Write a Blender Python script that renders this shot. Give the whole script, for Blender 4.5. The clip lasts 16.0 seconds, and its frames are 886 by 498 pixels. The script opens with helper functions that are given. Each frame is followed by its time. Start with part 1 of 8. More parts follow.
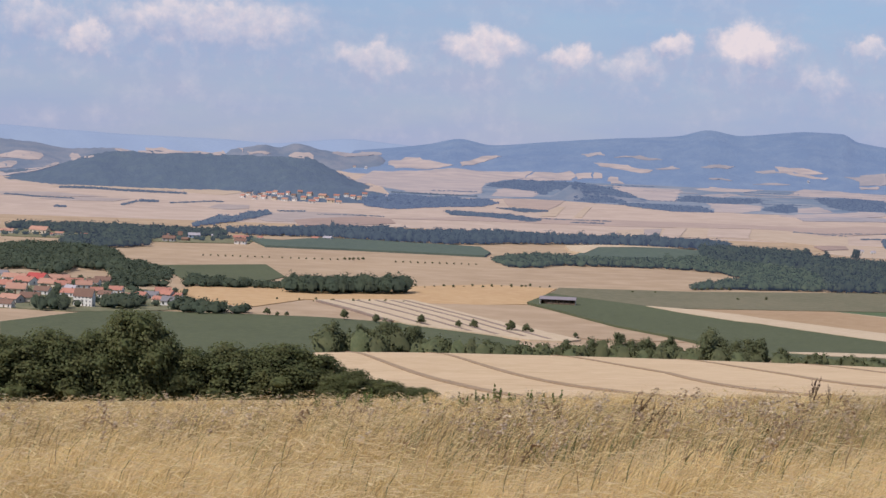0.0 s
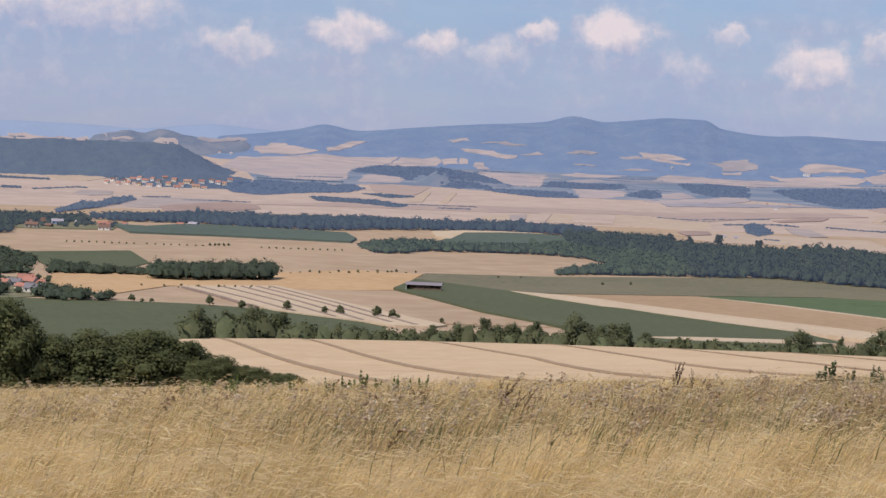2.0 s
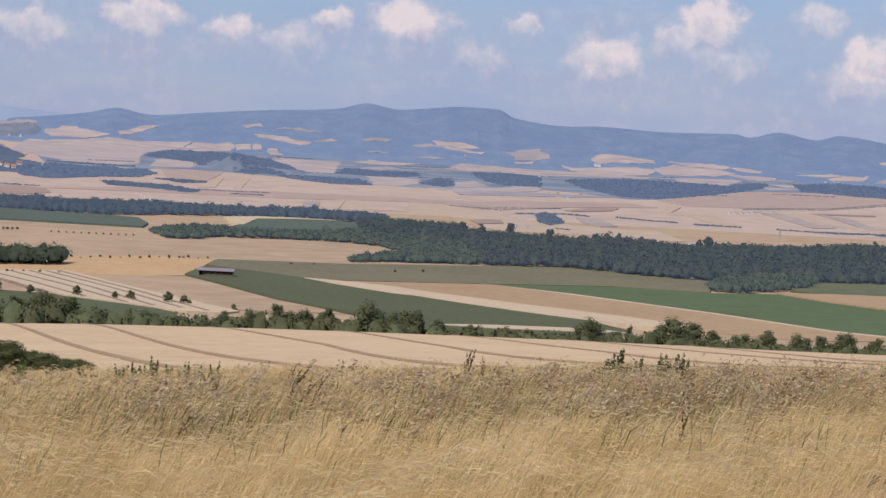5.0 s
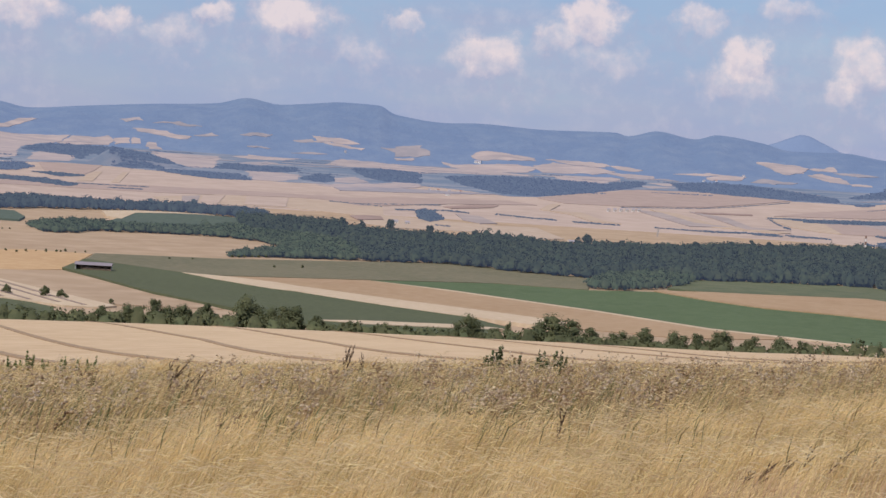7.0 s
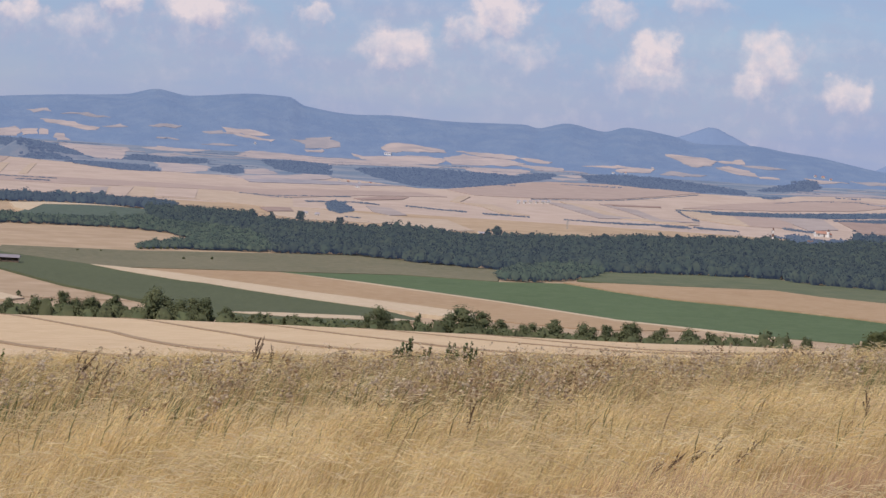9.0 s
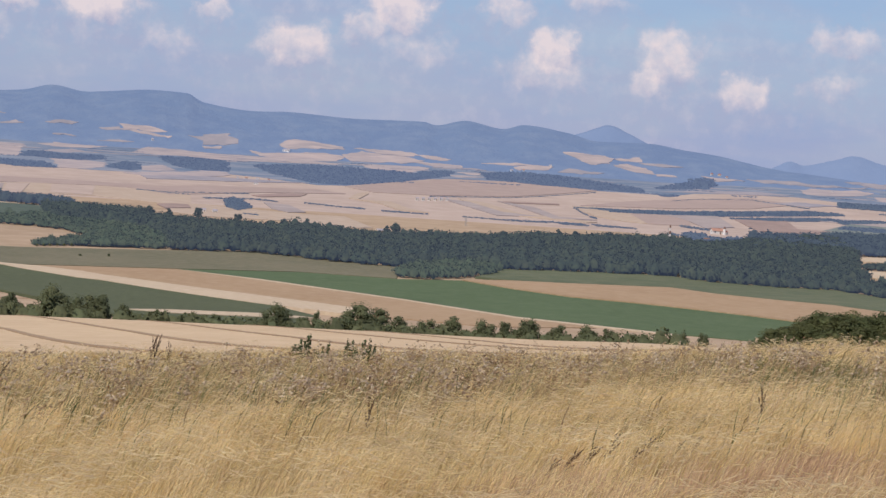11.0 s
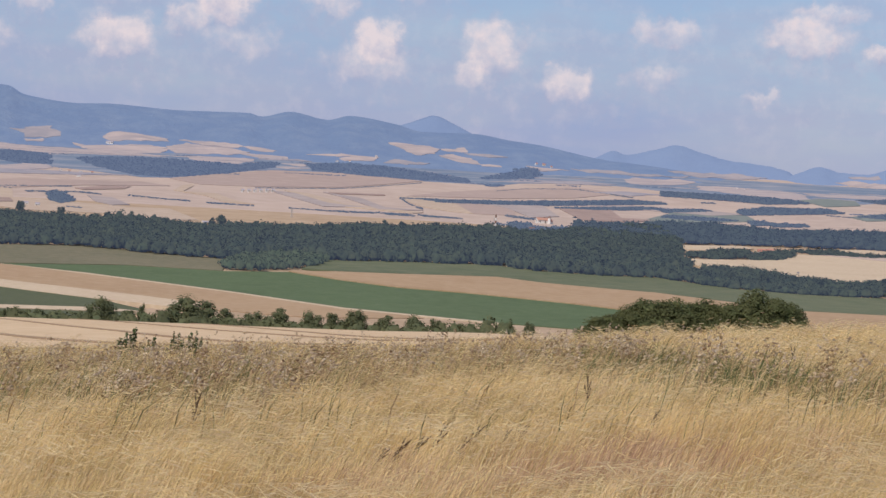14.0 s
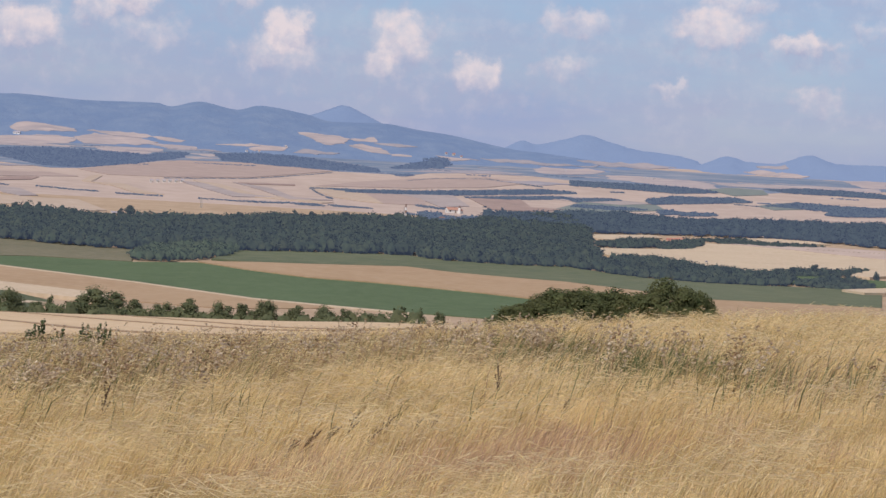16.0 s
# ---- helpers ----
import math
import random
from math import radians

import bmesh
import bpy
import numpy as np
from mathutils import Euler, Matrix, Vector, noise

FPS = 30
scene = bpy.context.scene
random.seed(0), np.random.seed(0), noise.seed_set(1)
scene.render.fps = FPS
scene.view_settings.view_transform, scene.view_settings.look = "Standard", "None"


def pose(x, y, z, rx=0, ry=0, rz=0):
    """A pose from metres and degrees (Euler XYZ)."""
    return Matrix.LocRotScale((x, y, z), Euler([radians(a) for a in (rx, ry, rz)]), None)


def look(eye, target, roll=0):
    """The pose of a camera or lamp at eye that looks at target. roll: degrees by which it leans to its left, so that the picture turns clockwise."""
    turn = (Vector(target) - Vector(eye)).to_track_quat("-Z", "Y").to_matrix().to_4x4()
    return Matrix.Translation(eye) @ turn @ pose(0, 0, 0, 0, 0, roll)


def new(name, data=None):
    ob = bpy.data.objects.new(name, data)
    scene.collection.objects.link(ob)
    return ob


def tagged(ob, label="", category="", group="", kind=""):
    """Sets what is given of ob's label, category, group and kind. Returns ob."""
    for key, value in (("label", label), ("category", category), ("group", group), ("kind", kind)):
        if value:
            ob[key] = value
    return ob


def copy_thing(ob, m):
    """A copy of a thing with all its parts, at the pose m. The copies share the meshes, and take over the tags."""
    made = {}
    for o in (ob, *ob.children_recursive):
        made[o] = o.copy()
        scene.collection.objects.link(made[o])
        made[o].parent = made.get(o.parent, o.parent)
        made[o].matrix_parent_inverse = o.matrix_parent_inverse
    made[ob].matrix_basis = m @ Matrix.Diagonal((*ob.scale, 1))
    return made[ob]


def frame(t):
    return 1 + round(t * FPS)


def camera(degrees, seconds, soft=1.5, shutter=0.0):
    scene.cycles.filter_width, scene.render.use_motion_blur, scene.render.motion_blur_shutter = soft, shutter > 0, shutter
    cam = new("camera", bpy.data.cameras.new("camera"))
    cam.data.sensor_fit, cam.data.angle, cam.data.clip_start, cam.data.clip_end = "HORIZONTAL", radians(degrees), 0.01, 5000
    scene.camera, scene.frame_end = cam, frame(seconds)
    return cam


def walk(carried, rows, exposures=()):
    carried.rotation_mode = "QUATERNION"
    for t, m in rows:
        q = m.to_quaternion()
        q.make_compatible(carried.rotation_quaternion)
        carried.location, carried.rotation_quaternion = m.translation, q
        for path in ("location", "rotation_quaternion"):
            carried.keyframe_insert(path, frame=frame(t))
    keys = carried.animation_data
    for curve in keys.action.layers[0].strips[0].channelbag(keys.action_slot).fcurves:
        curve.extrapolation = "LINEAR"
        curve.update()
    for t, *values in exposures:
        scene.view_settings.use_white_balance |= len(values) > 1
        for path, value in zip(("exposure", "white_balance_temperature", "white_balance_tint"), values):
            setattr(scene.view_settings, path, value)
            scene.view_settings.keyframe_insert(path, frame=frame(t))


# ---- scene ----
cam = camera(22.8, 16.0, 1.5)
ROWS = [
    (0.0, 87.614, -2.150, 11.983),
    (0.5, 87.571, -2.322, 11.174),
    (1.0, 87.519, -2.130, 10.329),
    (1.5, 87.439, -2.210, 9.477),
    (2.0, 87.373, -2.205, 8.489),
    (2.5, 87.314, -2.542, 7.537),
    (3.0, 87.273, -2.650, 6.614),
    (3.5, 87.259, -2.713, 5.709),
    (4.0, 87.226, -2.738, 4.804),
    (6.5, 87.359, -3.437, 0.757),
    (7.0, 87.345, -3.517, -0.000),
    (7.5, 87.325, -3.722, -0.606),
    (8.0, 87.284, -3.773, -1.199),
    (10.5, 87.324, -3.656, -4.244),
    (11.0, 87.370, -3.812, -4.992),
    (11.5, 87.392, -3.872, -5.713),
    (12.0, 87.402, -3.699, -6.475),
    (12.5, 87.384, -3.669, -7.252),
    (13.0, 87.378, -3.709, -8.127),
    (13.5, 87.401, -3.995, -8.845),
    (14.0, 87.420, -3.508, -9.542),
    (14.5, 87.379, -3.652, -10.231),
    (15.0, 87.341, -3.546, -10.774),
    (15.5, 87.314, -3.498, -11.331),
    (16.0, 87.295, -3.439, -11.893),
]
walk(cam, [(t, pose(0, 0, 1.6, rx, ry, rz)) for t, rx, ry, rz in ROWS], exposures=((0.0, 0.10, 6500, 15), (3.0, 0.04, 6500, 15), (16.0, 0.03, 6500, 15)))


# ---- world, sun, exposure ----
SUN_EL, SUN_AZ = 52.0, -135.0      # degrees; bearing clockwise from ahead


def node(nt, kind, links=(), **values):
    """A shader node; values by input name (spaces as _) or by attribute; links: (input, socket)."""
    n = nt.nodes.new(kind)
    for k, v in values.items():
        key = k.replace("_", " ").strip()
        hit = [s for s in n.inputs if s.name.lower() == key.lower()]
        if hit:
            hit[0].default_value = v
        else:
            n[k] = v
    for i, s in links:
        nt.links.new(s, n.inputs[i])
    return n


def math_node(nt, op, a, b=None, c=None, clamp=False):
    n = nt.nodes.new("ShaderNodeMath")
    n.operation, n.use_clamp = op, clamp
    for i, v in enumerate((a, b, c)):
        if v is None:
            continue
        if isinstance(v, (int, float)):
            n.inputs[i].default_value = v
        else:
            nt.links.new(v, n.inputs[i])
    return n.outputs[0]


def mix_colour(nt, fac, a, b):
    n = nt.nodes.new("ShaderNodeMix")
    n.data_type = "RGBA"
    for i, v in ((0, fac), (6, a), (7, b)):
        if isinstance(v, (int, float)):
            n.inputs[i].default_value = v
        elif isinstance(v, tuple):
            n.inputs[i].default_value = (*v[:3], 1)
        else:
            nt.links.new(v, n.inputs[i])
    return n.outputs[2]


world = bpy.data.worlds.new("sky")
scene.world = world
world.use_nodes = True
wt = world.node_tree
wt.nodes.clear()
sky = wt.nodes.new("ShaderNodeTexSky")
sky.sky_type, sky.sun_disc = "NISHITA", False
sky.sun_elevation, sky.sun_rotation = radians(SUN_EL), radians(SUN_AZ)
sky.air_density, sky.dust_density, sky.ozone_density = 1.0, 0.3, 4.0

# bearings and rises of the view direction, in degrees
coord = wt.nodes.new("ShaderNodeTexCoord")
sep = wt.nodes.new("ShaderNodeSeparateXYZ")
wt.links.new(coord.outputs["Generated"], sep.inputs[0])
bear = math_node(wt, "MULTIPLY", math_node(wt, "ARCTAN2", sep.outputs[0], sep.outputs[1]), 57.2958)
rise = math_node(wt, "MULTIPLY", math_node(wt, "ARCSINE", sep.outputs[2]), 57.2958)
flat = wt.nodes.new("ShaderNodeCombineXYZ")
wt.links.new(bear, flat.inputs[0])
wt.links.new(rise, flat.inputs[1])


def sky_noise(scale, detail, rough, shift, wide=1.0):
    off = wt.nodes.new("ShaderNodeVectorMath")
    off.operation = "MULTIPLY_ADD"
    wt.links.new(flat.outputs[0], off.inputs[0])
    off.inputs[1].default_value = (1 / wide, 1, 1)
    off.inputs[2].default_value = (shift, shift * 0.7, 0)
    n = wt.nodes.new("ShaderNodeTexNoise")
    n.noise_dimensions = "2D"
    n.inputs["Scale"].default_value, n.inputs["Detail"].default_value, n.inputs["Roughness"].default_value = scale, detail, rough
    wt.links.new(off.outputs[0], n.inputs["Vector"])
    return n.outputs["Fac"]


warp_x = math_node(wt, "ADD", bear, math_node(wt, "MULTIPLY", math_node(wt, "SUBTRACT", sky_noise(0.9, 5, 0.58, 3.1), 0.5), 1.5))
warp_y = math_node(wt, "ADD", rise, math_node(wt, "MULTIPLY", math_node(wt, "SUBTRACT", sky_noise(1.1, 5, 0.58, 11.7), 0.5), 0.95))
cloud_sum, cloud_lit = None, None


def cloud(az, el, wide, high, dense=1.0):
    """One heap of cloud at a bearing and rise, with its half width and half height in degrees: full above, thin below."""
    global cloud_sum, cloud_lit
    dx = math_node(wt, "MULTIPLY", math_node(wt, "SUBTRACT", warp_x, az), 0.92 / wide)
    dy = math_node(wt, "MULTIPLY", math_node(wt, "SUBTRACT", warp_y, el), 0.95 / high)
    r2 = math_node(wt, "MULTIPLY_ADD", dx, dx, math_node(wt, "MULTIPLY", dy, dy))
    body = math_node(wt, "MULTIPLY", math_node(wt, "MULTIPLY", math_node(wt, "SUBTRACT", 1.0, r2, clamp=True), 1.3, clamp=True), dense * 0.92)
    up = math_node(wt, "MULTIPLY", math_node(wt, "MULTIPLY", body, math_node(wt, "SUBTRACT", 1.25, r2, clamp=True)), math_node(wt, "MULTIPLY_ADD", dy, 0.55, 0.42, clamp=True))
    sy = math_node(wt, "MULTIPLY", math_node(wt, "SUBTRACT", warp_y, el - high * 0.75), 1 / (high * 1.3))
    sx = math_node(wt, "MULTIPLY", dx, 0.5)
    skirt = math_node(wt, "SUBTRACT", 1.0, math_node(wt, "MULTIPLY_ADD", sx, sx, math_node(wt, "MULTIPLY", sy, sy)), clamp=True)
    body = math_node(wt, "MAXIMUM", body, math_node(wt, "MULTIPLY", skirt, dense * 0.55))
    cloud_sum = body if cloud_sum is None else math_node(wt, "MAXIMUM", cloud_sum, body)
    cloud_lit = up if cloud_lit is None else math_node(wt, "MAXIMUM", cloud_lit, up)


cloud(-4.1, 3.11, 1.25, 0.81, 1.20)
cloud(-6.1, 3.05, 0.66, 0.44, 1.00)
cloud(-8.8, 2.67, 1.11, 0.52, 1.00)
cloud(-11.1, 2.88, 1.33, 0.62, 1.00)
cloud(-13.9, 2.48, 1.62, 0.59, 0.80)
cloud(-18.2, 3.25, 3.83, 0.88, 0.80)
cloud(-21.3, 2.68, 0.88, 0.59, 0.90)
cloud(-22.6, 3.19, 1.47, 0.74, 0.70)
cloud(-7.1, 2.51, 0.88, 0.59, 0.70)
cloud(-1.3, 3.13, 0.59, 0.44, 0.80)
cloud(-2.2, 2.23, 0.88, 0.59, 0.60)
cloud(1.0, 2.36, 1.11, 0.81, 1.00)
cloud(3.6, 3.40, 0.96, 0.81, 1.10)
cloud(2.7, 3.01, 0.74, 0.59, 0.80)
cloud(-1.1, 3.07, 0.59, 0.44, 0.80)
cloud(4.3, 2.42, 1.33, 0.59, 0.60)
cloud(6.5, 3.61, 0.88, 0.52, 0.80)
cloud(7.8, 2.67, 0.81, 0.81, 1.10)
cloud(7.4, 2.07, 1.47, 0.66, 0.70)
cloud(8.6, 4.02, 0.88, 0.44, 0.70)
cloud(10.6, 2.53, 1.03, 1.11, 0.95)
cloud(12.6, 1.85, 0.88, 0.59, 0.90)
cloud(10.8, 2.98, 1.18, 0.59, 0.70)
cloud(10.2, 2.06, 0.74, 0.66, 0.90)
cloud(14.9, 2.14, 1.03, 0.52, 0.60)
cloud(15.2, 3.31, 1.33, 0.59, 0.60)
cloud(15.2, 3.31, 1.18, 0.59, 0.75)
cloud(18.7, 3.43, 1.47, 0.66, 0.95)
cloud(21.0, 3.09, 1.03, 0.41, 0.95)
cloud(12.8, 1.78, 0.88, 0.59, 0.90)
cloud(17.6, 1.84, 0.66, 0.29, 0.70)
cloud(19.2, 3.96, 1.18, 0.44, 0.80)
cloud(21.4, 1.69, 0.88, 0.44, 0.60)
cloud(22.7, 3.49, 0.74, 0.37, 0.60)

VEIL, CLEAR, CLOUD_SHADE, CLOUD_LIT = (2.95, 3.68, 5.7), (1.95, 3.35, 6.1), (3.95, 4.2, 5.6), (7.9, 6.95, 6.9)

puffs = sky_noise(3.2, 6, 0.55, 27.0)
cover = math_node(wt, "MULTIPLY", math_node(wt, "SUBTRACT", math_node(wt, "MULTIPLY_ADD", puffs, 0.9, cloud_sum), 0.5), 1.0, clamp=True)
lit = math_node(wt, "MULTIPLY", math_node(wt, "MULTIPLY_ADD", sky_noise(1.7, 6, 0.6, 33.0), 0.8, math_node(wt, "SUBTRACT", cloud_lit, 0.37)), 1.9, clamp=True)
# flat banks of thin grey cloud between the heaps
bank = math_node(wt, "MULTIPLY", math_node(wt, "SUBTRACT", sky_noise(0.75, 6, 0.6, 71.0, 3.2), 0.42), 2.8, clamp=True)
# cumulus goes on above and all round the valley
roof = math_node(wt, "MULTIPLY", math_node(wt, "SUBTRACT", sky_noise(0.12, 6, 0.6, 40.0), 0.52), 5.0, clamp=True)
away = math_node(wt, "MULTIPLY", math_node(wt, "SUBTRACT", rise, 5.0), 0.2, clamp=True)
cover = math_node(wt, "MAXIMUM", cover, math_node(wt, "MULTIPLY", roof, away))
cover = math_node(wt, "MAXIMUM", cover, math_node(wt, "MULTIPLY", bank, 0.7))
# bluish haze low in the sky, uneven, thinner with the rise
low = math_node(wt, "SUBTRACT", 1.0, math_node(wt, "MULTIPLY", rise, 0.075, clamp=True))
veil = math_node(wt, "MULTIPLY", math_node(wt, "MULTIPLY_ADD", sky_noise(0.5, 5, 0.55, 60.0, 4.0), 0.5, 0.62, clamp=True), low)
blue = mix_colour(wt, math_node(wt, "MULTIPLY", rise, 0.16, clamp=True), VEIL, CLEAR)
haze_sky = mix_colour(wt, math_node(wt, "MULTIPLY", veil, 0.97), sky.outputs[0], blue)
cloud_colour = mix_colour(wt, lit, CLOUD_SHADE, CLOUD_LIT)
final = mix_colour(wt, math_node(wt, "MULTIPLY", cover, 0.85), haze_sky, cloud_colour)
bg = wt.nodes.new("ShaderNodeBackground")
wt.links.new(final, bg.inputs[0])
bg.inputs[1].default_value = 0.1
out = wt.nodes.new("ShaderNodeOutputWorld")
wt.links.new(bg.outputs[0], out.inputs[0])

sun_data = bpy.data.lights.new("sun", "SUN")
sun_data.energy, sun_data.angle, sun_data.color = 3.6, radians(0.6), (1.0, 0.94, 0.86)
sun = new("sun", sun_data)
sun_from = Vector((math.sin(radians(SUN_AZ)) * math.cos(radians(SUN_EL)), math.cos(radians(SUN_AZ)) * math.cos(radians(SUN_EL)), math.sin(radians(SUN_EL))))
sun.matrix_world = look(sun_from * 50, (0, 0, 0))
scene.view_settings.exposure = 0.0


# ---- terrain: a hillside, a falling wheat slope, a wide plain compressed and raised to fit the camera's view, far mountains ----
EYE = 1.6


def curve(x, xs, ys):
    """Smooth monotone interpolation (Fritsch-Carlson) through knots."""
    x, xs, ys = np.asarray(x, float), np.asarray(xs, float), np.asarray(ys, float)
    h, s = np.diff(xs), np.diff(ys) / np.diff(xs)
    m = np.concatenate([[s[0]], np.where(s[1:] * s[:-1] > 0, 2 * s[1:] * s[:-1] / (s[1:] + s[:-1] + 1e-12), 0), [s[-1]]])
    i = np.clip(np.searchsorted(xs, x) - 1, 0, len(xs) - 2)
    t = np.clip((x - xs[i]) / h[i], 0, 1)
    return ((1 + 2 * t) * (1 - t) ** 2 * ys[i] + t * (1 - t) ** 2 * h[i] * m[i]
            + t * t * (3 - 2 * t) * ys[i + 1] + t * t * (t - 1) * h[i] * m[i + 1])


def fold(az):
    """Bearings outside the valley view turn back smoothly, so that the ground closes all round."""
    az = (np.asarray(az, float) + 180) % 360 - 180
    return np.where(np.abs(az) < 27, az, np.sign(az) * 27 * (180 - np.abs(az)) / 153)


CREST = 45.0            # where the meadow breaks off
BROW = 450.0            # where the wheat slope breaks off
FLAT = 900.0            # from here the plain
# rise of the plain by distance, compressed to fit the camera's view
PLAIN_D = (900, 1100, 1300, 1700, 2200, 2800, 3300, 3800, 4200, 4500, 4750, 4950)
PLAIN_E = (-6.84, -5.6, -4.75, -3.63, -2.75, -2.0, -1.45, -1.0, -0.66, -0.42, -0.24, -0.12)


def ground_z(x, y):
    """Height of the ground at plan places x, y."""
    x, y = np.asarray(x, float), np.asarray(y, float)
    d = np.hypot(x, y)
    a = fold(np.degrees(np.arctan2(x, y)))
    tan = lambda e: np.tan(np.radians(e))
    ec = curve(a, (-27, -22, -13, -4, 1, 9, 15, 23.5, 27), (-6.8, -6.7, -6.36, -5.88, -5.55, -5.05, -4.3, -3.5, -3.3))
    ew = curve(a, (-27, -18, -15, -8.6, -0.5, 7.5, 11, 27), (-5.95, -5.8, -5.25, -5.11, -5.0, -4.89, -4.76, -4.6))
    zc = EYE - 0.5 + CREST * tan(ec)
    near = zc * (0.35 * d / CREST + 0.65 * np.minimum(d / CREST, 1.4) ** 1.35)
    eb = np.minimum(ec, ew) - 0.35
    l = np.log(np.clip(d, CREST, FLAT))
    t1 = np.clip((d - CREST) / (110 - CREST), 0, 1)
    za, zb = zc, EYE + 110 * tan(eb)
    slope1 = za + (zb - za) * (t1 ** 1.25)
    t2 = np.clip((d - 110) / (BROW - 110), 0, 1)
    slope2 = EYE + np.maximum(d, 110) * tan(eb + (ew - eb) * (1 - (1 - t2) ** 1.8))
    t3 = np.clip((d - BROW) / (FLAT - BROW), 0, 1)
    z4, z5 = EYE + BROW * tan(ew), EYE + FLAT * tan(-6.84)
    slope3 = z4 + (z5 - z4) * (t3 ** 1.15)
    plain = EYE + np.maximum(d, FLAT) * tan(curve(np.clip(d, 900, 4950), PLAIN_D, PLAIN_E))
    z = np.where(d < CREST, near, np.where(d < 110, slope1, np.where(d < BROW, slope2, np.where(d < FLAT, slope3, plain))))
    return z


RIDGES = {}


def ridge_z(name, x, y):
    """Height of a ridge at plan places x, y: its crest line, given by bearings and rises, falls off to both sides."""
    az, el, dist, front, back = RIDGES[name]
    d, a = np.hypot(x, y), np.degrees(np.arctan2(x, y))
    e = curve(np.clip(a, az[0], az[-1]), az, el)
    u = (d - dist) / np.where(d < dist, front, back)
    fall = np.clip(1 - np.abs(u), 0, 1)
    fall = fall * fall * (3 - 2 * fall) * 0.55 + fall * 0.45
    ends = np.clip(np.minimum(a - az[0], az[-1] - a) / 0.4, 0, 1)
    base = EYE + d * np.tan(np.radians(curve(np.clip(d, 900, 4950), PLAIN_D, PLAIN_E)))
    top = EYE + dist * np.tan(np.radians(e))
    foot = EYE + dist * np.tan(np.radians(curve(dist, PLAIN_D, PLAIN_E)))
    rough = (9 * np.sin(a * 1.7 + d * 0.011) * np.sin(a * 0.9 - d * 0.017) + 4 * np.sin(a * 3.9 + d * 0.03)) * np.clip(np.abs(u) * 2, 0, 1)
    return np.where((np.abs(u) < 1) & (ends > 0), base + ((top - foot) * ends + rough) * fall - 6 * (1 - fall), -1e4)


def surface_z(x, y):
    z = ground_z(x, y)
    for name in RIDGES:
        z = np.maximum(z, ridge_z(name, x, y))
    return z


RIDGES["backdrop_far_hills"] = (
    (-25.49, -23.39, -21.54, -19.81, -17.63, -16.46, -15.58, -14.41, -13.38, -12.35),
    (0.26, 0.43, 0.35, 0.3, 0.27, 0.21, 0.29, 0.39, 0.32, 0.24),
    4900, 120, 40)
RIDGES["backdrop_main_ridge"] = (
    (-14.69, -13.37, -12.35, -11.55, -10.73, -9.41, -7.8, -5.91, -5.12, -4.31, -3.74, -2.59, -1.73, -1.28, 0.05, 0.93, 2.56, 4.46, 4.76, 5.55, 6.51, 7.08, 8.25, 8.98, 10.33, 11.22, 12.11, 12.86, 13.6, 15.08, 17.29),
    (0.06, 0.2, 0.34, 0.5, 0.37, 0.49, 0.64, 0.78, 0.96, 0.84, 0.89, 1.0, 0.98, 0.77, 0.63, 0.67, 0.61, 0.65, 0.58, 0.75, 0.6, 0.74, 0.6, 0.44, 0.47, 0.36, 0.27, 0.14, 0.02, -0.07, -0.24),
    4780, 480, 150)
RIDGES["backdrop_cone_mountain"] = (
    (7.83, 8.33, 8.75, 9.24, 9.76, 10.27, 10.71),
    (0.46, 0.58, 0.75, 0.92, 0.72, 0.49, 0.37),
    4860, 80, 60)
RIDGES["backdrop_twin_mountain"] = (
    (13.02, 13.45, 13.95, 14.33, 15.05, 15.63, 16.15, 16.97, 18.0, 18.89),
    (-0.12, 0.02, 0.28, 0.19, 0.37, 0.54, 0.39, 0.19, 0.09, -0.09),
    4840, 160, 80)
RIDGES["backdrop_eastern_hills"] = (
    (17.74, 18.6, 19.31, 19.82, 20.47, 21.39, 22.05, 23.3, 25.16),
    (-0.32, -0.09, 0.16, 0.03, 0.04, 0.31, 0.13, 0.15, 0.18),
    4800, 180, 90)
RIDGES["backdrop_brown_hills"] = (
    (-17.91, -17.04, -16.61, -16.28, -15.8, -15.14, -14.1, -13.22),
    (-0.09, 0.1, 0.19, 0.13, 0.25, 0.1, 0.01, -0.0),
    4600, 160, 120)
RIDGES["wooded_hill"] = (
    (-26.83, -24.75, -23.35, -22.08, -20.66, -19.51, -17.33, -15.57, -14.82, -14.07, -12.89, -12.14),
    (-1.49, -1.21, -0.9, -0.61, -0.19, -0.11, -0.13, -0.12, -0.42, -0.83, -1.09, -1.23),
    3950, 280, 300)
RIDGES["wooded_spur"] = (
    (-16.43, -15.55, -14.66, -13.92, -13.18, -12.29, -11.41, -10.52),
    (-0.74, -0.77, -0.85, -0.94, -1.03, -1.12, -1.2, -1.3),
    3560, 110, 260)
RIDGES["hill_behind"] = (
    (-25.49, -23.38, -22.53, -21.67, -20.52, -19.65, -18.63),
    (0.13, 0.08, -0.0, -0.12, -0.07, -0.21, -0.31),
    4420, 420, 200)
RIDGES["grey_knoll"] = (
    (-9.77, -9.28, -8.93, -8.52, -8.07, -7.2, -6.61),
    (-1.2, -0.99, -0.8, -0.54, -0.72, -0.87, -0.92),
    3860, 70, 120)


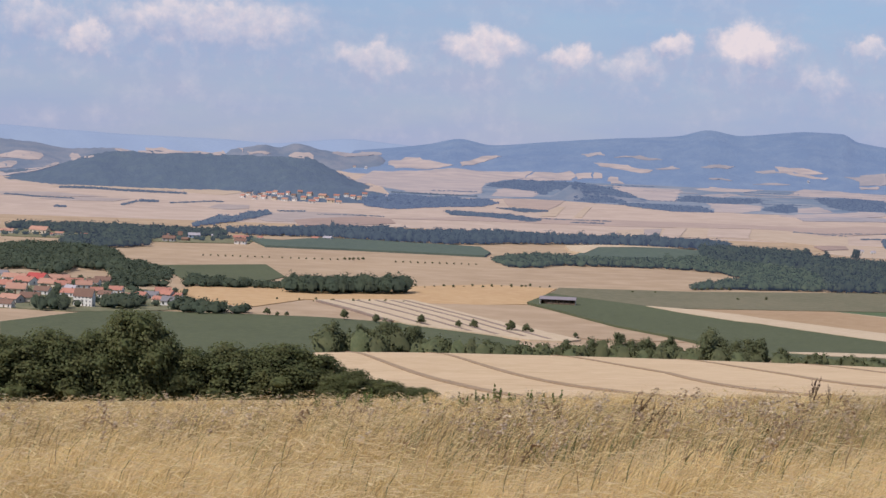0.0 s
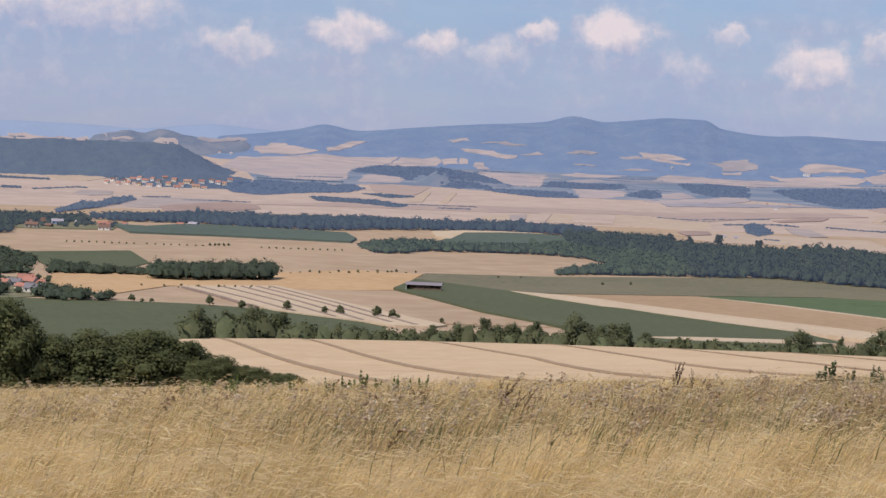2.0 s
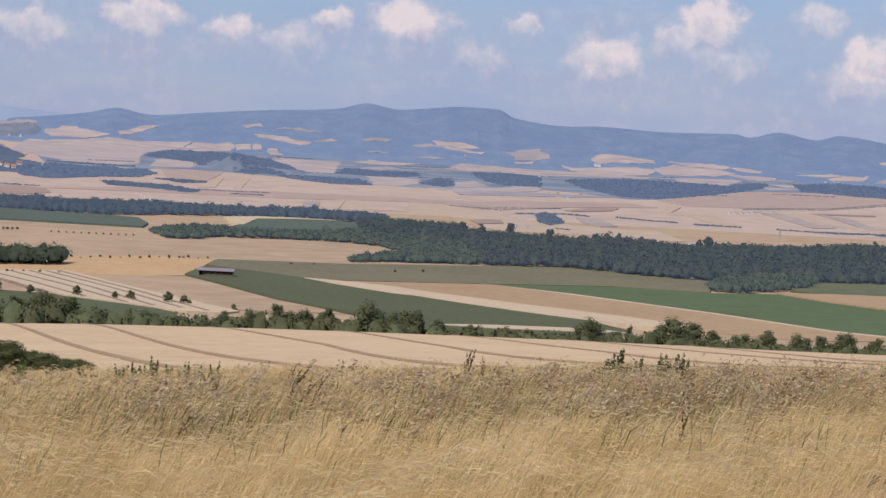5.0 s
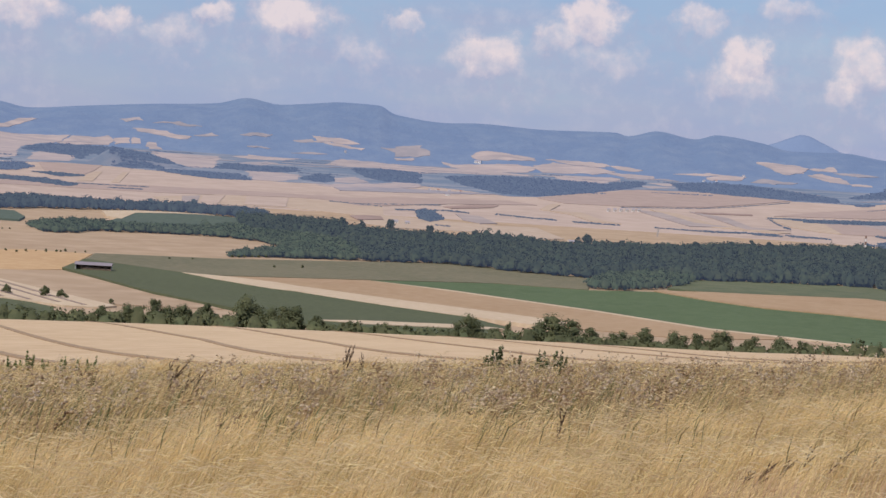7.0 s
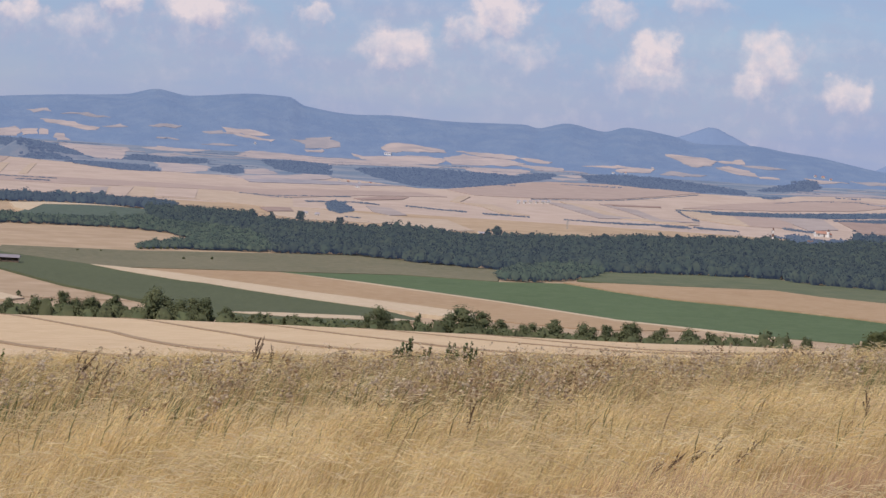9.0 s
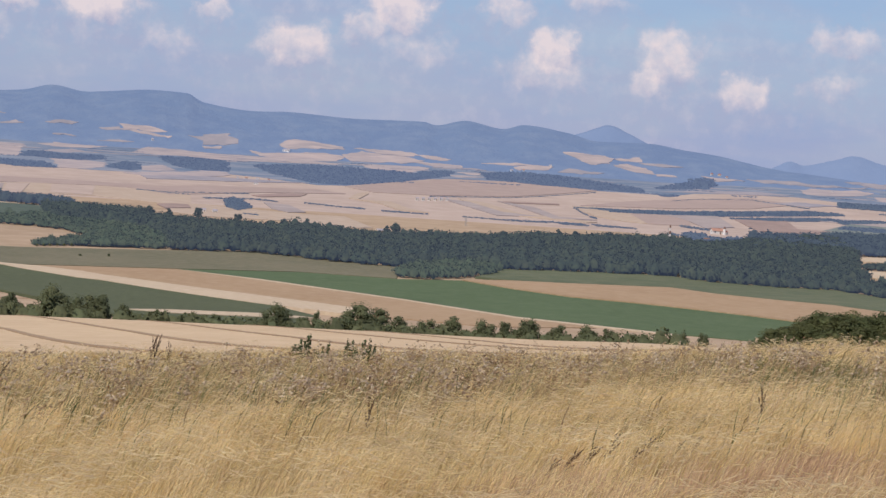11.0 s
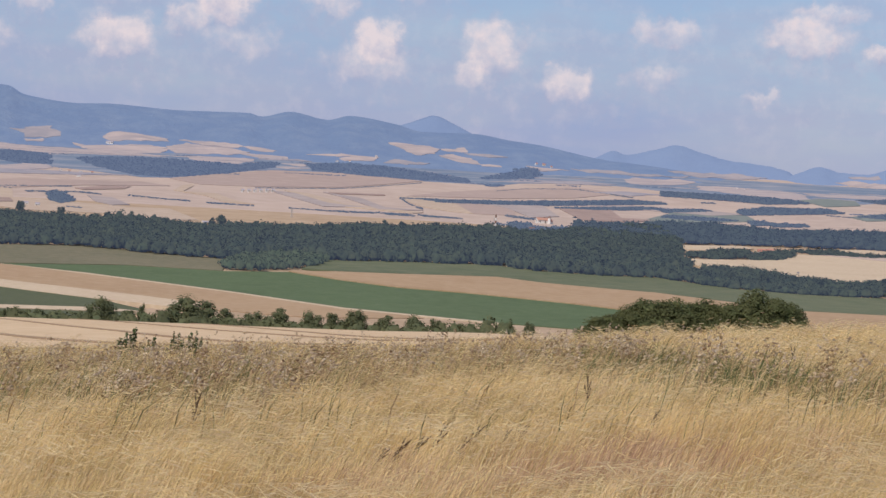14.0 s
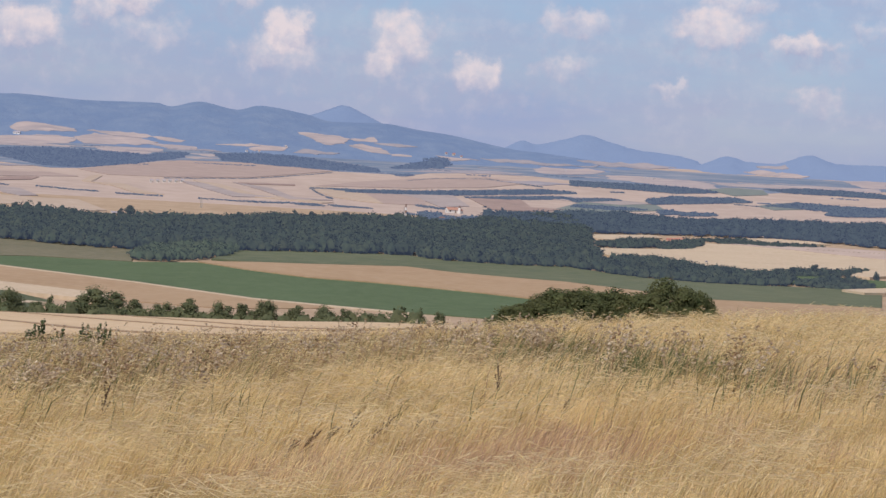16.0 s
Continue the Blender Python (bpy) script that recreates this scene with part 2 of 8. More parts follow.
# ---- materials ----
def surface(name, colours, scales=(0.05, 1.0), rough=0.9, bump=0.3, bump_scale=2.0, haze_glow=None, island=0.0, stretch=(1, 1, 1), stripes=None, gloss=0.2, through_light=0.0):
    """A weathered surface: three tones mixed by noise at two sizes (per metre), with fine relief.
    island: how far loose pieces differ; stripes: (turn in degrees, width in metres, strength) of drill rows;
    haze glow: emission (colour, strength) painted on far woods, fields and mountains in place of haze."""
    m = bpy.data.materials.new(name)
    m.use_nodes = True
    nt = m.node_tree
    nt.nodes.clear()
    b = nt.nodes.new("ShaderNodeBsdfPrincipled")
    o = nt.nodes.new("ShaderNodeOutputMaterial")
    nt.links.new(b.outputs[0], o.inputs[0])
    geo = nt.nodes.new("ShaderNodeNewGeometry")
    mp = nt.nodes.new("ShaderNodeMapping")
    nt.links.new(geo.outputs["Position"], mp.inputs[0])
    mp.inputs["Scale"].default_value = stretch

    def nz(scale, detail=5.0, rough_=0.6):
        n = nt.nodes.new("ShaderNodeTexNoise")
        n.inputs["Scale"].default_value, n.inputs["Detail"].default_value, n.inputs["Roughness"].default_value = scale, detail, rough_
        nt.links.new(mp.outputs[0], n.inputs["Vector"])
        return n.outputs["Fac"]

    def sharpen(v, lo, hi):
        r = nt.nodes.new("ShaderNodeMapRange")
        r.inputs[1].default_value, r.inputs[2].default_value = lo, hi
        nt.links.new(v, r.inputs[0])
        return r.outputs[0]

    col = mix_colour(nt, sharpen(nz(scales[0]), 0.35, 0.65), colours[0], colours[1])
    col = mix_colour(nt, sharpen(nz(scales[1]), 0.42, 0.72), col, colours[2])
    if stripes:
        w = nt.nodes.new("ShaderNodeTexWave")
        rot = nt.nodes.new("ShaderNodeMapping")
        rot.inputs["Rotation"].default_value = (0, 0, radians(stripes[0]))
        nt.links.new(geo.outputs["Position"], rot.inputs[0])
        nt.links.new(rot.outputs[0], w.inputs["Vector"])
        w.inputs["Scale"].default_value = 0.314 / stripes[1]
        w.inputs["Distortion"].default_value, w.inputs["Detail"].default_value, w.inputs["Detail Scale"].default_value = 1.6, 3.0, 0.3
        col = mix_colour(nt, math_node(nt, "MULTIPLY", w.outputs["Fac"], stripes[2]), col, colours[1])
    if island:
        hs = nt.nodes.new("ShaderNodeHueSaturation")
        rnd = geo.outputs["Random Per Island"]
        nt.links.new(math_node(nt, "MULTIPLY_ADD", rnd, island, 1 - island / 2), hs.inputs["Value"])
        nt.links.new(math_node(nt, "MULTIPLY_ADD", rnd, 0.03, 0.485), hs.inputs["Hue"])
        nt.links.new(col, hs.inputs["Color"])
        col = hs.outputs[0]
    nt.links.new(col, b.inputs["Base Color"])
    b.inputs["Roughness"].default_value = rough
    b.inputs["Specular IOR Level"].default_value = gloss
    if bump:
        bp = nt.nodes.new("ShaderNodeBump")
        bp.inputs["Strength"].default_value, bp.inputs["Distance"].default_value = bump, 0.5 / bump_scale
        nt.links.new(nz(bump_scale, 4), bp.inputs["Height"])
        nt.links.new(bp.outputs[0], b.inputs["Normal"])
    if through_light:
        tr = nt.nodes.new("ShaderNodeBsdfTranslucent")
        mx = nt.nodes.new("ShaderNodeMixShader")
        mx.inputs[0].default_value = through_light
        nt.links.new(col, tr.inputs[0])
        nt.links.new(b.outputs[0], mx.inputs[1])
        nt.links.new(tr.outputs[0], mx.inputs[2])
        nt.links.new(mx.outputs[0], o.inputs[0])
    # haze is painted on as a glow of the surface itself
    if haze_glow:
        b.inputs["Emission Color"].default_value = (*haze_glow[0], 1)
        b.inputs["Emission Strength"].default_value = haze_glow[1] / (1 - through_light)
    return m


# blue that the far materials emit to imitate haze
HAZE_BLUE = (0.255, 0.35, 0.60)
M = {
    "soil": surface("dry_stubble_plain", ((0.398, 0.288, 0.182), (0.350, 0.250, 0.158), (0.456, 0.336, 0.226)), (0.006, 0.03), bump=0.2, bump_scale=0.3),
    "straw": surface("ripe_wheat", ((0.57, 0.42, 0.255), (0.49, 0.345, 0.20), (0.65, 0.50, 0.32)), (0.02, 0.35), bump=0.25, bump_scale=1.5, stripes=(62, 6.0, 0.35)),
    "cream": surface("cut_straw", ((0.528, 0.418, 0.278), (0.470, 0.360, 0.240), (0.586, 0.470, 0.336)), (0.02, 0.2), bump=0.2, bump_scale=0.8, stripes=(60, 9.0, 0.4)),
    "ochre": surface("ochre_stubble", ((0.50, 0.33, 0.17), (0.44, 0.28, 0.14), (0.56, 0.39, 0.22)), (0.01, 0.12), bump=0.2, bump_scale=0.6, stripes=(30, 12.0, 0.5)),
    "brown": surface("brown_fallow", ((0.387, 0.266, 0.153), (0.338, 0.225, 0.126), (0.432, 0.310, 0.194)), (0.01, 0.12), bump=0.2, bump_scale=0.6, stripes=(75, 10.0, 0.5)),
    "grey": surface("ploughed_soil", ((0.27, 0.20, 0.155), (0.22, 0.165, 0.13), (0.33, 0.25, 0.20)), (0.01, 0.12), bump=0.3, bump_scale=0.6, stripes=(80, 9.0, 0.5)),
    "maize": surface("maize_crop", ((0.096, 0.108, 0.056), (0.078, 0.09, 0.047), (0.12, 0.13, 0.066)), (0.015, 0.2), bump=0.5, bump_scale=0.8, stripes=(40, 8.0, 0.35)),
    "tassel": surface("tasselled_maize", ((0.176, 0.158, 0.097), (0.132, 0.128, 0.075), (0.229, 0.194, 0.123)), (0.012, 0.15), bump=0.5, bump_scale=0.8, stripes=(40, 9.0, 0.4)),
    "beet": surface("beet_crop", ((0.096, 0.135, 0.062), (0.08, 0.115, 0.052), (0.12, 0.155, 0.075)), (0.012, 0.1), bump=0.5, bump_scale=0.8, stripes=(52, 9.0, 0.35)),
    "track": surface("wheel_rut", ((0.33, 0.235, 0.145), (0.26, 0.185, 0.115), (0.40, 0.29, 0.18)), (0.2, 1.5), bump=0.4),
    "meadow": surface("meadow_soil", ((0.36, 0.27, 0.13), (0.30, 0.22, 0.10), (0.42, 0.32, 0.17)), (0.3, 3.0), bump=0.5),
    "leaf_near": surface("near_leaves", ((0.13, 0.147, 0.062), (0.10, 0.118, 0.05), (0.175, 0.178, 0.074)), (0.25, 0.9), bump=0, island=0.5, rough=0.7, through_light=0.5),
    "leaf_hedge": surface("hedge_leaves", ((0.135, 0.152, 0.076), (0.108, 0.126, 0.064), (0.18, 0.188, 0.092)), (0.03, 0.4), bump=0, island=0.35, rough=0.8, through_light=0.4),
    # river and distant woods: blue haze painted on as emission
    "leaf_far": surface("river_wood_leaves", ((0.05, 0.068, 0.038), (0.037, 0.052, 0.034), (0.084, 0.102, 0.048)), (0.02, 0.09), bump=0, island=0.1, rough=0.9, haze_glow=(HAZE_BLUE, 0.095), through_light=0.35),
    "wood_far": surface("distant_wood", ((0.046, 0.062, 0.05), (0.036, 0.05, 0.044), (0.072, 0.086, 0.062)), (0.012, 0.05), bump=0, island=0.08, rough=1.0, haze_glow=(HAZE_BLUE, 0.27), through_light=0.3),
    # foothill wood: most of its blue is haze painted as emission
    "heath": surface("foothill_wood", ((0.062, 0.08, 0.07), (0.05, 0.066, 0.062), (0.22, 0.19, 0.14)), (0.005, 0.022), bump=0.8, bump_scale=0.06, haze_glow=(HAZE_BLUE, 0.37), stretch=(0.35, 1, 1)),
    # distant stubble and fallow: haze painted on as emission
    "far_straw": surface("distant_stubble", ((0.43, 0.318, 0.228), (0.38, 0.28, 0.202), (0.48, 0.362, 0.268)), (0.005, 0.025), bump=0.2, bump_scale=0.1, haze_glow=(HAZE_BLUE, 0.10)),
    "far_grey": surface("distant_fallow", ((0.33, 0.265, 0.22), (0.285, 0.23, 0.195), (0.385, 0.31, 0.255)), (0.006, 0.03), bump=0.2, bump_scale=0.1, haze_glow=(HAZE_BLUE, 0.09)),
    "leaf_mid": surface("village_leaves", ((0.088, 0.114, 0.078), (0.07, 0.093, 0.067), (0.116, 0.14, 0.088)), (0.02, 0.09), bump=0, island=0.2, rough=0.9, through_light=0.45),
    # far tree belt, its haze also put into emission
    "leaf_belt": surface("far_belt_leaves", ((0.042, 0.06, 0.046), (0.034, 0.048, 0.042), (0.06, 0.08, 0.056)), (0.02, 0.09), bump=0, island=0.1, rough=0.9, haze_glow=(HAZE_BLUE, 0.16), through_light=0.35),
    "garden": surface("garden_ground", ((0.17, 0.17, 0.095), (0.12, 0.13, 0.07), (0.26, 0.225, 0.14)), (0.02, 0.1), bump=0.4, bump_scale=0.6),
    "bark": surface("bark", ((0.10, 0.075, 0.05), (0.07, 0.05, 0.035), (0.15, 0.115, 0.08)), (1.0, 8.0), bump=0.6, bump_scale=12),
    # mountains and hills: haze put into bluish base colours and into emission
    "mount": surface("mountain_forest", ((0.04, 0.064, 0.082), (0.03, 0.05, 0.07), (0.072, 0.092, 0.098)), (0.005, 0.02), bump=0.8, bump_scale=0.05, haze_glow=(HAZE_BLUE, 0.495)),
    "mount_far": surface("far_mountain_forest", ((0.09, 0.12, 0.16), (0.08, 0.11, 0.15), (0.10, 0.13, 0.165)), (0.003, 0.012), bump=0.3, bump_scale=0.05, haze_glow=(HAZE_BLUE, 0.46)),
    "hill_far": surface("farthest_hills", ((0.10, 0.13, 0.18), (0.09, 0.12, 0.17), (0.11, 0.14, 0.18)), (0.003, 0.012), bump=0.2, bump_scale=0.05, haze_glow=((0.30, 0.375, 0.54), 0.6)),
    "hill_brown": surface("brown_hill", ((0.10, 0.105, 0.10), (0.07, 0.085, 0.09), (0.16, 0.145, 0.125)), (0.006, 0.02), bump=0.4, bump_scale=0.05, haze_glow=(HAZE_BLUE, 0.3)),
    # light wood leaves with a faint emission for haze
    "leaf_light": surface("light_wood_leaves", ((0.082, 0.112, 0.056), (0.066, 0.09, 0.048), (0.11, 0.135, 0.066)), (0.02, 0.09), bump=0, island=0.1, rough=0.9, haze_glow=(HAZE_BLUE, 0.08), through_light=0.35),
    # fields of the far plain, each with haze put into its emission
    "far_gold": surface("distant_wheat", ((0.435, 0.325, 0.215), (0.395, 0.29, 0.19), (0.475, 0.36, 0.25)), (0.008, 0.04), bump=0.2, bump_scale=0.1, haze_glow=(HAZE_BLUE, 0.085), stripes=(20, 14.0, 0.4)),
    "far_pink": surface("rosy_stubble", ((0.365, 0.265, 0.20), (0.33, 0.24, 0.182), (0.41, 0.302, 0.23)), (0.006, 0.03), bump=0.2, bump_scale=0.1, haze_glow=(HAZE_BLUE, 0.09), stripes=(75, 16.0, 0.4)),
    "plough_brown": surface("distant_ploughland", ((0.30, 0.205, 0.155), (0.26, 0.18, 0.135), (0.35, 0.25, 0.19)), (0.008, 0.04), bump=0.2, bump_scale=0.1, haze_glow=(HAZE_BLUE, 0.07)),
    "far_green": surface("distant_crop", ((0.15, 0.165, 0.115), (0.125, 0.14, 0.10), (0.19, 0.195, 0.135)), (0.008, 0.04), bump=0.2, bump_scale=0.1, haze_glow=(HAZE_BLUE, 0.14)),
    # hillside stubble and fallow, paler by emission painted for haze
    "hill_straw": surface("hillside_stubble", ((0.36, 0.275, 0.215), (0.265, 0.215, 0.18), (0.42, 0.32, 0.25)), (0.02, 0.05), bump=0.2, bump_scale=0.1, haze_glow=(HAZE_BLUE, 0.19), stretch=(0.4, 1, 1)),
    "hill_fallow": surface("hillside_fallow", ((0.27, 0.225, 0.195), (0.22, 0.19, 0.17), (0.32, 0.26, 0.22)), (0.006, 0.03), bump=0.2, bump_scale=0.1, haze_glow=(HAZE_BLUE, 0.2)),
    "dull": surface("ripening_crop", ((0.125, 0.14, 0.08), (0.10, 0.118, 0.066), (0.16, 0.165, 0.095)), (0.006, 0.05), bump=0.5, bump_scale=0.8, stripes=(52, 9.0, 0.35)),
    # river meadow grass with a little emission for haze
    "river_meadow": surface("river_meadow_grass", ((0.072, 0.095, 0.052), (0.06, 0.08, 0.047), (0.092, 0.112, 0.062)), (0.012, 0.1), bump=0.5, bump_scale=0.8, haze_glow=(HAZE_BLUE, 0.07)),
    # foothill trees, their blue mostly haze put into emission
    "wood_haze_blue": surface("foothill_trees", ((0.042, 0.056, 0.055), (0.035, 0.048, 0.05), (0.06, 0.074, 0.066)), (0.012, 0.05), bump=0, island=0.06, rough=1.0, haze_glow=(HAZE_BLUE, 0.345), through_light=0.3),
    # hill forest: haze put into a bluish base colour and emission
    "hill_wood": surface("hill_forest", ((0.04, 0.055, 0.055), (0.034, 0.047, 0.052), (0.052, 0.07, 0.06)), (0.004, 0.04), bump=0.8, bump_scale=0.08, haze_glow=(HAZE_BLUE, 0.25)),
}


# ---- mesh helpers ----
def mesh_from(name, verts, faces, material, smooth=False):
    me = bpy.data.meshes.new(name)
    me.from_pydata([tuple(v) for v in verts], [], [tuple(f) for f in faces])
    for m in (material if isinstance(material, (list, tuple)) else (material,)):
        me.materials.append(m)
    if smooth:
        me.polygons.foreach_set("use_smooth", [True] * len(me.polygons))
    me.update()
    return me


def mesh_arrays(name, verts, loops, counts, material, smooth=False, normals=None):
    """A mesh from numpy arrays: many small faces, quickly."""
    me = bpy.data.meshes.new(name)
    verts, loops, counts = np.asarray(verts, np.float32), np.asarray(loops, np.int32), np.asarray(counts, np.int32)
    me.vertices.add(len(verts))
    me.vertices.foreach_set("co", verts.ravel())
    me.loops.add(len(loops))
    me.loops.foreach_set("vertex_index", loops)
    me.polygons.add(len(counts))
    me.polygons.foreach_set("loop_start", np.concatenate([[0], np.cumsum(counts)[:-1]]).astype(np.int32))
    me.polygons.foreach_set("loop_total", counts)
    if smooth:
        me.polygons.foreach_set("use_smooth", np.ones(len(counts), bool))
    me.materials.append(material)
    me.update(calc_edges=True)
    if normals is not None:
        me.normals_split_custom_set_from_vertices(np.asarray(normals, np.float32))
    return me


def part(name, me, parent, label=""):
    ob = new(name, me)
    ob.parent = parent
    return tagged(ob, label)


def thing(name, me, label, category, group="", kind=""):
    return tagged(new(name, me), label, category, group, kind)


def empty(name, x, y, z, turn, label, category, group="", kind=""):
    ob = new(name)
    ob.empty_display_size = 0.5
    ob.matrix_world = pose(x, y, z, 0, 0, turn)
    return tagged(ob, label, category, group, kind)


# ---- ground: one sheet to the horizon ----
AZ_LINES = sorted(set([round(a, 3) for a in np.arange(-27, 27.01, 0.25)] + [round(a, 3) for a in np.concatenate([np.arange(-180, -27, 5.1), np.arange(31, 180, 5.1)])]))
RINGS = np.concatenate([np.linspace(3, 45, 24)[:-1], np.geomspace(45, 110, 12)[:-1], np.geomspace(110, 450, 40)[:-1], np.geomspace(450, 900, 30)[:-1], np.linspace(900, 4960, 120)])
FAR_AZ = np.arange(-27, 27.01, 0.1)
FAR_R = np.arange(3300, 4961, 17)


def polar(a, d):
    a = np.radians(a)
    return d * np.sin(a), d * np.cos(a)


def build_ground():
    A, D = np.meshgrid(AZ_LINES, RINGS, indexing="ij")
    X, Y = polar(A, D)
    Z = ground_z(X, Y)
    na, nd = A.shape
    verts = np.stack([X, Y, Z], -1).reshape(-1, 3)
    idx = np.arange(na * nd).reshape(na, nd)
    q = np.stack([idx, np.roll(idx, -1, 0)], -1)
    quads = np.stack([q[:, :-1, 0], q[:, 1:, 0], q[:, 1:, 1], q[:, :-1, 1]], -1).reshape(-1, 4)
    verts = np.vstack([verts, [[0, 0, 0]]])
    fan = np.stack([np.full(na, na * nd), idx[:, 0], np.roll(idx[:, 0], -1)], -1)
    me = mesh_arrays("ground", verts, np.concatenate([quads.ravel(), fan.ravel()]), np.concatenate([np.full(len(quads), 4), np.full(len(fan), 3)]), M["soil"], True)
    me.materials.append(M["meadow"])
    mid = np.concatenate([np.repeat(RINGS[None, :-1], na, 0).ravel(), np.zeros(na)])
    # beyond 2900 m the stubble has haze painted in as emission
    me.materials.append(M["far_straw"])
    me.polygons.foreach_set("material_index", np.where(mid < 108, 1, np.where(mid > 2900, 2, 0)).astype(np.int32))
    return thing("ground", me, "dry harvested plain and hillside of pale stubble soil", "ground", kind="structure")


ground = build_ground()


def clip_rect(poly, axis, value, keep_less):
    res = []
    for i in range(len(poly)):
        p, q = poly[i - 1], poly[i]
        pi, qi = (p[axis] <= value) == keep_less or p[axis] == value, (q[axis] <= value) == keep_less or q[axis] == value
        if pi != qi:
            t = (value - p[axis]) / (q[axis] - p[axis])
            cut = [p[0] + t * (q[0] - p[0]), p[1] + t * (q[1] - p[1])]
            cut[axis] = value
            res.append(tuple(cut))
        if qi:
            res.append(q)
    return res


def drape(name, corners, material, lift, height_of=None):
    """A field as a slab that lies on the ground, its top following the sheet cell by cell; corners in plan metres."""
    height_of = height_of or ground_z
    fine = height_of is surface_z
    ring = []
    for i, (x1, y1) in enumerate(corners):
        x2, y2 = corners[(i + 1) % len(corners)]
        n = max(2, int(math.hypot(x2 - x1, y2 - y1) / (12 if fine else 30)))
        for k in range(n):
            x, y = x1 + (x2 - x1) * k / n, y1 + (y2 - y1) * k / n
            if fine:
                # hedges, tracks and tongues of wood bite into the edges
                w = Vector((x * 0.021, y * 0.021, lift))
                out = 1 + 0.0024 * noise.noise(w) + 0.0022 * noise.noise(w * 3.1)
                x, y = x * out + 9 * noise.noise(w * 2.3 + Vector((7, 0, 0))), y * out
            ring.append((math.degrees(math.atan2(x, y)), math.hypot(x, y)))
    a0, a1 = min(p[0] for p in ring), max(p[0] for p in ring)
    d0, d1 = min(p[1] for p in ring), max(p[1] for p in ring)
    azs = [float(a) for a in (FAR_AZ if fine else AZ_LINES) if a0 < a < a1]
    azs = [a0 - 0.01] + azs + [a1 + 0.01]
    rs = [d0 - 0.1] + [float(r) for r in (FAR_R if fine else RINGS) if d0 < r < d1] + [d1 + 0.1]
    pts, faces, index = [], [], {}

    def vid(p):
        key = (round(p[0], 5), round(p[1], 2))
        if key not in index:
            index[key] = len(pts)
            pts.append(p)
        return index[key]

    for i in range(len(azs) - 1):
        col = clip_rect(clip_rect(ring, 0, azs[i], False), 0, azs[i + 1], True)
        if len(col) < 3:
            continue
        for j in range(len(rs) - 1):
            cell = clip_rect(clip_rect(col, 1, rs[j], False), 1, rs[j + 1], True)
            ids = []
            for p in cell:
                v = vid(p)
                if v not in ids:
                    ids.append(v)
            if len(ids) >= 3:
                faces.append(ids[::-1])
    P = np.array(pts)
    X, Y = polar(P[:, 0], P[:, 1])
    Z = height_of(X, Y) + lift
    verts = [tuple(v) for v in np.stack([X, Y, Z], -1)]
    n0 = len(verts)
    for p in ring:
        x, y = polar(p[0], p[1])
        z = float(height_of(x, y))
        verts += [(x, y, z + lift), (x, y, z - 0.3)]
    k = len(ring)
    for i in range(k):
        a, b = n0 + 2 * i, n0 + 2 * ((i + 1) % k)
        faces.append((a, a + 1, b + 1, b))
    me = mesh_from(name, verts, faces, material)
    bm = bmesh.new()
    bm.from_mesh(me)
    bmesh.ops.recalc_face_normals(bm, faces=bm.faces)
    up = sum(f.normal.z for f in bm.faces)
    if up < 0:
        bmesh.ops.reverse_faces(bm, faces=bm.faces)
    bm.to_mesh(me)
    bm.free()
    return me


def field(name, material, label, corners, lift=None, far=False, group=""):
    d = min(math.hypot(*c) for c in corners)
    lift = lift if lift is not None else (1.6 if far else 0.25 + d * 0.0002)
    return thing(name, drape(name, corners, M[material], lift, surface_z if far else None), label, "field", group, "structure")


# ---- hills and mountains ----
def build_ridge(name, material, label, bumpy):
    az, el, dist, front, back = RIDGES[name]
    cols = np.array([az[0]] + [a for a in FAR_AZ if az[0] < a < az[-1]] + [az[-1]])
    rows = np.array([dist - front] + [r for r in FAR_R if dist - front < r < dist + back] + [dist + back])
    A, D = np.meshgrid(cols, rows, indexing="ij")
    X, Y = polar(A, D)
    Z = ridge_z(name, X, Y)
    rng = np.random.default_rng(len(name))
    edge = np.ones_like(Z)
    edge[0], edge[-1], edge[:, 0], edge[:, -1] = 0, 0, 0, 0
    Z = np.where(Z < -9e3, ground_z(X, Y) - 6, Z) + rng.uniform(-0.5, 0.5, Z.shape) * bumpy * edge
    na, nd = A.shape
    idx = np.arange(na * nd).reshape(na, nd)
    quads = np.stack([idx[:-1, :-1], idx[:-1, 1:], idx[1:, 1:], idx[1:, :-1]], -1).reshape(-1, 4)
    me = mesh_arrays(name, np.stack([X, Y, Z], -1).reshape(-1, 3), quads[:, ::-1].ravel(), np.full(len(quads), 4), M[material], True)
    return thing(name, me, label, "mountain", kind="structure")


# the blue glow of these hill materials is painted haze
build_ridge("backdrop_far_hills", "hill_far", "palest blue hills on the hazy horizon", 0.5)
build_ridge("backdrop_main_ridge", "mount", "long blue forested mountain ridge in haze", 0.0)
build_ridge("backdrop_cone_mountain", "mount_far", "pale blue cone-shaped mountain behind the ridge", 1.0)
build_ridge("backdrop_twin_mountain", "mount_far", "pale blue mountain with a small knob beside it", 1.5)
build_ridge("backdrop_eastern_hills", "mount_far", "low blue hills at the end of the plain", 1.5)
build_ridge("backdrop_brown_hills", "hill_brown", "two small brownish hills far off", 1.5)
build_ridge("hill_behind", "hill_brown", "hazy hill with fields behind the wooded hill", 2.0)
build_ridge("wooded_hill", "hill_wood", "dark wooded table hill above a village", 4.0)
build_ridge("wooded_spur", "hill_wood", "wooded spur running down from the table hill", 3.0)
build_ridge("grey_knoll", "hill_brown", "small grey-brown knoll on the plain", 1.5)


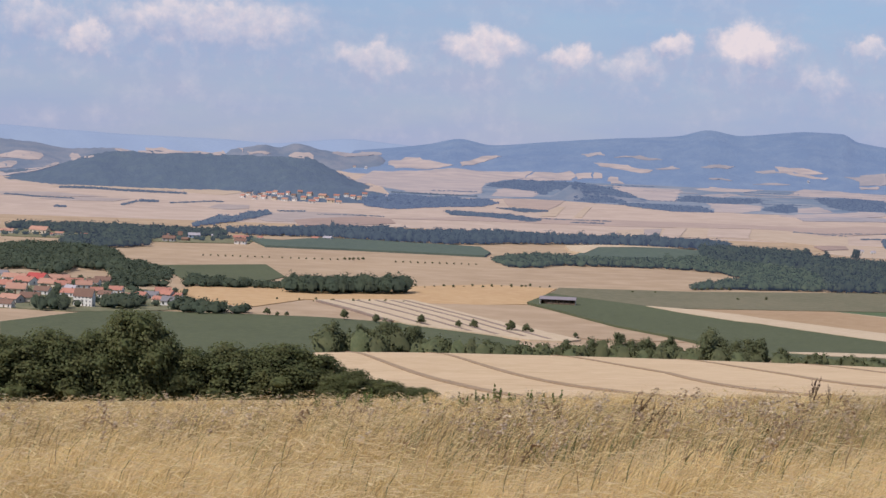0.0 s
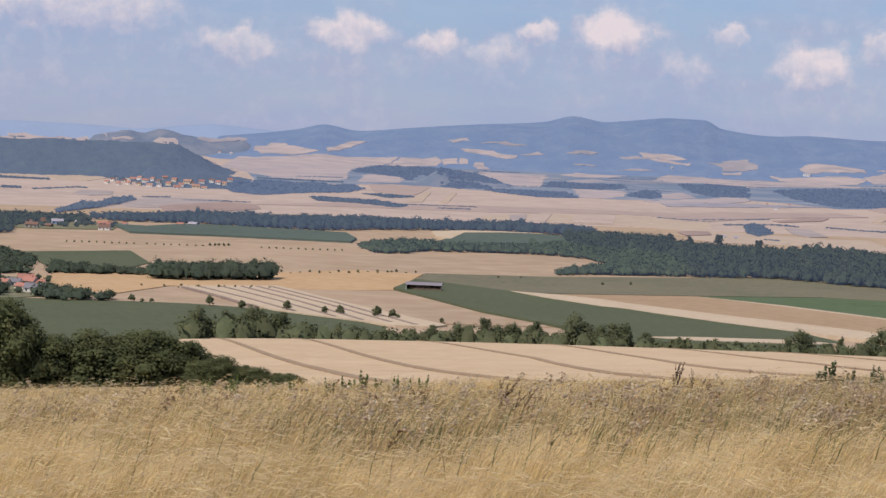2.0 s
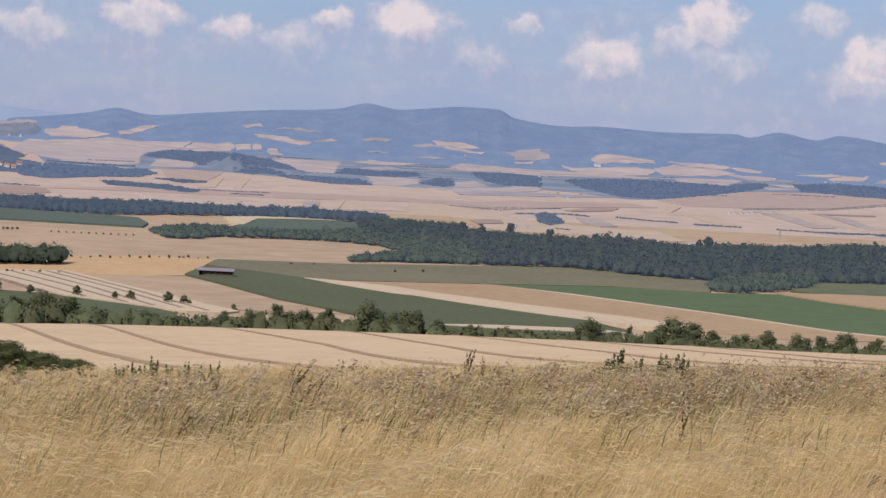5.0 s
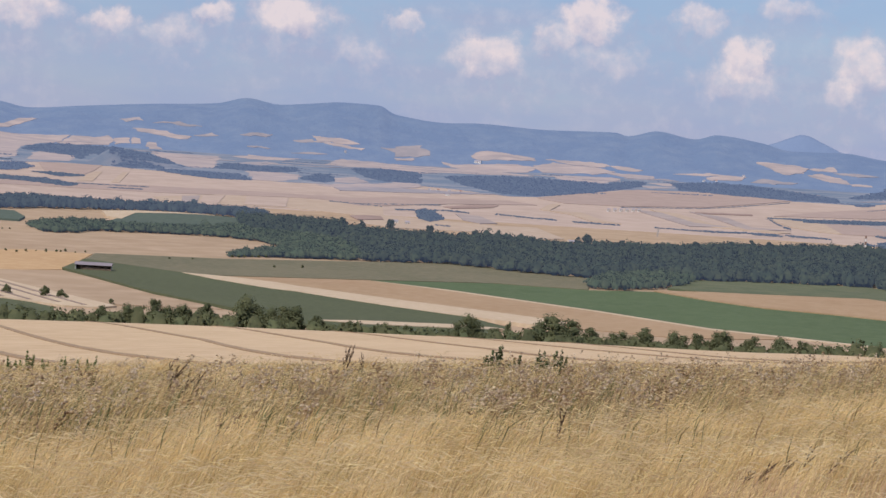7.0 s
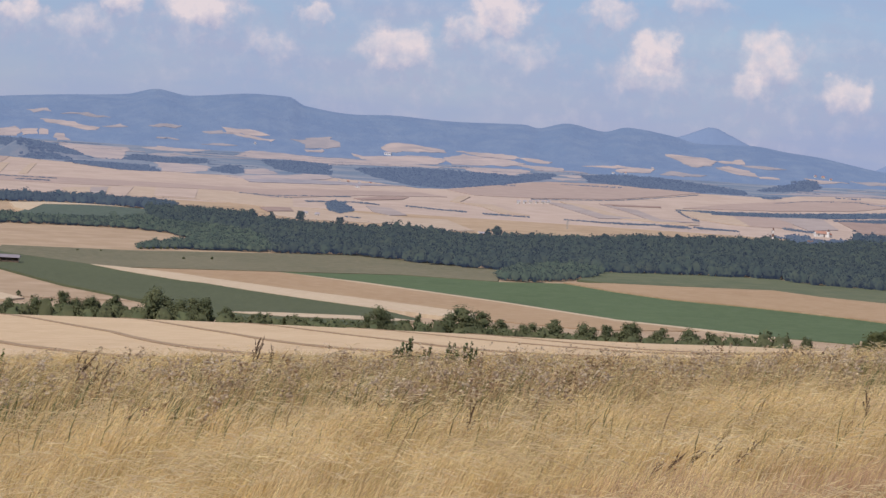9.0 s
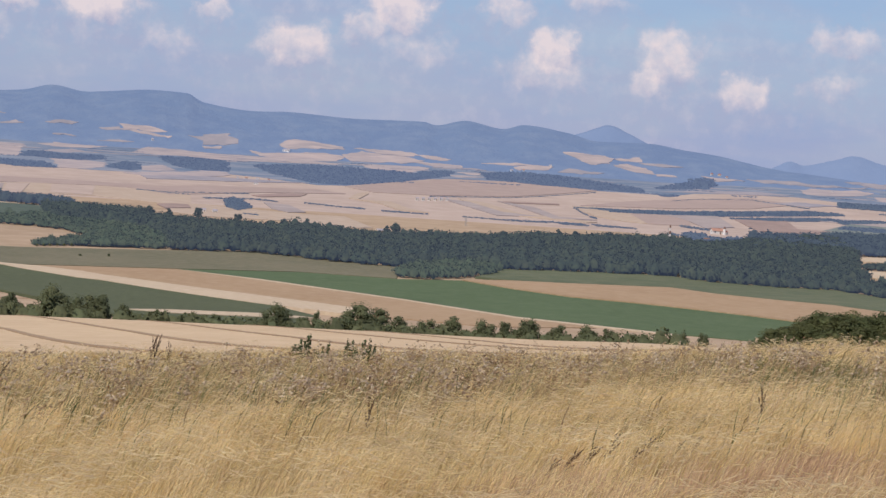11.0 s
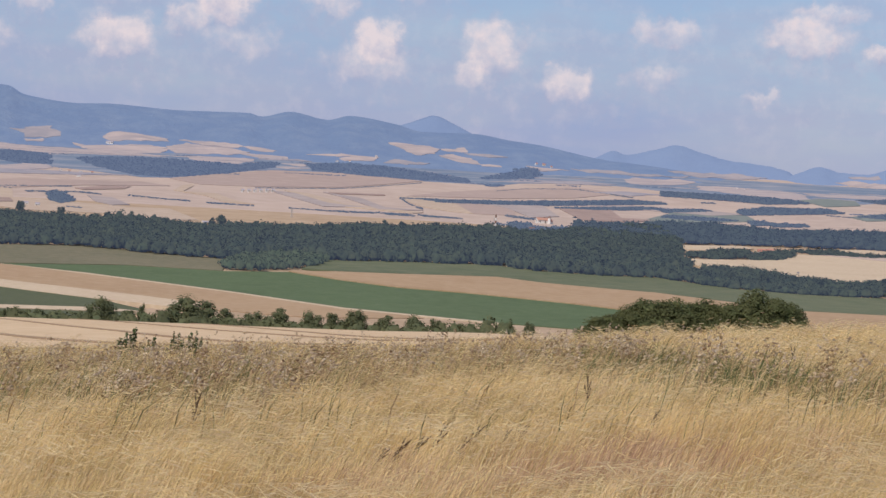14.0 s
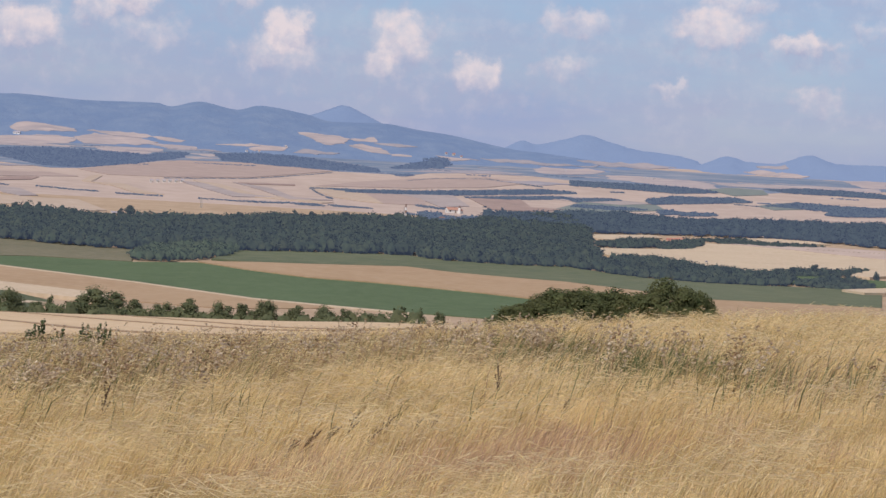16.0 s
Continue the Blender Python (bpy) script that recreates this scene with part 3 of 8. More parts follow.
# ---- trees ----
def leaf_cloud(rng, lobes, count, size, sag=0.0):
    """Leaf clumps as small bent quads on the shells of lobes (x, y, z, rx, ry, rz)."""
    lobes = np.asarray(lobes, float)
    w = (lobes[:, 3] * lobes[:, 4] * lobes[:, 5]) ** 0.667
    pick = rng.choice(len(lobes), count, p=w / w.sum())
    n = rng.normal(size=(count, 3))
    n[:, 2] = n[:, 2] * 0.9 + 0.15
    n /= np.linalg.norm(n, axis=1, keepdims=True)
    r = rng.uniform(0.74, 1.12, (count, 1)) + 0.2 * rng.uniform(0, 1, (count, 1)) ** 4
    c = lobes[pick, :3] + n * r * lobes[pick, 3:]
    nn = n + rng.normal(size=(count, 3)) * 0.32 + (0, 0, 0.25)
    nn /= np.linalg.norm(nn, axis=1, keepdims=True)
    t = np.cross(nn, rng.normal(size=(count, 3)))
    t /= np.linalg.norm(t, axis=1, keepdims=True) + 1e-9
    b = np.cross(nn, t)
    s = size * rng.uniform(0.5, 1.3, (count, 1))
    k = rng.uniform(0.5, 1.0, (count, 1))
    v = np.stack([c - t * s, c - b * s * k + nn * s * 0.25, c + t * s, c + b * s * k - nn * s * 0.2], 1)
    soft = n * 0.55 + rng.normal(size=(count, 3)) * 0.2 + (0, -0.1, 0.6)
    soft /= np.linalg.norm(soft, axis=1, keepdims=True)
    return v.reshape(-1, 3), np.repeat(soft, 4, 0)


def blob_core(rng, lobes, shrink=0.8):
    """Low dark inner masses, so that a crown is not seen through everywhere."""
    vs, fs = [], []
    for x, y, z, rx, ry, rz in lobes:
        n0 = len(vs)
        for i in range(4):
            th = math.pi * (i + 0.5) / 4
            for j in range(6):
                ph = 2 * math.pi * (j + 0.5 * (i % 2)) / 6
                q = shrink * rng.uniform(0.75, 1.1)
                vs.append((x + rx * q * math.sin(th) * math.cos(ph), y + ry * q * math.sin(th) * math.sin(ph), z + rz * q * math.cos(th)))
        for i in range(3):
            for j in range(6):
                fs.append((n0 + i * 6 + j, n0 + (i + 1) * 6 + j, n0 + (i + 1) * 6 + (j + 1) % 6, n0 + i * 6 + (j + 1) % 6))
        fs.append(tuple(n0 + j for j in range(6)))
        fs.append(tuple(n0 + 18 + j for j in range(5, -1, -1)))
    return vs, fs


def crown_mesh(name, rng, lobes, count, size, material, core=0.7):
    v, nrm = leaf_cloud(rng, lobes, count, size)
    loops, counts = np.arange(len(v)), np.full(count, 4)
    cv, cf = blob_core(rng, lobes, core)
    mids = np.repeat(np.array(lobes)[:, :3], 24, 0)
    cn = np.array(cv) - mids
    cn /= np.linalg.norm(cn, axis=1, keepdims=True) + 1e-9
    loops = np.concatenate([loops, np.concatenate([np.array(f) for f in cf]) + len(v)])
    counts = np.concatenate([counts, [len(f) for f in cf]])
    return mesh_arrays(name, np.vstack([v, cv]), loops, counts, material, True, np.vstack([nrm, cn]))


def trunk_mesh(name, rng, height, radius, limbs):
    """A tapered, slightly bent trunk with limbs that fork off into the crown."""
    vs, fs = [], []

    def tube(path, radii, n=7):
        n0 = len(vs)
        for (x, y, z), r in zip(path, radii):
            for j in range(n):
                ph = 2 * math.pi * j / n
                vs.append((x + r * math.cos(ph), y + r * math.sin(ph), z))
        for i in range(len(path) - 1):
            for j in range(n):
                fs.append((n0 + i * n + j, n0 + i * n + (j + 1) % n, n0 + (i + 1) * n + (j + 1) % n, n0 + (i + 1) * n + j))

    lean = rng.uniform(-0.06, 0.06, 2) * height
    spine = [(lean[0] * t * t, lean[1] * t * t, height * t - 0.3 * (t == 0)) for t in (0, 0.06, 0.3, 0.55, 0.8)]
    tube(spine, [radius * 1.35, radius, radius * 0.8, radius * 0.55, radius * 0.2])
    for k in range(limbs):
        t = rng.uniform(0.3, 0.6)
        a, l = 2 * math.pi * (k + rng.uniform(0, 0.6)) / limbs, height * rng.uniform(0.28, 0.42)
        base = (lean[0] * t * t, lean[1] * t * t, height * t)
        tube([base, (base[0] + l * 0.5 * math.cos(a), base[1] + l * 0.5 * math.sin(a), base[2] + l * 0.45), (base[0] + l * 0.8 * math.cos(a), base[1] + l * 0.8 * math.sin(a), base[2] + l)],
             [radius * 0.42, radius * 0.28, radius * 0.1], 5)
    return mesh_from(name, vs, fs, M["bark"], True)


def crown_lobes(rng, height, width, low, n):
    """Lobes of an uneven crown between low * height and height: a body and many boughs of differing reach."""
    res = [(0, 0, height * (low + 1) / 2, width * 0.31, width * 0.31, height * (1 - low) * 0.38)]
    for k in range(n):
        a = 2.39996 * k + rng.uniform(-0.5, 0.5)
        z = low + (1 - low) * (0.1 + 0.82 * (k + rng.uniform(0, 1)) / n)
        reach = math.sin(math.pi * min(1, 0.22 + 0.78 * z)) ** 0.6
        r = width * rng.uniform(0.2, 0.4) * reach
        s_ = width * rng.uniform(0.12, 0.22) * (10 / (n + 4)) ** 0.25
        res.append((r * math.cos(a), r * math.sin(a), height * z, s_, s_, s_ * rng.uniform(0.7, 1.0)))
    return res


def make_tree(name, seed, height, width, low, leaves, size, material, label, category="tree", group="", limbs=5, lobes=9):
    rng = np.random.default_rng(seed)
    t = empty(name, 0, 0, -500, 0, label, category, group)
    part("trunk", trunk_mesh("trunk", rng, height * 0.85, height * 0.028, limbs), t, "grey-brown bark")
    part("crown", crown_mesh("crown", rng, crown_lobes(rng, height, width, low, lobes), leaves, size, M[material]), t)
    return t


def place(kind, x, y, turn=0.0, size=1.0, sink=0.15, tall=1.0, wide=1.0, on=None):
    """A copy of a kind of tree on the ground at a plan place."""
    z = float((on or ground_z)(x, y)) - sink
    o = copy_thing(kind, pose(x, y, z, 0, 0, turn) @ Matrix.Diagonal((size * wide, size * wide, size * tall, 1)))
    return o


def scatter_wood(name, corners, step, height, material, label, seed, leaves=14, on=None, radius=None):
    """A wood of many crowns inside a plan outline: one thing of kind stuff, for what nobody could count."""
    rng = np.random.default_rng(seed)
    C = np.array(corners, float)
    x0, y0, x1, y1 = C[:, 0].min(), C[:, 1].min(), C[:, 0].max(), C[:, 1].max()
    gx, gy = np.meshgrid(np.arange(x0, x1 + step, step), np.arange(y0, y1 + step, step))
    px = (gx + rng.uniform(-0.48, 0.48, gx.shape) * step).ravel()
    py = (gy + rng.uniform(-0.48, 0.48, gy.shape) * step).ravel()
    inside = np.zeros(len(px), bool)
    for i in range(len(C)):
        (ax, ay), (bx, by) = C[i - 1], C[i]
        inside ^= ((ay > py) != (by > py)) & (px < (bx - ax) * (py - ay) / (by - ay + 1e-12) + ax)
    px, py = px[inside], py[inside]
    if len(px) == 0:
        px, py = C[:, 0], C[:, 1]
    pz = (on or ground_z)(px, py)
    n = len(px)
    # stands of older and younger trees roll the canopy; single trees stand out of it
    roll = 1 + 0.22 * np.sin(px / (step * 5.3) + seed) * np.sin(py / (step * 7.1) + px / (step * 11) + 2 * seed)
    h = height * rng.uniform(0.78, 1.1, n) * roll * np.where(rng.uniform(0, 1, n) < 0.06, 1.3, 1.0)
    w = (radius or step * 0.74) * rng.uniform(0.75, 1.25, n)
    mid = np.stack([px, py, pz + h * 0.5], -1)
    size = np.stack([w, w, h * 0.5], -1)
    core = np.array(blob_core(rng, [(0, 0, 0, 1, 1, 1)], 1.0)[0])
    faces = blob_core(rng, [(0, 0, 0, 1, 1, 1)], 1.0)[1]
    fl, fc = np.concatenate([np.array(f) for f in faces]), np.array([len(f) for f in faces])
    v0 = core[None] * rng.uniform(0.8, 1.05, (n, len(core), 1)) * size[:, None] * 0.86 + mid[:, None] - (0, 0, 0.05) * h[:, None, None]
    n0 = core / np.linalg.norm(core, axis=1, keepdims=True) * 0.5 + (0, -0.2, 0.7)
    n0 = np.tile(n0 / np.linalg.norm(n0, axis=1, keepdims=True), (n, 1))
    V, N = [v0.reshape(-1, 3)], [n0]
    L = [(fl[None] + (np.arange(n) * len(core))[:, None]).ravel()]
    K = [np.tile(fc, n)]
    if leaves:
        # clumps of leaves on the shell and on three side boughs of each crown
        m = n * leaves
        tree = np.repeat(np.arange(n), leaves)
        bough = rng.integers(0, 4, m)
        turn, up = rng.uniform(0, math.tau, (n, 4)), rng.uniform(-0.35, 0.6, (n, 4))
        out = np.where(bough == 0, 0.0, 0.62)
        c = mid[tree] + np.stack([np.cos(turn[tree, bough]) * out, np.sin(turn[tree, bough]) * out, up[tree, bough] * (bough > 0)], -1) * size[tree]
        d = rng.normal(size=(m, 3)) + (0, 0, 0.2)
        d /= np.linalg.norm(d, axis=1, keepdims=True)
        c = c + d * size[tree] * (np.where(bough == 0, 1.0, 0.46) * rng.uniform(0.75, 1.05, m))[:, None]
        nn = d + rng.normal(size=(m, 3)) * 0.5
        nn /= np.linalg.norm(nn, axis=1, keepdims=True)
        t = np.cross(nn, rng.normal(size=(m, 3)))
        t /= np.linalg.norm(t, axis=1, keepdims=True) + 1e-9
        b = np.cross(nn, t)
        s = (w[tree] * 0.95 / leaves ** 0.5 * rng.uniform(0.6, 1.4, m))[:, None]
        q = np.stack([c - t * s, c - b * s * 0.8 + nn * s * 0.25, c + t * s, c + b * s * 0.8 - nn * s * 0.2], 1).reshape(-1, 3)
        soft = d * 0.25 + (c - mid[tree]) / size[tree] * 0.3 + rng.normal(size=(m, 3)) * 0.16 + (0, -0.25, 0.75)
        soft /= np.linalg.norm(soft, axis=1, keepdims=True)
        V.append(q)
        N.append(np.repeat(soft, 4, 0))
        L.append(np.arange(4 * m) + n * len(core))
        K.append(np.full(m, 4))
    me = mesh_arrays(name, np.vstack(V), np.concatenate(L), np.concatenate(K), M[material], True, np.vstack(N))
    return thing(name, me, label, "wood", kind="stuff")


# ---- fields ----
field("wheat_field", "straw", "pale ripe wheat field on the falling slope",
      [(-115, 425), (-109, 439), (-80, 451), (-40, 458), (0, 460), (48, 457), (88, 452), (121, 423), (34, 120), (16, 117), (0, 115), (-16, 114), (-29, 114), (-38, 124)], lift=0.5)
field("green_field", "maize", "deep green beet field below the hedge",
      [(-528, 1229), (-516, 1366), (-430, 1390), (-375, 1399), (-321, 1385), (-286, 1380), (-223, 1290), (-77, 454), (-104, 448), (-431, 1005)])
field("stubble_field", "ochre", "ochre stubble field beside the village",
      [(-530, 1543), (-541, 1630), (-502, 1712), (-397, 1768), (-345, 1844), (-287, 1835), (-275, 1621), (-301, 1592), (-350, 1571), (-367, 1578), (-429, 1552), (-440, 1449)])
field("striped_field", "cream", "pale field with dark strips and small trees",
      [(-421, 1548), (-359, 1599), (-283, 1470), (-190, 1319), (-197, 1298), (-218, 1297), (-255, 1328), (-311, 1373)], lift=1.1)
field("stubble_field", "soil", "pale tan stubble field below the barn",
      [(-350, 1571), (-301, 1592), (-274, 1615), (-129, 1351), (-199, 1333), (-241, 1352)])
field("maize_field", "maize", "dark green maize field by the barn",
      [(-276, 1624), (-279, 1746), (-186, 1646), (-107, 1549), (13, 1413), (46, 1326), (28, 1251), (-65, 1240), (-128, 1355), (-184, 1439)], lift=2.0)
field("maize_field", "tassel", "grey-green tasselled maize field",
      [(-279, 1746), (-286, 1843), (-179, 1877), (15, 2017), (138, 1917), (123, 1758), (46, 1769), (-57, 1712), (-186, 1646)], lift=0.9)
field("stubble_wedge", "brown", "brown stubble wedge between green crops",
      [(-170, 1655), (-53, 1716), (55, 1603), (166, 1485), (227, 1384), (151, 1342), (69, 1379)])
field("beet_field", "beet", "vivid green beet field",
      [(-53, 1716), (46, 1769), (123, 1758), (180, 1790), (247, 1707), (264, 1708), (393, 1545), (435, 1495), (386, 1325), (279, 1370), (182, 1438), (115, 1536), (13, 1658)])
field("straw_strip", "cream", "pale grass strip along the beet field",
      [(-53, 1716), (13, 1658), (115, 1536), (182, 1438), (279, 1370), (277, 1359), (179, 1427), (113, 1526), (11, 1647)])
field("green_field", "maize", "small green field behind the village",
      [(-659, 1886), (-585, 1977), (-518, 1810), (-512, 1684), (-568, 1693)])
field("straw_strip", "cream", "pale farm track beyond the hedge",
      [(-68, 1288), (-42, 1304), (22, 1320), (46, 1304), (19, 1291), (-41, 1279)], lift=2.4)
# these foothills look hazy by the emission of their material
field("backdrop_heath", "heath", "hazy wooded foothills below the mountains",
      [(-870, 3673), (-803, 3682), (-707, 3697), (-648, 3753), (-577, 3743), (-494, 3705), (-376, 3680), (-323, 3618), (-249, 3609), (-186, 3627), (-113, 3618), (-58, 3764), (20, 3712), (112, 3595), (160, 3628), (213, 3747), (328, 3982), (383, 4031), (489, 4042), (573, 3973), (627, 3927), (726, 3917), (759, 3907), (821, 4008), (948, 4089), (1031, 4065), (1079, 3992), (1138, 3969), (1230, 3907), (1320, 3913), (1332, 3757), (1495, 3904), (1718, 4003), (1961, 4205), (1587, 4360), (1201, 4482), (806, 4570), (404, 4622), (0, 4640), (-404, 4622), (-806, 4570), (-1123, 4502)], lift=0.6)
# far-plain fields: most of their materials emit painted haze
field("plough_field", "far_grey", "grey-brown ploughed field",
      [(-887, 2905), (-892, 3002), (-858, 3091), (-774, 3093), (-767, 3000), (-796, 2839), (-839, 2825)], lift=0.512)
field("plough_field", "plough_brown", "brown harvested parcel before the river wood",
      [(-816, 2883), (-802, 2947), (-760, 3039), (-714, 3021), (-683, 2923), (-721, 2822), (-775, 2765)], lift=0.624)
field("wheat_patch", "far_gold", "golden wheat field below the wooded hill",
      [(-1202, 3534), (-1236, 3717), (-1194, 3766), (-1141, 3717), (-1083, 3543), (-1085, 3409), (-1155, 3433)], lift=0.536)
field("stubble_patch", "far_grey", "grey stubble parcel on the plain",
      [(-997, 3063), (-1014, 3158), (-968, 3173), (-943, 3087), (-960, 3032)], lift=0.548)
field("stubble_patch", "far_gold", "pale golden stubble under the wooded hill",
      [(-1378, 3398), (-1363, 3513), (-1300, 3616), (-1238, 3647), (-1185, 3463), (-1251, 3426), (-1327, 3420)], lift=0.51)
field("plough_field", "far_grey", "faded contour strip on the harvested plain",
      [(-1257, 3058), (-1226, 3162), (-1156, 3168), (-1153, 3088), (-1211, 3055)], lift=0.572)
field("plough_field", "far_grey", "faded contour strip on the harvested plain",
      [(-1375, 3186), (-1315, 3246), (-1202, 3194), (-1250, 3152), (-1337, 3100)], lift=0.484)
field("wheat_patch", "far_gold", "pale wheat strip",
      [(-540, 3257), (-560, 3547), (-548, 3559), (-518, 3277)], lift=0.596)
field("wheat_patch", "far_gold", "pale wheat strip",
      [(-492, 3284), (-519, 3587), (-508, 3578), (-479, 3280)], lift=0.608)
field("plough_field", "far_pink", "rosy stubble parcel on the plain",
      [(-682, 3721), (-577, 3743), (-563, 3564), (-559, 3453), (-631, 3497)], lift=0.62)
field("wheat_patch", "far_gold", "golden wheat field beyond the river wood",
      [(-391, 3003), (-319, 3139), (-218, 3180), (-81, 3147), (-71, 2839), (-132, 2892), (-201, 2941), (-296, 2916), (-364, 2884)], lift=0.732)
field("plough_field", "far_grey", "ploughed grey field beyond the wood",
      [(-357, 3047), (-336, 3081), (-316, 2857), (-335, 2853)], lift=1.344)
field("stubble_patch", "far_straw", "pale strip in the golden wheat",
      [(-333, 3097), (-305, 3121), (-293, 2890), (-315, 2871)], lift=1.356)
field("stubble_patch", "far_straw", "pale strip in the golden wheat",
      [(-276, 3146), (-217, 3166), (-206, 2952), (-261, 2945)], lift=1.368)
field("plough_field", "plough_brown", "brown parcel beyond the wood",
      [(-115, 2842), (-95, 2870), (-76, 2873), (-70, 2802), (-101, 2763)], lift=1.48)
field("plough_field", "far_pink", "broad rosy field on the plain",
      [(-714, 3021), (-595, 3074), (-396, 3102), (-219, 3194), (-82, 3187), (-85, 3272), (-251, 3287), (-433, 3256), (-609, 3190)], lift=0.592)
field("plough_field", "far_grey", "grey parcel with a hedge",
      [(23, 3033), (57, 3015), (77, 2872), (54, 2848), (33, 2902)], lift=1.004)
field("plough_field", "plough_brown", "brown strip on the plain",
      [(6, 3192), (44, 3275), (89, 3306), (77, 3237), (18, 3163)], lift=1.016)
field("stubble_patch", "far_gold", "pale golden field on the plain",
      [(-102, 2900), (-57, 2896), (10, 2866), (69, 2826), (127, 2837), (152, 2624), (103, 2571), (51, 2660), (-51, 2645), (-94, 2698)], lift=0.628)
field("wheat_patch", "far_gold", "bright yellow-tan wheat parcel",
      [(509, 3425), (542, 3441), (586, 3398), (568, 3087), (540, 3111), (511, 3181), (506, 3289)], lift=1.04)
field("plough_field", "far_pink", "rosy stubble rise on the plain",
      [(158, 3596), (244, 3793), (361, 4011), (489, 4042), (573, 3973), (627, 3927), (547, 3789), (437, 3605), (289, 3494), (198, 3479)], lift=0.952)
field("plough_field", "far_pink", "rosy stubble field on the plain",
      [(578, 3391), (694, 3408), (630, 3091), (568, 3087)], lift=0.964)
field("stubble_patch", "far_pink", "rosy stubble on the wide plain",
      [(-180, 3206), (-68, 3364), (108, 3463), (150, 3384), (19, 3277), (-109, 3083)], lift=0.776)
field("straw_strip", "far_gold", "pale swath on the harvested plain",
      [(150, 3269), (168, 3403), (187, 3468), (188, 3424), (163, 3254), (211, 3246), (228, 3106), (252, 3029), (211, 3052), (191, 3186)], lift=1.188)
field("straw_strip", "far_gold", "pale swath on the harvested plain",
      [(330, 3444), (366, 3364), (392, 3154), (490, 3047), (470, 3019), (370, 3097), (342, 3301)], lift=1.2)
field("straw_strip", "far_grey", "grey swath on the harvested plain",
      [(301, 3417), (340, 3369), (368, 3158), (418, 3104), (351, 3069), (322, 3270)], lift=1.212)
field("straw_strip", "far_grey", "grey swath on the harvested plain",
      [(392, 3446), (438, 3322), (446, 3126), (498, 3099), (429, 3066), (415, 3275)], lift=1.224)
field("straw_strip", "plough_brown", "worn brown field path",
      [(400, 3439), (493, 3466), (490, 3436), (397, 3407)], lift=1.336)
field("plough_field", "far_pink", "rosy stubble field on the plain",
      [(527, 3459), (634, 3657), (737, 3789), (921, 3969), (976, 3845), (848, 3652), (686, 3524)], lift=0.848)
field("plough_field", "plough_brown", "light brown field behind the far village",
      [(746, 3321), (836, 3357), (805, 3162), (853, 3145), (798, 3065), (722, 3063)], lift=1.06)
field("plough_field", "far_grey", "grey stubble beyond the village",
      [(635, 3347), (734, 3393), (701, 3118), (647, 3059), (652, 3256)], lift=1.072)
field("stubble_patch", "far_grey", "grey-green fallow strip",
      [(822, 3454), (958, 3504), (1032, 3457), (1073, 3405), (995, 3331), (917, 3384)], lift=1.084)
field("green_field", "far_green", "hazy green field on the plain",
      [(1270, 3467), (1330, 3549), (1395, 3608), (1395, 3532), (1333, 3426), (1266, 3377)], lift=1.096)
field("green_field", "far_green", "hazy green field on the plain",
      [(1322, 3886), (1420, 3977), (1445, 3921), (1410, 3796), (1320, 3725)], lift=1.108)
field("green_field", "far_green", "hazy green fields on the plain",
      [(815, 3099), (962, 3414), (1064, 3373), (1039, 3234), (900, 3127)], lift=0.92)
# stubble patches among distant woods: their haze is put into emission
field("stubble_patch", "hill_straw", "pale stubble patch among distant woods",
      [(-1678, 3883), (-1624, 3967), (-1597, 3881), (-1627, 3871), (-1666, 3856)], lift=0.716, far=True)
field("stubble_patch", "hill_straw", "pale stubble patch among distant woods",
      [(-1648, 3815), (-1628, 3847), (-1611, 3816), (-1609, 3777), (-1624, 3760)], lift=0.722, far=True)
field("stubble_patch", "hill_straw", "pale stubble patch among distant woods",
      [(-1592, 3687), (-1556, 3703), (-1573, 3850), (-1568, 3906), (-1473, 3664), (-1507, 3638), (-1545, 3628), (-1552, 3594)], lift=0.728, far=True)
field("stubble_patch", "hill_straw", "pale stubble patch among distant woods",
      [(-1599, 4032), (-1595, 4046), (-1558, 3996), (-1438, 3670)], lift=0.734, far=True)
field("stubble_patch", "hill_straw", "pale stubble patch among distant woods",
      [(-1586, 4035), (-1580, 4041), (-1420, 3660), (-1430, 3669)], lift=0.74, far=True)
field("stubble_patch", "hill_straw", "pale stubble patch among distant woods",
      [(-1423, 3677), (-1416, 3685), (-1409, 3665), (-1415, 3657)], lift=0.746, far=True)
field("stubble_patch", "hill_straw", "pale stubble patch among distant woods",
      [(-1524, 4089), (-1625, 4550), (-1541, 4568), (-1467, 4599), (-1196, 3761), (-1255, 3722), (-1329, 3693)], lift=0.752, far=True)
field("stubble_patch", "hill_straw", "pale stubble patch among distant woods",
      [(-1471, 4604), (-1353, 4355), (-1342, 4339), (-1460, 4598)], lift=0.758, far=True)
field("stubble_patch", "hill_straw", "pale stubble patch among distant woods",
      [(-1333, 4341), (-1314, 4347), (-1288, 4354), (-1292, 4335), (-1321, 4330)], lift=0.764, far=True)
field("stubble_patch", "hill_straw", "pale stubble patch among distant woods",
      [(-1251, 4367), (-1212, 4385), (-1197, 4373), (-1056, 3790), (-1077, 3791)], lift=0.77, far=True)
field("stubble_patch", "hill_fallow", "greyish fallow strip among distant woods",
      [(-1173, 4420), (-1154, 4593), (-1102, 4564), (-1095, 4455), (-1158, 4416)], lift=0.776, far=True)
field("stubble_patch", "hill_straw", "pale stubble patch among distant woods",
      [(-1061, 4468), (-1028, 4480), (-971, 4443), (-915, 4403), (-923, 4385), (-975, 4356), (-1024, 4362), (-1050, 4412)], lift=0.782, far=True)
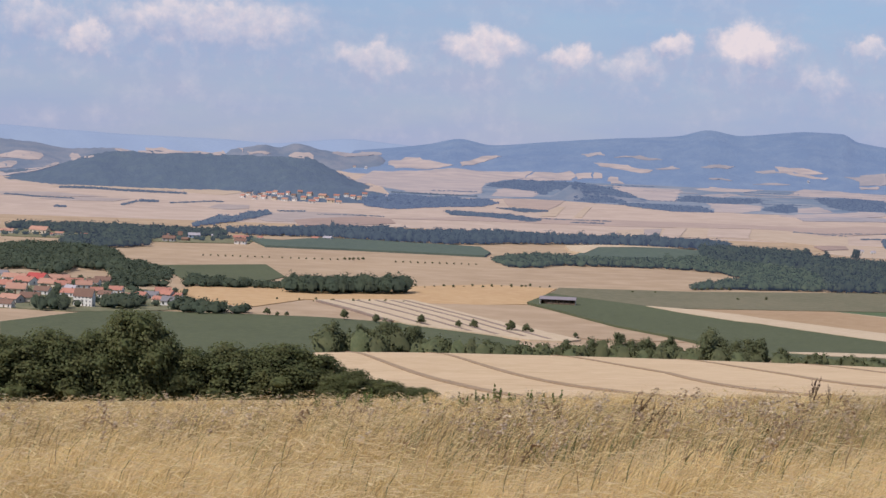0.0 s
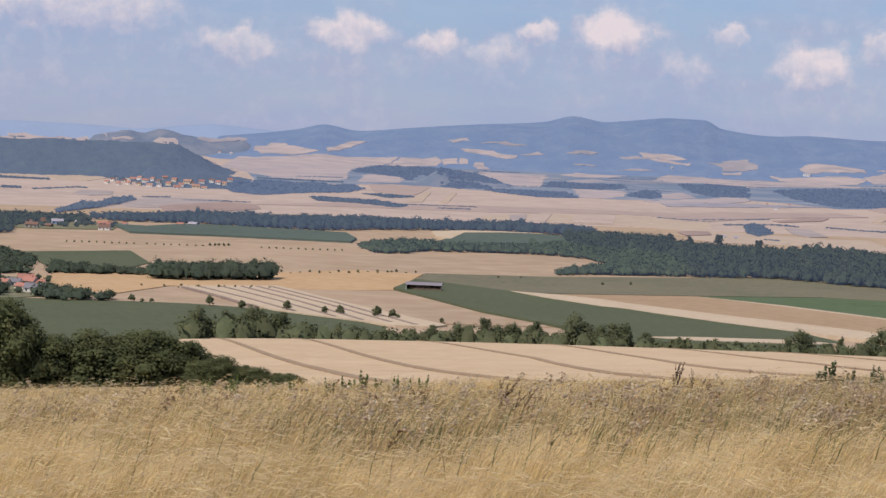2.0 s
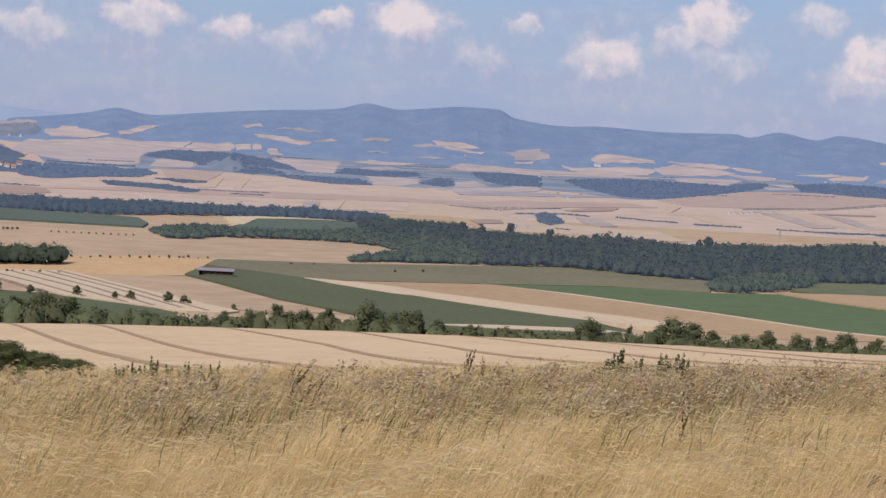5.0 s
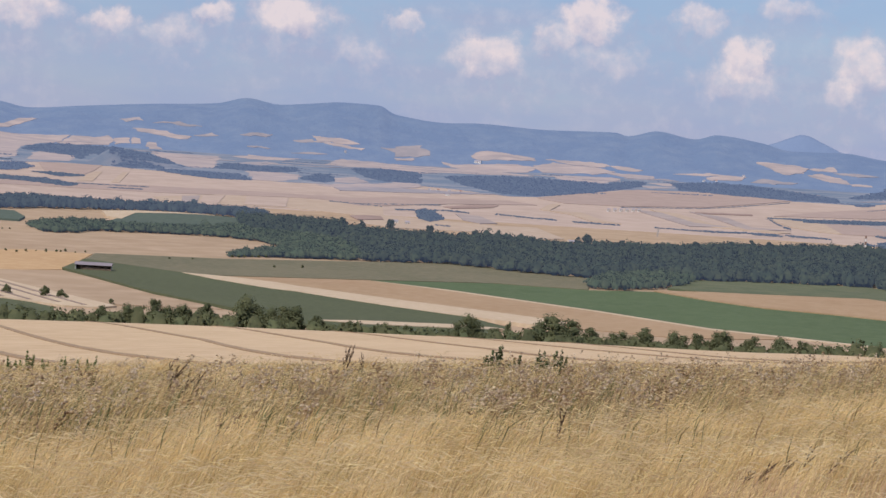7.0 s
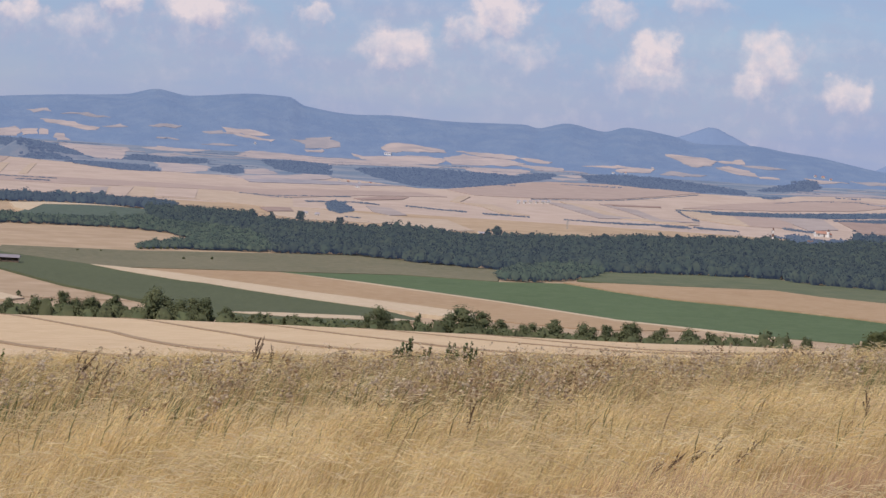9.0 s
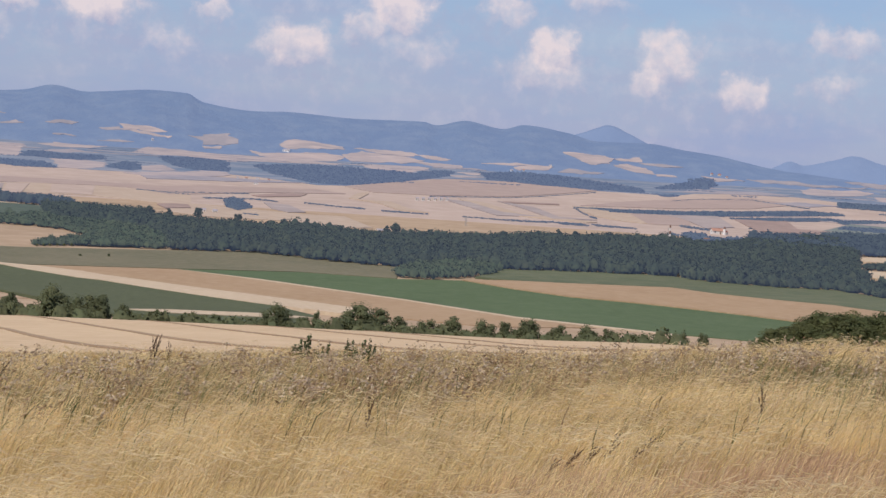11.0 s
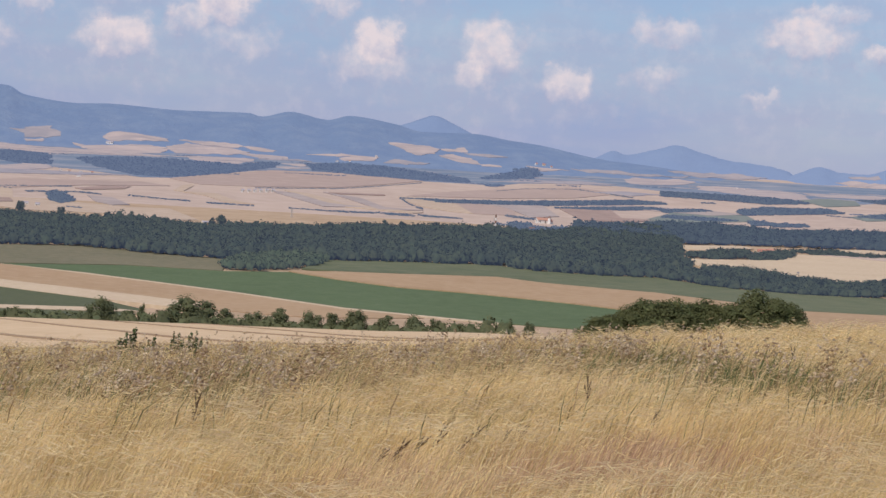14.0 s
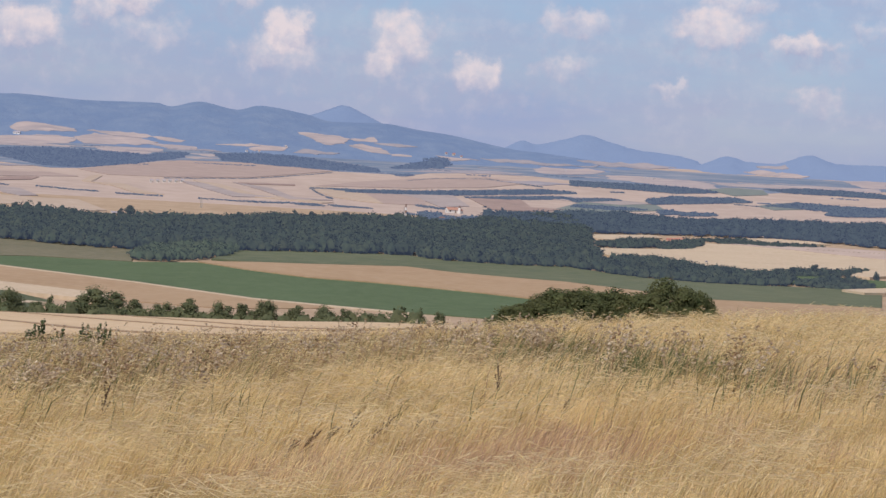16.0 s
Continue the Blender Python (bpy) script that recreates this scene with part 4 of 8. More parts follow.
field("stubble_patch", "hill_straw", "pale stubble patch among distant woods",
      [(-901, 4419), (-885, 4489), (-852, 4562), (-835, 4538), (-858, 4474), (-884, 4426), (-893, 4389)], lift=0.788, far=True)
field("stubble_patch", "hill_straw", "pale stubble patch among distant woods",
      [(-998, 3810), (-1061, 4322), (-967, 4318), (-943, 4369), (-874, 4377), (-795, 4394), (-743, 4392), (-755, 4333), (-784, 4271), (-794, 4158), (-776, 4010), (-744, 3838), (-773, 3731), (-865, 3780), (-914, 3854), (-989, 3988), (-987, 3852)], lift=0.794, far=True)
field("stubble_patch", "hill_straw", "pale stubble patch among distant woods",
      [(-741, 3982), (-731, 4072), (-689, 4050), (-655, 3942), (-641, 3798), (-682, 3779), (-711, 3772)], lift=0.8, far=True)
field("stubble_patch", "hill_straw", "pale stubble patch among distant woods",
      [(-758, 4318), (-737, 4394), (-671, 4414), (-655, 4383), (-661, 4337), (-702, 4322), (-745, 4306)], lift=0.806, far=True)
field("stubble_patch", "hill_straw", "pale stubble patch among distant woods",
      [(-658, 4392), (-628, 4396), (-620, 4364), (-650, 4353)], lift=0.812, far=True)
field("stubble_patch", "hill_straw", "pale stubble patch among distant woods",
      [(-621, 4396), (-605, 4395), (-598, 4366), (-615, 4360)], lift=0.818, far=True)
field("stubble_patch", "hill_straw", "pale stubble patch among distant woods",
      [(-587, 4388), (-569, 4382), (-554, 4330), (-572, 4323), (-587, 4351)], lift=0.824, far=True)
field("stubble_patch", "hill_straw", "pale stubble patch among distant woods",
      [(-634, 4497), (-602, 4490), (-552, 4466), (-511, 4450), (-512, 4427), (-547, 4428), (-584, 4449), (-621, 4466)], lift=0.83, far=True)
field("stubble_patch", "hill_straw", "pale stubble patch among distant woods",
      [(-563, 4258), (-511, 4242), (-428, 4231), (-400, 3860), (-444, 3860), (-488, 3972), (-525, 4055)], lift=0.836, far=True)
field("stubble_patch", "hill_straw", "pale stubble patch among distant woods",
      [(-411, 4282), (-378, 4341), (-322, 4332), (-279, 4339), (-305, 4250), (-368, 4221)], lift=0.842, far=True)
field("stubble_patch", "hill_fallow", "greyish fallow strip among distant woods",
      [(-384, 4077), (-333, 4192), (-307, 4137), (-331, 4044)], lift=0.848, far=True)
field("stubble_patch", "hill_straw", "pale stubble patch among distant woods",
      [(-343, 3871), (-297, 3873), (-246, 3842), (-241, 3705), (-267, 3612), (-308, 3612)], lift=0.854, far=True)
field("stubble_patch", "hill_straw", "pale stubble patch among distant woods",
      [(-263, 4502), (-235, 4507), (-195, 4494), (-168, 4477), (-199, 4468), (-255, 4473)], lift=0.86, far=True)
field("stubble_patch", "hill_straw", "pale stubble patch among distant woods",
      [(-272, 4474), (-232, 4469), (-153, 4454), (-164, 4444), (-231, 4449)], lift=0.866, far=True)
field("stubble_patch", "hill_straw", "pale stubble patch among distant woods",
      [(-222, 4201), (-213, 4343), (-170, 4358), (-94, 4355), (-42, 4328), (-40, 4152), (-89, 4135), (-122, 4201), (-173, 4181)], lift=0.872, far=True)
field("stubble_patch", "hill_straw", "pale stubble patch among distant woods",
      [(-185, 3801), (-151, 3881), (-122, 3748), (-152, 3690), (-175, 3689)], lift=0.878, far=True)
field("stubble_patch", "hill_straw", "pale stubble patch among distant woods",
      [(-119, 3682), (-81, 3797), (-36, 3797), (-34, 3681), (-94, 3600)], lift=0.884, far=True)
field("stubble_patch", "hill_fallow", "greyish fallow strip among distant woods",
      [(-126, 4472), (-46, 4511), (-45, 4464), (-97, 4454)], lift=0.89, far=True)
field("stubble_patch", "hill_fallow", "greyish fallow strip among distant woods",
      [(-674, 4580), (-634, 4570), (-623, 4555), (-653, 4559)], lift=0.896, far=True)
field("stubble_patch", "hill_fallow", "greyish fallow strip among distant woods",
      [(-511, 4468), (-474, 4495), (-455, 4475), (-482, 4468)], lift=0.902, far=True)
field("stubble_patch", "hill_fallow", "greyish fallow strip among distant woods",
      [(-414, 4467), (-361, 4517), (-349, 4512), (-391, 4465)], lift=0.908, far=True)
field("stubble_patch", "hill_fallow", "greyish fallow strip among distant woods",
      [(-601, 4529), (-553, 4568), (-499, 4559), (-550, 4542)], lift=0.914, far=True)
field("stubble_patch", "hill_fallow", "greyish fallow strip among distant woods",
      [(-307, 4486), (-267, 4480), (-264, 4465), (-289, 4471)], lift=0.92, far=True)
field("stubble_patch", "hill_fallow", "greyish fallow strip among distant woods",
      [(-299, 4389), (-261, 4396), (-227, 4386), (-271, 4380)], lift=0.926, far=True)
field("stubble_patch", "hill_fallow", "greyish fallow strip among distant woods",
      [(-97, 4499), (-62, 4499), (-27, 4478), (-21, 4458), (-49, 4436), (-94, 4421)], lift=0.932, far=True)
field("stubble_patch", "hill_straw", "pale stubble patch among distant woods",
      [(-93, 4402), (-54, 4425), (-54, 4411), (-93, 4387)], lift=0.938, far=True)
field("stubble_patch", "hill_straw", "pale stubble patch among distant woods",
      [(54, 4479), (77, 4508), (135, 4508), (187, 4489), (186, 4465), (134, 4444), (77, 4448)], lift=0.944, far=True)
field("stubble_patch", "hill_straw", "pale stubble patch among distant woods",
      [(-90, 4280), (-24, 4347), (76, 4320), (164, 4281), (173, 4237), (107, 4210), (-1, 4172), (-84, 4032)], lift=0.95, far=True)
field("stubble_patch", "hill_straw", "pale stubble patch among distant woods",
      [(-3, 4408), (54, 4402), (133, 4407), (190, 4395), (160, 4329), (109, 4299), (32, 4349)], lift=0.956, far=True)
field("stubble_patch", "hill_straw", "pale stubble patch among distant woods",
      [(185, 4418), (226, 4454), (305, 4434), (349, 4402), (312, 4364), (245, 4361), (200, 4366)], lift=0.962, far=True)
field("stubble_patch", "hill_straw", "pale stubble patch among distant woods",
      [(215, 4481), (274, 4500), (340, 4446), (328, 4432), (260, 4449)], lift=0.968, far=True)
field("stubble_patch", "hill_straw", "pale stubble patch among distant woods",
      [(215, 4311), (265, 4322), (334, 4344), (354, 4316), (308, 4143), (274, 4112), (225, 4183)], lift=0.974, far=True)
field("stubble_patch", "hill_straw", "pale stubble patch among distant woods",
      [(314, 4391), (371, 4390), (425, 4367), (417, 4344), (357, 4360)], lift=0.98, far=True)
field("stubble_patch", "hill_straw", "pale stubble patch among distant woods",
      [(340, 4446), (374, 4445), (401, 4425), (395, 4412), (356, 4429)], lift=0.986, far=True)
field("stubble_patch", "hill_straw", "pale stubble patch among distant woods",
      [(403, 4241), (459, 4255), (491, 4235), (428, 4165)], lift=0.992, far=True)
field("stubble_patch", "hill_straw", "pale stubble patch among distant woods",
      [(370, 4115), (405, 4145), (446, 4132), (398, 4076)], lift=0.998, far=True)
field("stubble_patch", "hill_straw", "pale stubble patch among distant woods",
      [(465, 4407), (519, 4407), (587, 4405), (528, 4388)], lift=1.004, far=True)
field("stubble_patch", "hill_straw", "pale stubble patch among distant woods",
      [(527, 4374), (576, 4408), (611, 4403), (595, 4375), (535, 4350)], lift=1.01, far=True)
field("stubble_patch", "hill_straw", "pale stubble patch among distant woods",
      [(644, 4541), (672, 4536), (721, 4548), (750, 4511), (736, 4458), (705, 4440), (675, 4472)], lift=1.016, far=True)
field("stubble_patch", "hill_straw", "pale stubble patch among distant woods",
      [(750, 4511), (804, 4520), (811, 4491), (776, 4488), (760, 4494)], lift=1.022, far=True)
field("stubble_patch", "hill_straw", "pale stubble patch among distant woods",
      [(737, 4438), (769, 4478), (809, 4443), (820, 4379), (777, 4388), (746, 4409)], lift=1.028, far=True)
field("stubble_patch", "hill_fallow", "greyish fallow strip among distant woods",
      [(804, 4482), (861, 4482), (888, 4471), (845, 4453)], lift=1.034, far=True)
field("stubble_patch", "hill_straw", "pale stubble patch among distant woods",
      [(816, 4385), (859, 4372), (857, 4356), (811, 4358)], lift=1.04, far=True)
field("stubble_patch", "hill_fallow", "greyish fallow strip among distant woods",
      [(614, 4353), (640, 4380), (697, 4384), (709, 4370), (658, 4342)], lift=1.046, far=True)
field("stubble_patch", "hill_fallow", "greyish fallow strip among distant woods",
      [(-174, 3576), (-74, 3624), (19, 3627), (104, 3636), (19, 3560), (-71, 3507), (-159, 3454)], lift=1.052, far=True)
field("stubble_patch", "hill_straw", "pale stubble patch among distant woods",
      [(-202, 3577), (-133, 3697), (-38, 3751), (-84, 3648), (-163, 3536)], lift=1.058, far=True)
field("stubble_patch", "hill_straw", "pale stubble patch among distant woods",
      [(911, 4397), (978, 4380), (1003, 4385), (938, 4356)], lift=1.064, far=True)
field("stubble_patch", "hill_fallow", "greyish fallow strip among distant woods",
      [(1010, 4417), (1088, 4390), (1139, 4401), (1275, 4453), (1254, 4424), (1125, 4346), (1039, 4384)], lift=1.07, far=True)
field("stubble_patch", "hill_straw", "pale stubble patch among distant woods",
      [(1083, 4260), (1121, 4330), (1215, 4325), (1241, 4281), (1174, 4177), (1093, 4132), (1071, 4178)], lift=1.076, far=True)
field("stubble_patch", "hill_fallow", "greyish fallow strip among distant woods",
      [(1242, 4516), (1349, 4539), (1418, 4515), (1471, 4521), (1385, 4448), (1292, 4427)], lift=1.082, far=True)
field("stubble_patch", "hill_straw", "pale stubble patch among distant woods",
      [(1590, 4425), (1626, 4438), (1665, 4405), (1699, 4345), (1658, 4337), (1609, 4406)], lift=1.088, far=True)
field("stubble_patch", "hill_fallow", "greyish fallow strip among distant woods",
      [(1628, 4462), (1687, 4450), (1686, 4426), (1635, 4446)], lift=1.094, far=True)
field("stubble_patch", "hill_straw", "pale stubble patch among distant woods",
      [(1210, 4182), (1283, 4192), (1326, 4142), (1370, 4136), (1386, 4044), (1344, 3871), (1290, 3857), (1261, 3938), (1218, 4013), (1189, 4069)], lift=1.1, far=True)
field("stubble_patch", "hill_straw", "pale stubble patch among distant woods",
      [(1395, 4105), (1469, 4085), (1564, 4087), (1659, 4087), (1746, 4069), (1704, 3970), (1618, 3987), (1504, 3990), (1404, 3997)], lift=1.106, far=True)
field("stubble_patch", "hill_straw", "pale stubble patch among distant woods",
      [(1752, 4289), (1812, 4313), (1849, 4288), (1765, 4091), (1724, 4102)], lift=1.112, far=True)
field("stubble_patch", "hill_fallow", "greyish fallow strip among distant woods",
      [(754, 3992), (864, 4111), (964, 4159), (1031, 4110), (940, 4054), (850, 4042)], lift=1.118, far=True)
field("stubble_patch", "hill_fallow", "greyish fallow strip among distant woods",
      [(914, 3849), (1002, 3904), (1055, 3864), (984, 3794)], lift=1.124, far=True)
field("green_field", "river_meadow", "dark green strip beyond the village",
      [(-739, 2422), (-695, 2410), (-677, 2493), (-625, 2504), (-582, 2492), (-519, 2484), (-477, 2471), (-445, 2366), (-437, 2293), (-486, 2295), (-535, 2295), (-586, 2296), (-633, 2286), (-676, 2281)], lift=2.16)
field("green_field", "river_meadow", "green meadow inside the river wood",
      [(-358, 2593), (-315, 2636), (-266, 2628), (-214, 2609), (-188, 2490), (-241, 2388), (-321, 2335), (-356, 2325)], lift=2.172)
field("straw_strip", "cream", "pale track along the river meadow",
      [(-396, 2584), (-362, 2632), (-316, 2649), (-268, 2640), (-313, 2623), (-356, 2582), (-351, 2435), (-372, 2468)], lift=2.484)
field("stubble_field", "cream", "tan stubble field before the red-roofed farm",
      [(643, 2220), (663, 2303), (760, 2358), (826, 2445), (859, 2512), (896, 2516), (953, 2476), (1023, 2358), (941, 2166), (837, 2092), (791, 2051), (743, 2010), (700, 2042), (686, 2125), (639, 2127)], lift=2.096)
field("stubble_field", "far_straw", "pale field with swaths beyond the farm",
      [(887, 2511), (980, 2546), (1086, 2505), (1014, 2335), (944, 2453)], lift=2.708)
field("stubble_field", "cream", "pale tan field at the far river",
      [(712, 2594), (741, 2592), (827, 2636), (828, 2589), (749, 2500), (703, 2508)], lift=2.22)
field("stubble_field", "cream", "pale tan field at the far river",
      [(951, 2651), (1004, 2671), (1049, 2647), (1055, 2605), (993, 2581), (935, 2586)], lift=2.232)
field("green_field", "beet", "small green meadow by the tree belt",
      [(756, 1988), (785, 2005), (808, 1989), (838, 1965), (852, 1959), (808, 1858), (767, 1874), (724, 1876)], lift=2.244)
field("straw_strip", "cream", "pale track beside the tree belt",
      [(735, 1783), (798, 1834), (768, 1765), (743, 1752)], lift=3.556)
field("straw_strip", "cream", "pale yard beside the tree belt",
      [(838, 2020), (909, 2132), (941, 2166), (883, 2030), (853, 2001)], lift=2.768)
field("stubble_field", "brown", "brown-tan stubble field beside green crops",
      [(179, 1789), (225, 1816), (264, 1823), (298, 1833), (365, 1853), (394, 1804), (436, 1772), (478, 1748), (504, 1703), (535, 1653), (559, 1612), (622, 1608), (695, 1603), (631, 1453), (510, 1421), (430, 1480), (403, 1531), (371, 1574), (335, 1607), (305, 1633), (250, 1662), (213, 1716)], lift=1.5)
field("green_field", "dull", "dull green crop below the river wood",
      [(231, 1973), (272, 1995), (327, 2014), (381, 2024), (398, 2022), (429, 1968), (480, 1957), (536, 1963), (554, 1904), (582, 1847), (625, 1821), (676, 1817), (730, 1822), (786, 1815), (695, 1603), (622, 1608), (559, 1612), (535, 1653), (504, 1703), (478, 1748), (436, 1772), (394, 1804), (365, 1853), (298, 1833), (264, 1823), (225, 1816), (194, 1830)], lift=1.6)
field("straw_strip", "cream", "cream strip of cut straw",
      [(-189, 1645), (-151, 1629), (-115, 1600), (-101, 1579), (-67, 1545), (-26, 1503), (13, 1468), (50, 1433), (85, 1395), (78, 1338), (48, 1367), (12, 1399), (-25, 1437), (-64, 1482), (-97, 1524), (-114, 1536), (-160, 1596)], lift=2.4)


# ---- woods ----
# the far leaf materials lift their shadows by painted haze, an emission
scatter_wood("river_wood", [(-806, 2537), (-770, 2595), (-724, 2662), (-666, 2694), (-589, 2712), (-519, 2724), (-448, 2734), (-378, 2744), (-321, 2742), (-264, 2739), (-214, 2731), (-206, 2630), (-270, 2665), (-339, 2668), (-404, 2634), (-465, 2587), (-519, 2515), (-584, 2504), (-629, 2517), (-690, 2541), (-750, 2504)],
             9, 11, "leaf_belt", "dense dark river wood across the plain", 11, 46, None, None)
scatter_wood("river_wood", [(-418, 2236), (-412, 2293), (-382, 2337), (-340, 2302), (-296, 2334), (-241, 2388), (-215, 2439), (-186, 2466), (-145, 2406), (-105, 2113), (-134, 2059), (-162, 2154), (-188, 2204), (-226, 2236), (-282, 2227), (-348, 2198), (-351, 2148), (-382, 2129)],
             7.5, 7.5, "leaf_light", "light green wood in front of a meadow", 12, 40, None, None)
scatter_wood("river_wood", [(-236, 2577), (-184, 2601), (-138, 2618), (-86, 2476), (-47, 2449), (4, 2412), (54, 2423), (110, 2418), (139, 2383), (167, 2391), (134, 1890), (123, 1919), (89, 1925), (65, 1949), (40, 1975), (5, 1998), (-36, 1982), (-66, 1967), (-73, 2141), (-101, 2268), (-152, 2322), (-203, 2355)],
             9, 12, "leaf_far", "broad dark green river wood", 13, 46, None, None)
scatter_wood("river_wood", [(-201, 2333), (-151, 2311), (-101, 2257), (-75, 2129), (-67, 1975), (-107, 1967), (-136, 1944), (-163, 1969), (-148, 2044), (-139, 2136), (-172, 2204)],
             8, 7.5, "leaf_light", "light green wood edge of low trees", 14, 40, None, None)
scatter_wood("tree_belt", [(-182, 1913), (-176, 1973), (-159, 1988), (-132, 2032), (-103, 2067), (-98, 1970), (-146, 1946)],
             6, 6, "leaf_light", "low tree strip below the stubble tip", 15, 46, None, None)
scatter_wood("river_wood", [(167, 2380), (207, 2391), (271, 2465), (346, 2550), (421, 2609), (479, 2631), (541, 2644), (416, 2024), (368, 2013), (325, 2005), (271, 1987), (234, 1968), (212, 2011), (136, 1923)],
             9, 13, "leaf_far", "broad dark green river wood", 16, 46, None, None)
scatter_wood("river_wood", [(127, 1783), (128, 1841), (155, 1941), (214, 2029), (236, 2017), (233, 1960), (217, 1894), (184, 1828), (152, 1778)],
             7, 9, "leaf_light", "light green clump of trees at the wood's edge", 17, 50, None, None)
scatter_wood("river_wood", [(530, 2653), (579, 2667), (689, 2824), (789, 2907), (745, 2636), (657, 2308), (638, 2225), (615, 2128), (556, 1912), (531, 1946), (478, 1948), (428, 1959), (403, 1996)],
             9, 12, "leaf_far", "broad dark green river wood", 18, 46, None, None)
scatter_wood("river_wood", [(665, 2851), (803, 2958), (894, 2991), (971, 2970), (1037, 2964), (1154, 3004), (1242, 3007), (1300, 3004), (1116, 2573), (1078, 2644), (1024, 2662), (954, 2681), (862, 2677), (792, 2645), (742, 2623), (717, 2636), (602, 2580)],
             11, 12, "leaf_belt", "long dark wood along the far river", 19, 46, None, None)
scatter_wood("river_wood", [(585, 2031), (635, 2093), (668, 2068), (685, 1997), (720, 1954), (750, 1943), (712, 1844), (676, 1817), (625, 1821), (582, 1847), (551, 1895)],
             7.5, 9.5, "leaf_far", "tree belt beyond the dull green crop", 20, 50, None, None)
scatter_wood("river_wood", [(720, 1968), (784, 2033), (830, 2044), (897, 2110), (838, 2020), (786, 1978), (749, 1970)],
             7, 7, "leaf_far", "thin tree belt beside a green meadow", 21, 50, None, None)
scatter_wood("river_wood", [(718, 1860), (780, 1920), (809, 1923), (786, 1834), (741, 1810)],
             7, 7.5, "leaf_far", "thin tree belt beside a green meadow", 22, 50, None, None)
scatter_wood("river_wood", [(754, 2381), (806, 2479), (841, 2501), (845, 2476), (802, 2393), (753, 2336)],
             8, 8, "leaf_far", "trees round the red-roofed farm", 23, 40, None, None)
scatter_wood("river_wood", [(684, 2382), (735, 2453), (787, 2486), (762, 2396), (701, 2337)],
             8, 8, "leaf_far", "trees round the red-roofed farm", 24, 40, None, None)
scatter_wood("river_wood", [(878, 2590), (939, 2616), (941, 2561), (980, 2546), (1027, 2535), (948, 2500), (896, 2516)],
             8, 6, "leaf_far", "trees along the far fields", 25, 40, None, None)
scatter_wood("village_wood", [(-871, 2022), (-855, 2069), (-827, 2075), (-769, 2047), (-739, 1991), (-684, 1859), (-635, 1752), (-659, 1756), (-704, 1794), (-671, 1684), (-696, 1698), (-727, 1748), (-738, 1715)],
             8, 9, "leaf_mid", "dark wood beside the village", 26, 46, None, None)
scatter_wood("village_wood", [(-1031, 2392), (-1032, 2461), (-990, 2464), (-962, 2482), (-920, 2466), (-882, 2479), (-839, 2498), (-798, 2513), (-775, 2442), (-815, 2427), (-825, 2319), (-778, 2191), (-790, 2120), (-835, 2094), (-887, 2241), (-841, 2363), (-948, 2361)],
             9, 9, "leaf_far", "trees round the farther village", 27, 40, None, None)
scatter_wood("village_wood", [(-713, 1921), (-687, 1903), (-624, 1815), (-583, 1697), (-588, 1656), (-610, 1652), (-646, 1730)],
             8, 4.5, "leaf_mid", "scrub between field and village", 28, 40, None, None)
scatter_wood("village_wood", [(-620, 1660), (-603, 1641), (-569, 1629), (-555, 1616), (-576, 1596), (-594, 1596)],
             7, 5, "leaf_mid", "narrow scrub along the village edge", 29, 40, None, None)
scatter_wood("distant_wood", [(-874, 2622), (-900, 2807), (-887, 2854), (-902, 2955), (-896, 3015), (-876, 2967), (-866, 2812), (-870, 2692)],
             7, 6, "wood_far", "haze-blue distant wood on the plain", 30, 10, None, None)
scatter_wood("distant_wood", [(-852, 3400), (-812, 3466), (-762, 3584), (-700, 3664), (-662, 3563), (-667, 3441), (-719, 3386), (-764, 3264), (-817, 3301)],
             8, 3.6, "wood_haze_blue", "haze-blue distant wood on the plain", 31, 10, surface_z, None)
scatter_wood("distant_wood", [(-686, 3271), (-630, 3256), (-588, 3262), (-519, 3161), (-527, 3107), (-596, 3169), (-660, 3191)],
             7, 2.6, "wood_far", "haze-blue distant wood on the plain", 32, 10, None, None)
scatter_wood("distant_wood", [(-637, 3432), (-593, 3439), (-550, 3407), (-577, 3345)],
             6, 2.2, "wood_far", "haze-blue distant wood on the plain", 33, 10, None, None)
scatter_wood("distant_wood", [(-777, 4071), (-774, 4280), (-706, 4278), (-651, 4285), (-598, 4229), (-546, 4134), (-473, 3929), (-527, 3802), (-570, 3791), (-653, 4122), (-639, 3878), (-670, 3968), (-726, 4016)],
             9, 3.2, "wood_haze_blue", "haze-blue distant wood on the plain", 34, 10, surface_z, None)
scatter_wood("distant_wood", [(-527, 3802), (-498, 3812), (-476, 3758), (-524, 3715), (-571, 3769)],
             8, 3, "wood_haze_blue", "haze-blue distant wood on the plain", 35, 10, surface_z, None)
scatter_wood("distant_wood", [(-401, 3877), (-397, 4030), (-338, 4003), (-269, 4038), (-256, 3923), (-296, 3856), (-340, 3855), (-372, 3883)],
             8, 3.2, "wood_haze_blue", "haze-blue distant wood on the plain", 36, 10, surface_z, None)
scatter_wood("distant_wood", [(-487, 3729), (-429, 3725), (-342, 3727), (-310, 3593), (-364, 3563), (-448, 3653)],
             8, 3, "wood_haze_blue", "haze-blue distant wood on the plain", 37, 10, surface_z, None)
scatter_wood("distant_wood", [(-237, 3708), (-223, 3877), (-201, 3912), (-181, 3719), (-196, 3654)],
             8, 3, "wood_haze_blue", "haze-blue distant wood on the plain", 38, 10, surface_z, None)
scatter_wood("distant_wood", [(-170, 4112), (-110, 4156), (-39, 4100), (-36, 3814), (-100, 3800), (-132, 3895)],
             9, 3.2, "wood_haze_blue", "haze-blue distant wood on the plain", 39, 10, surface_z, None)
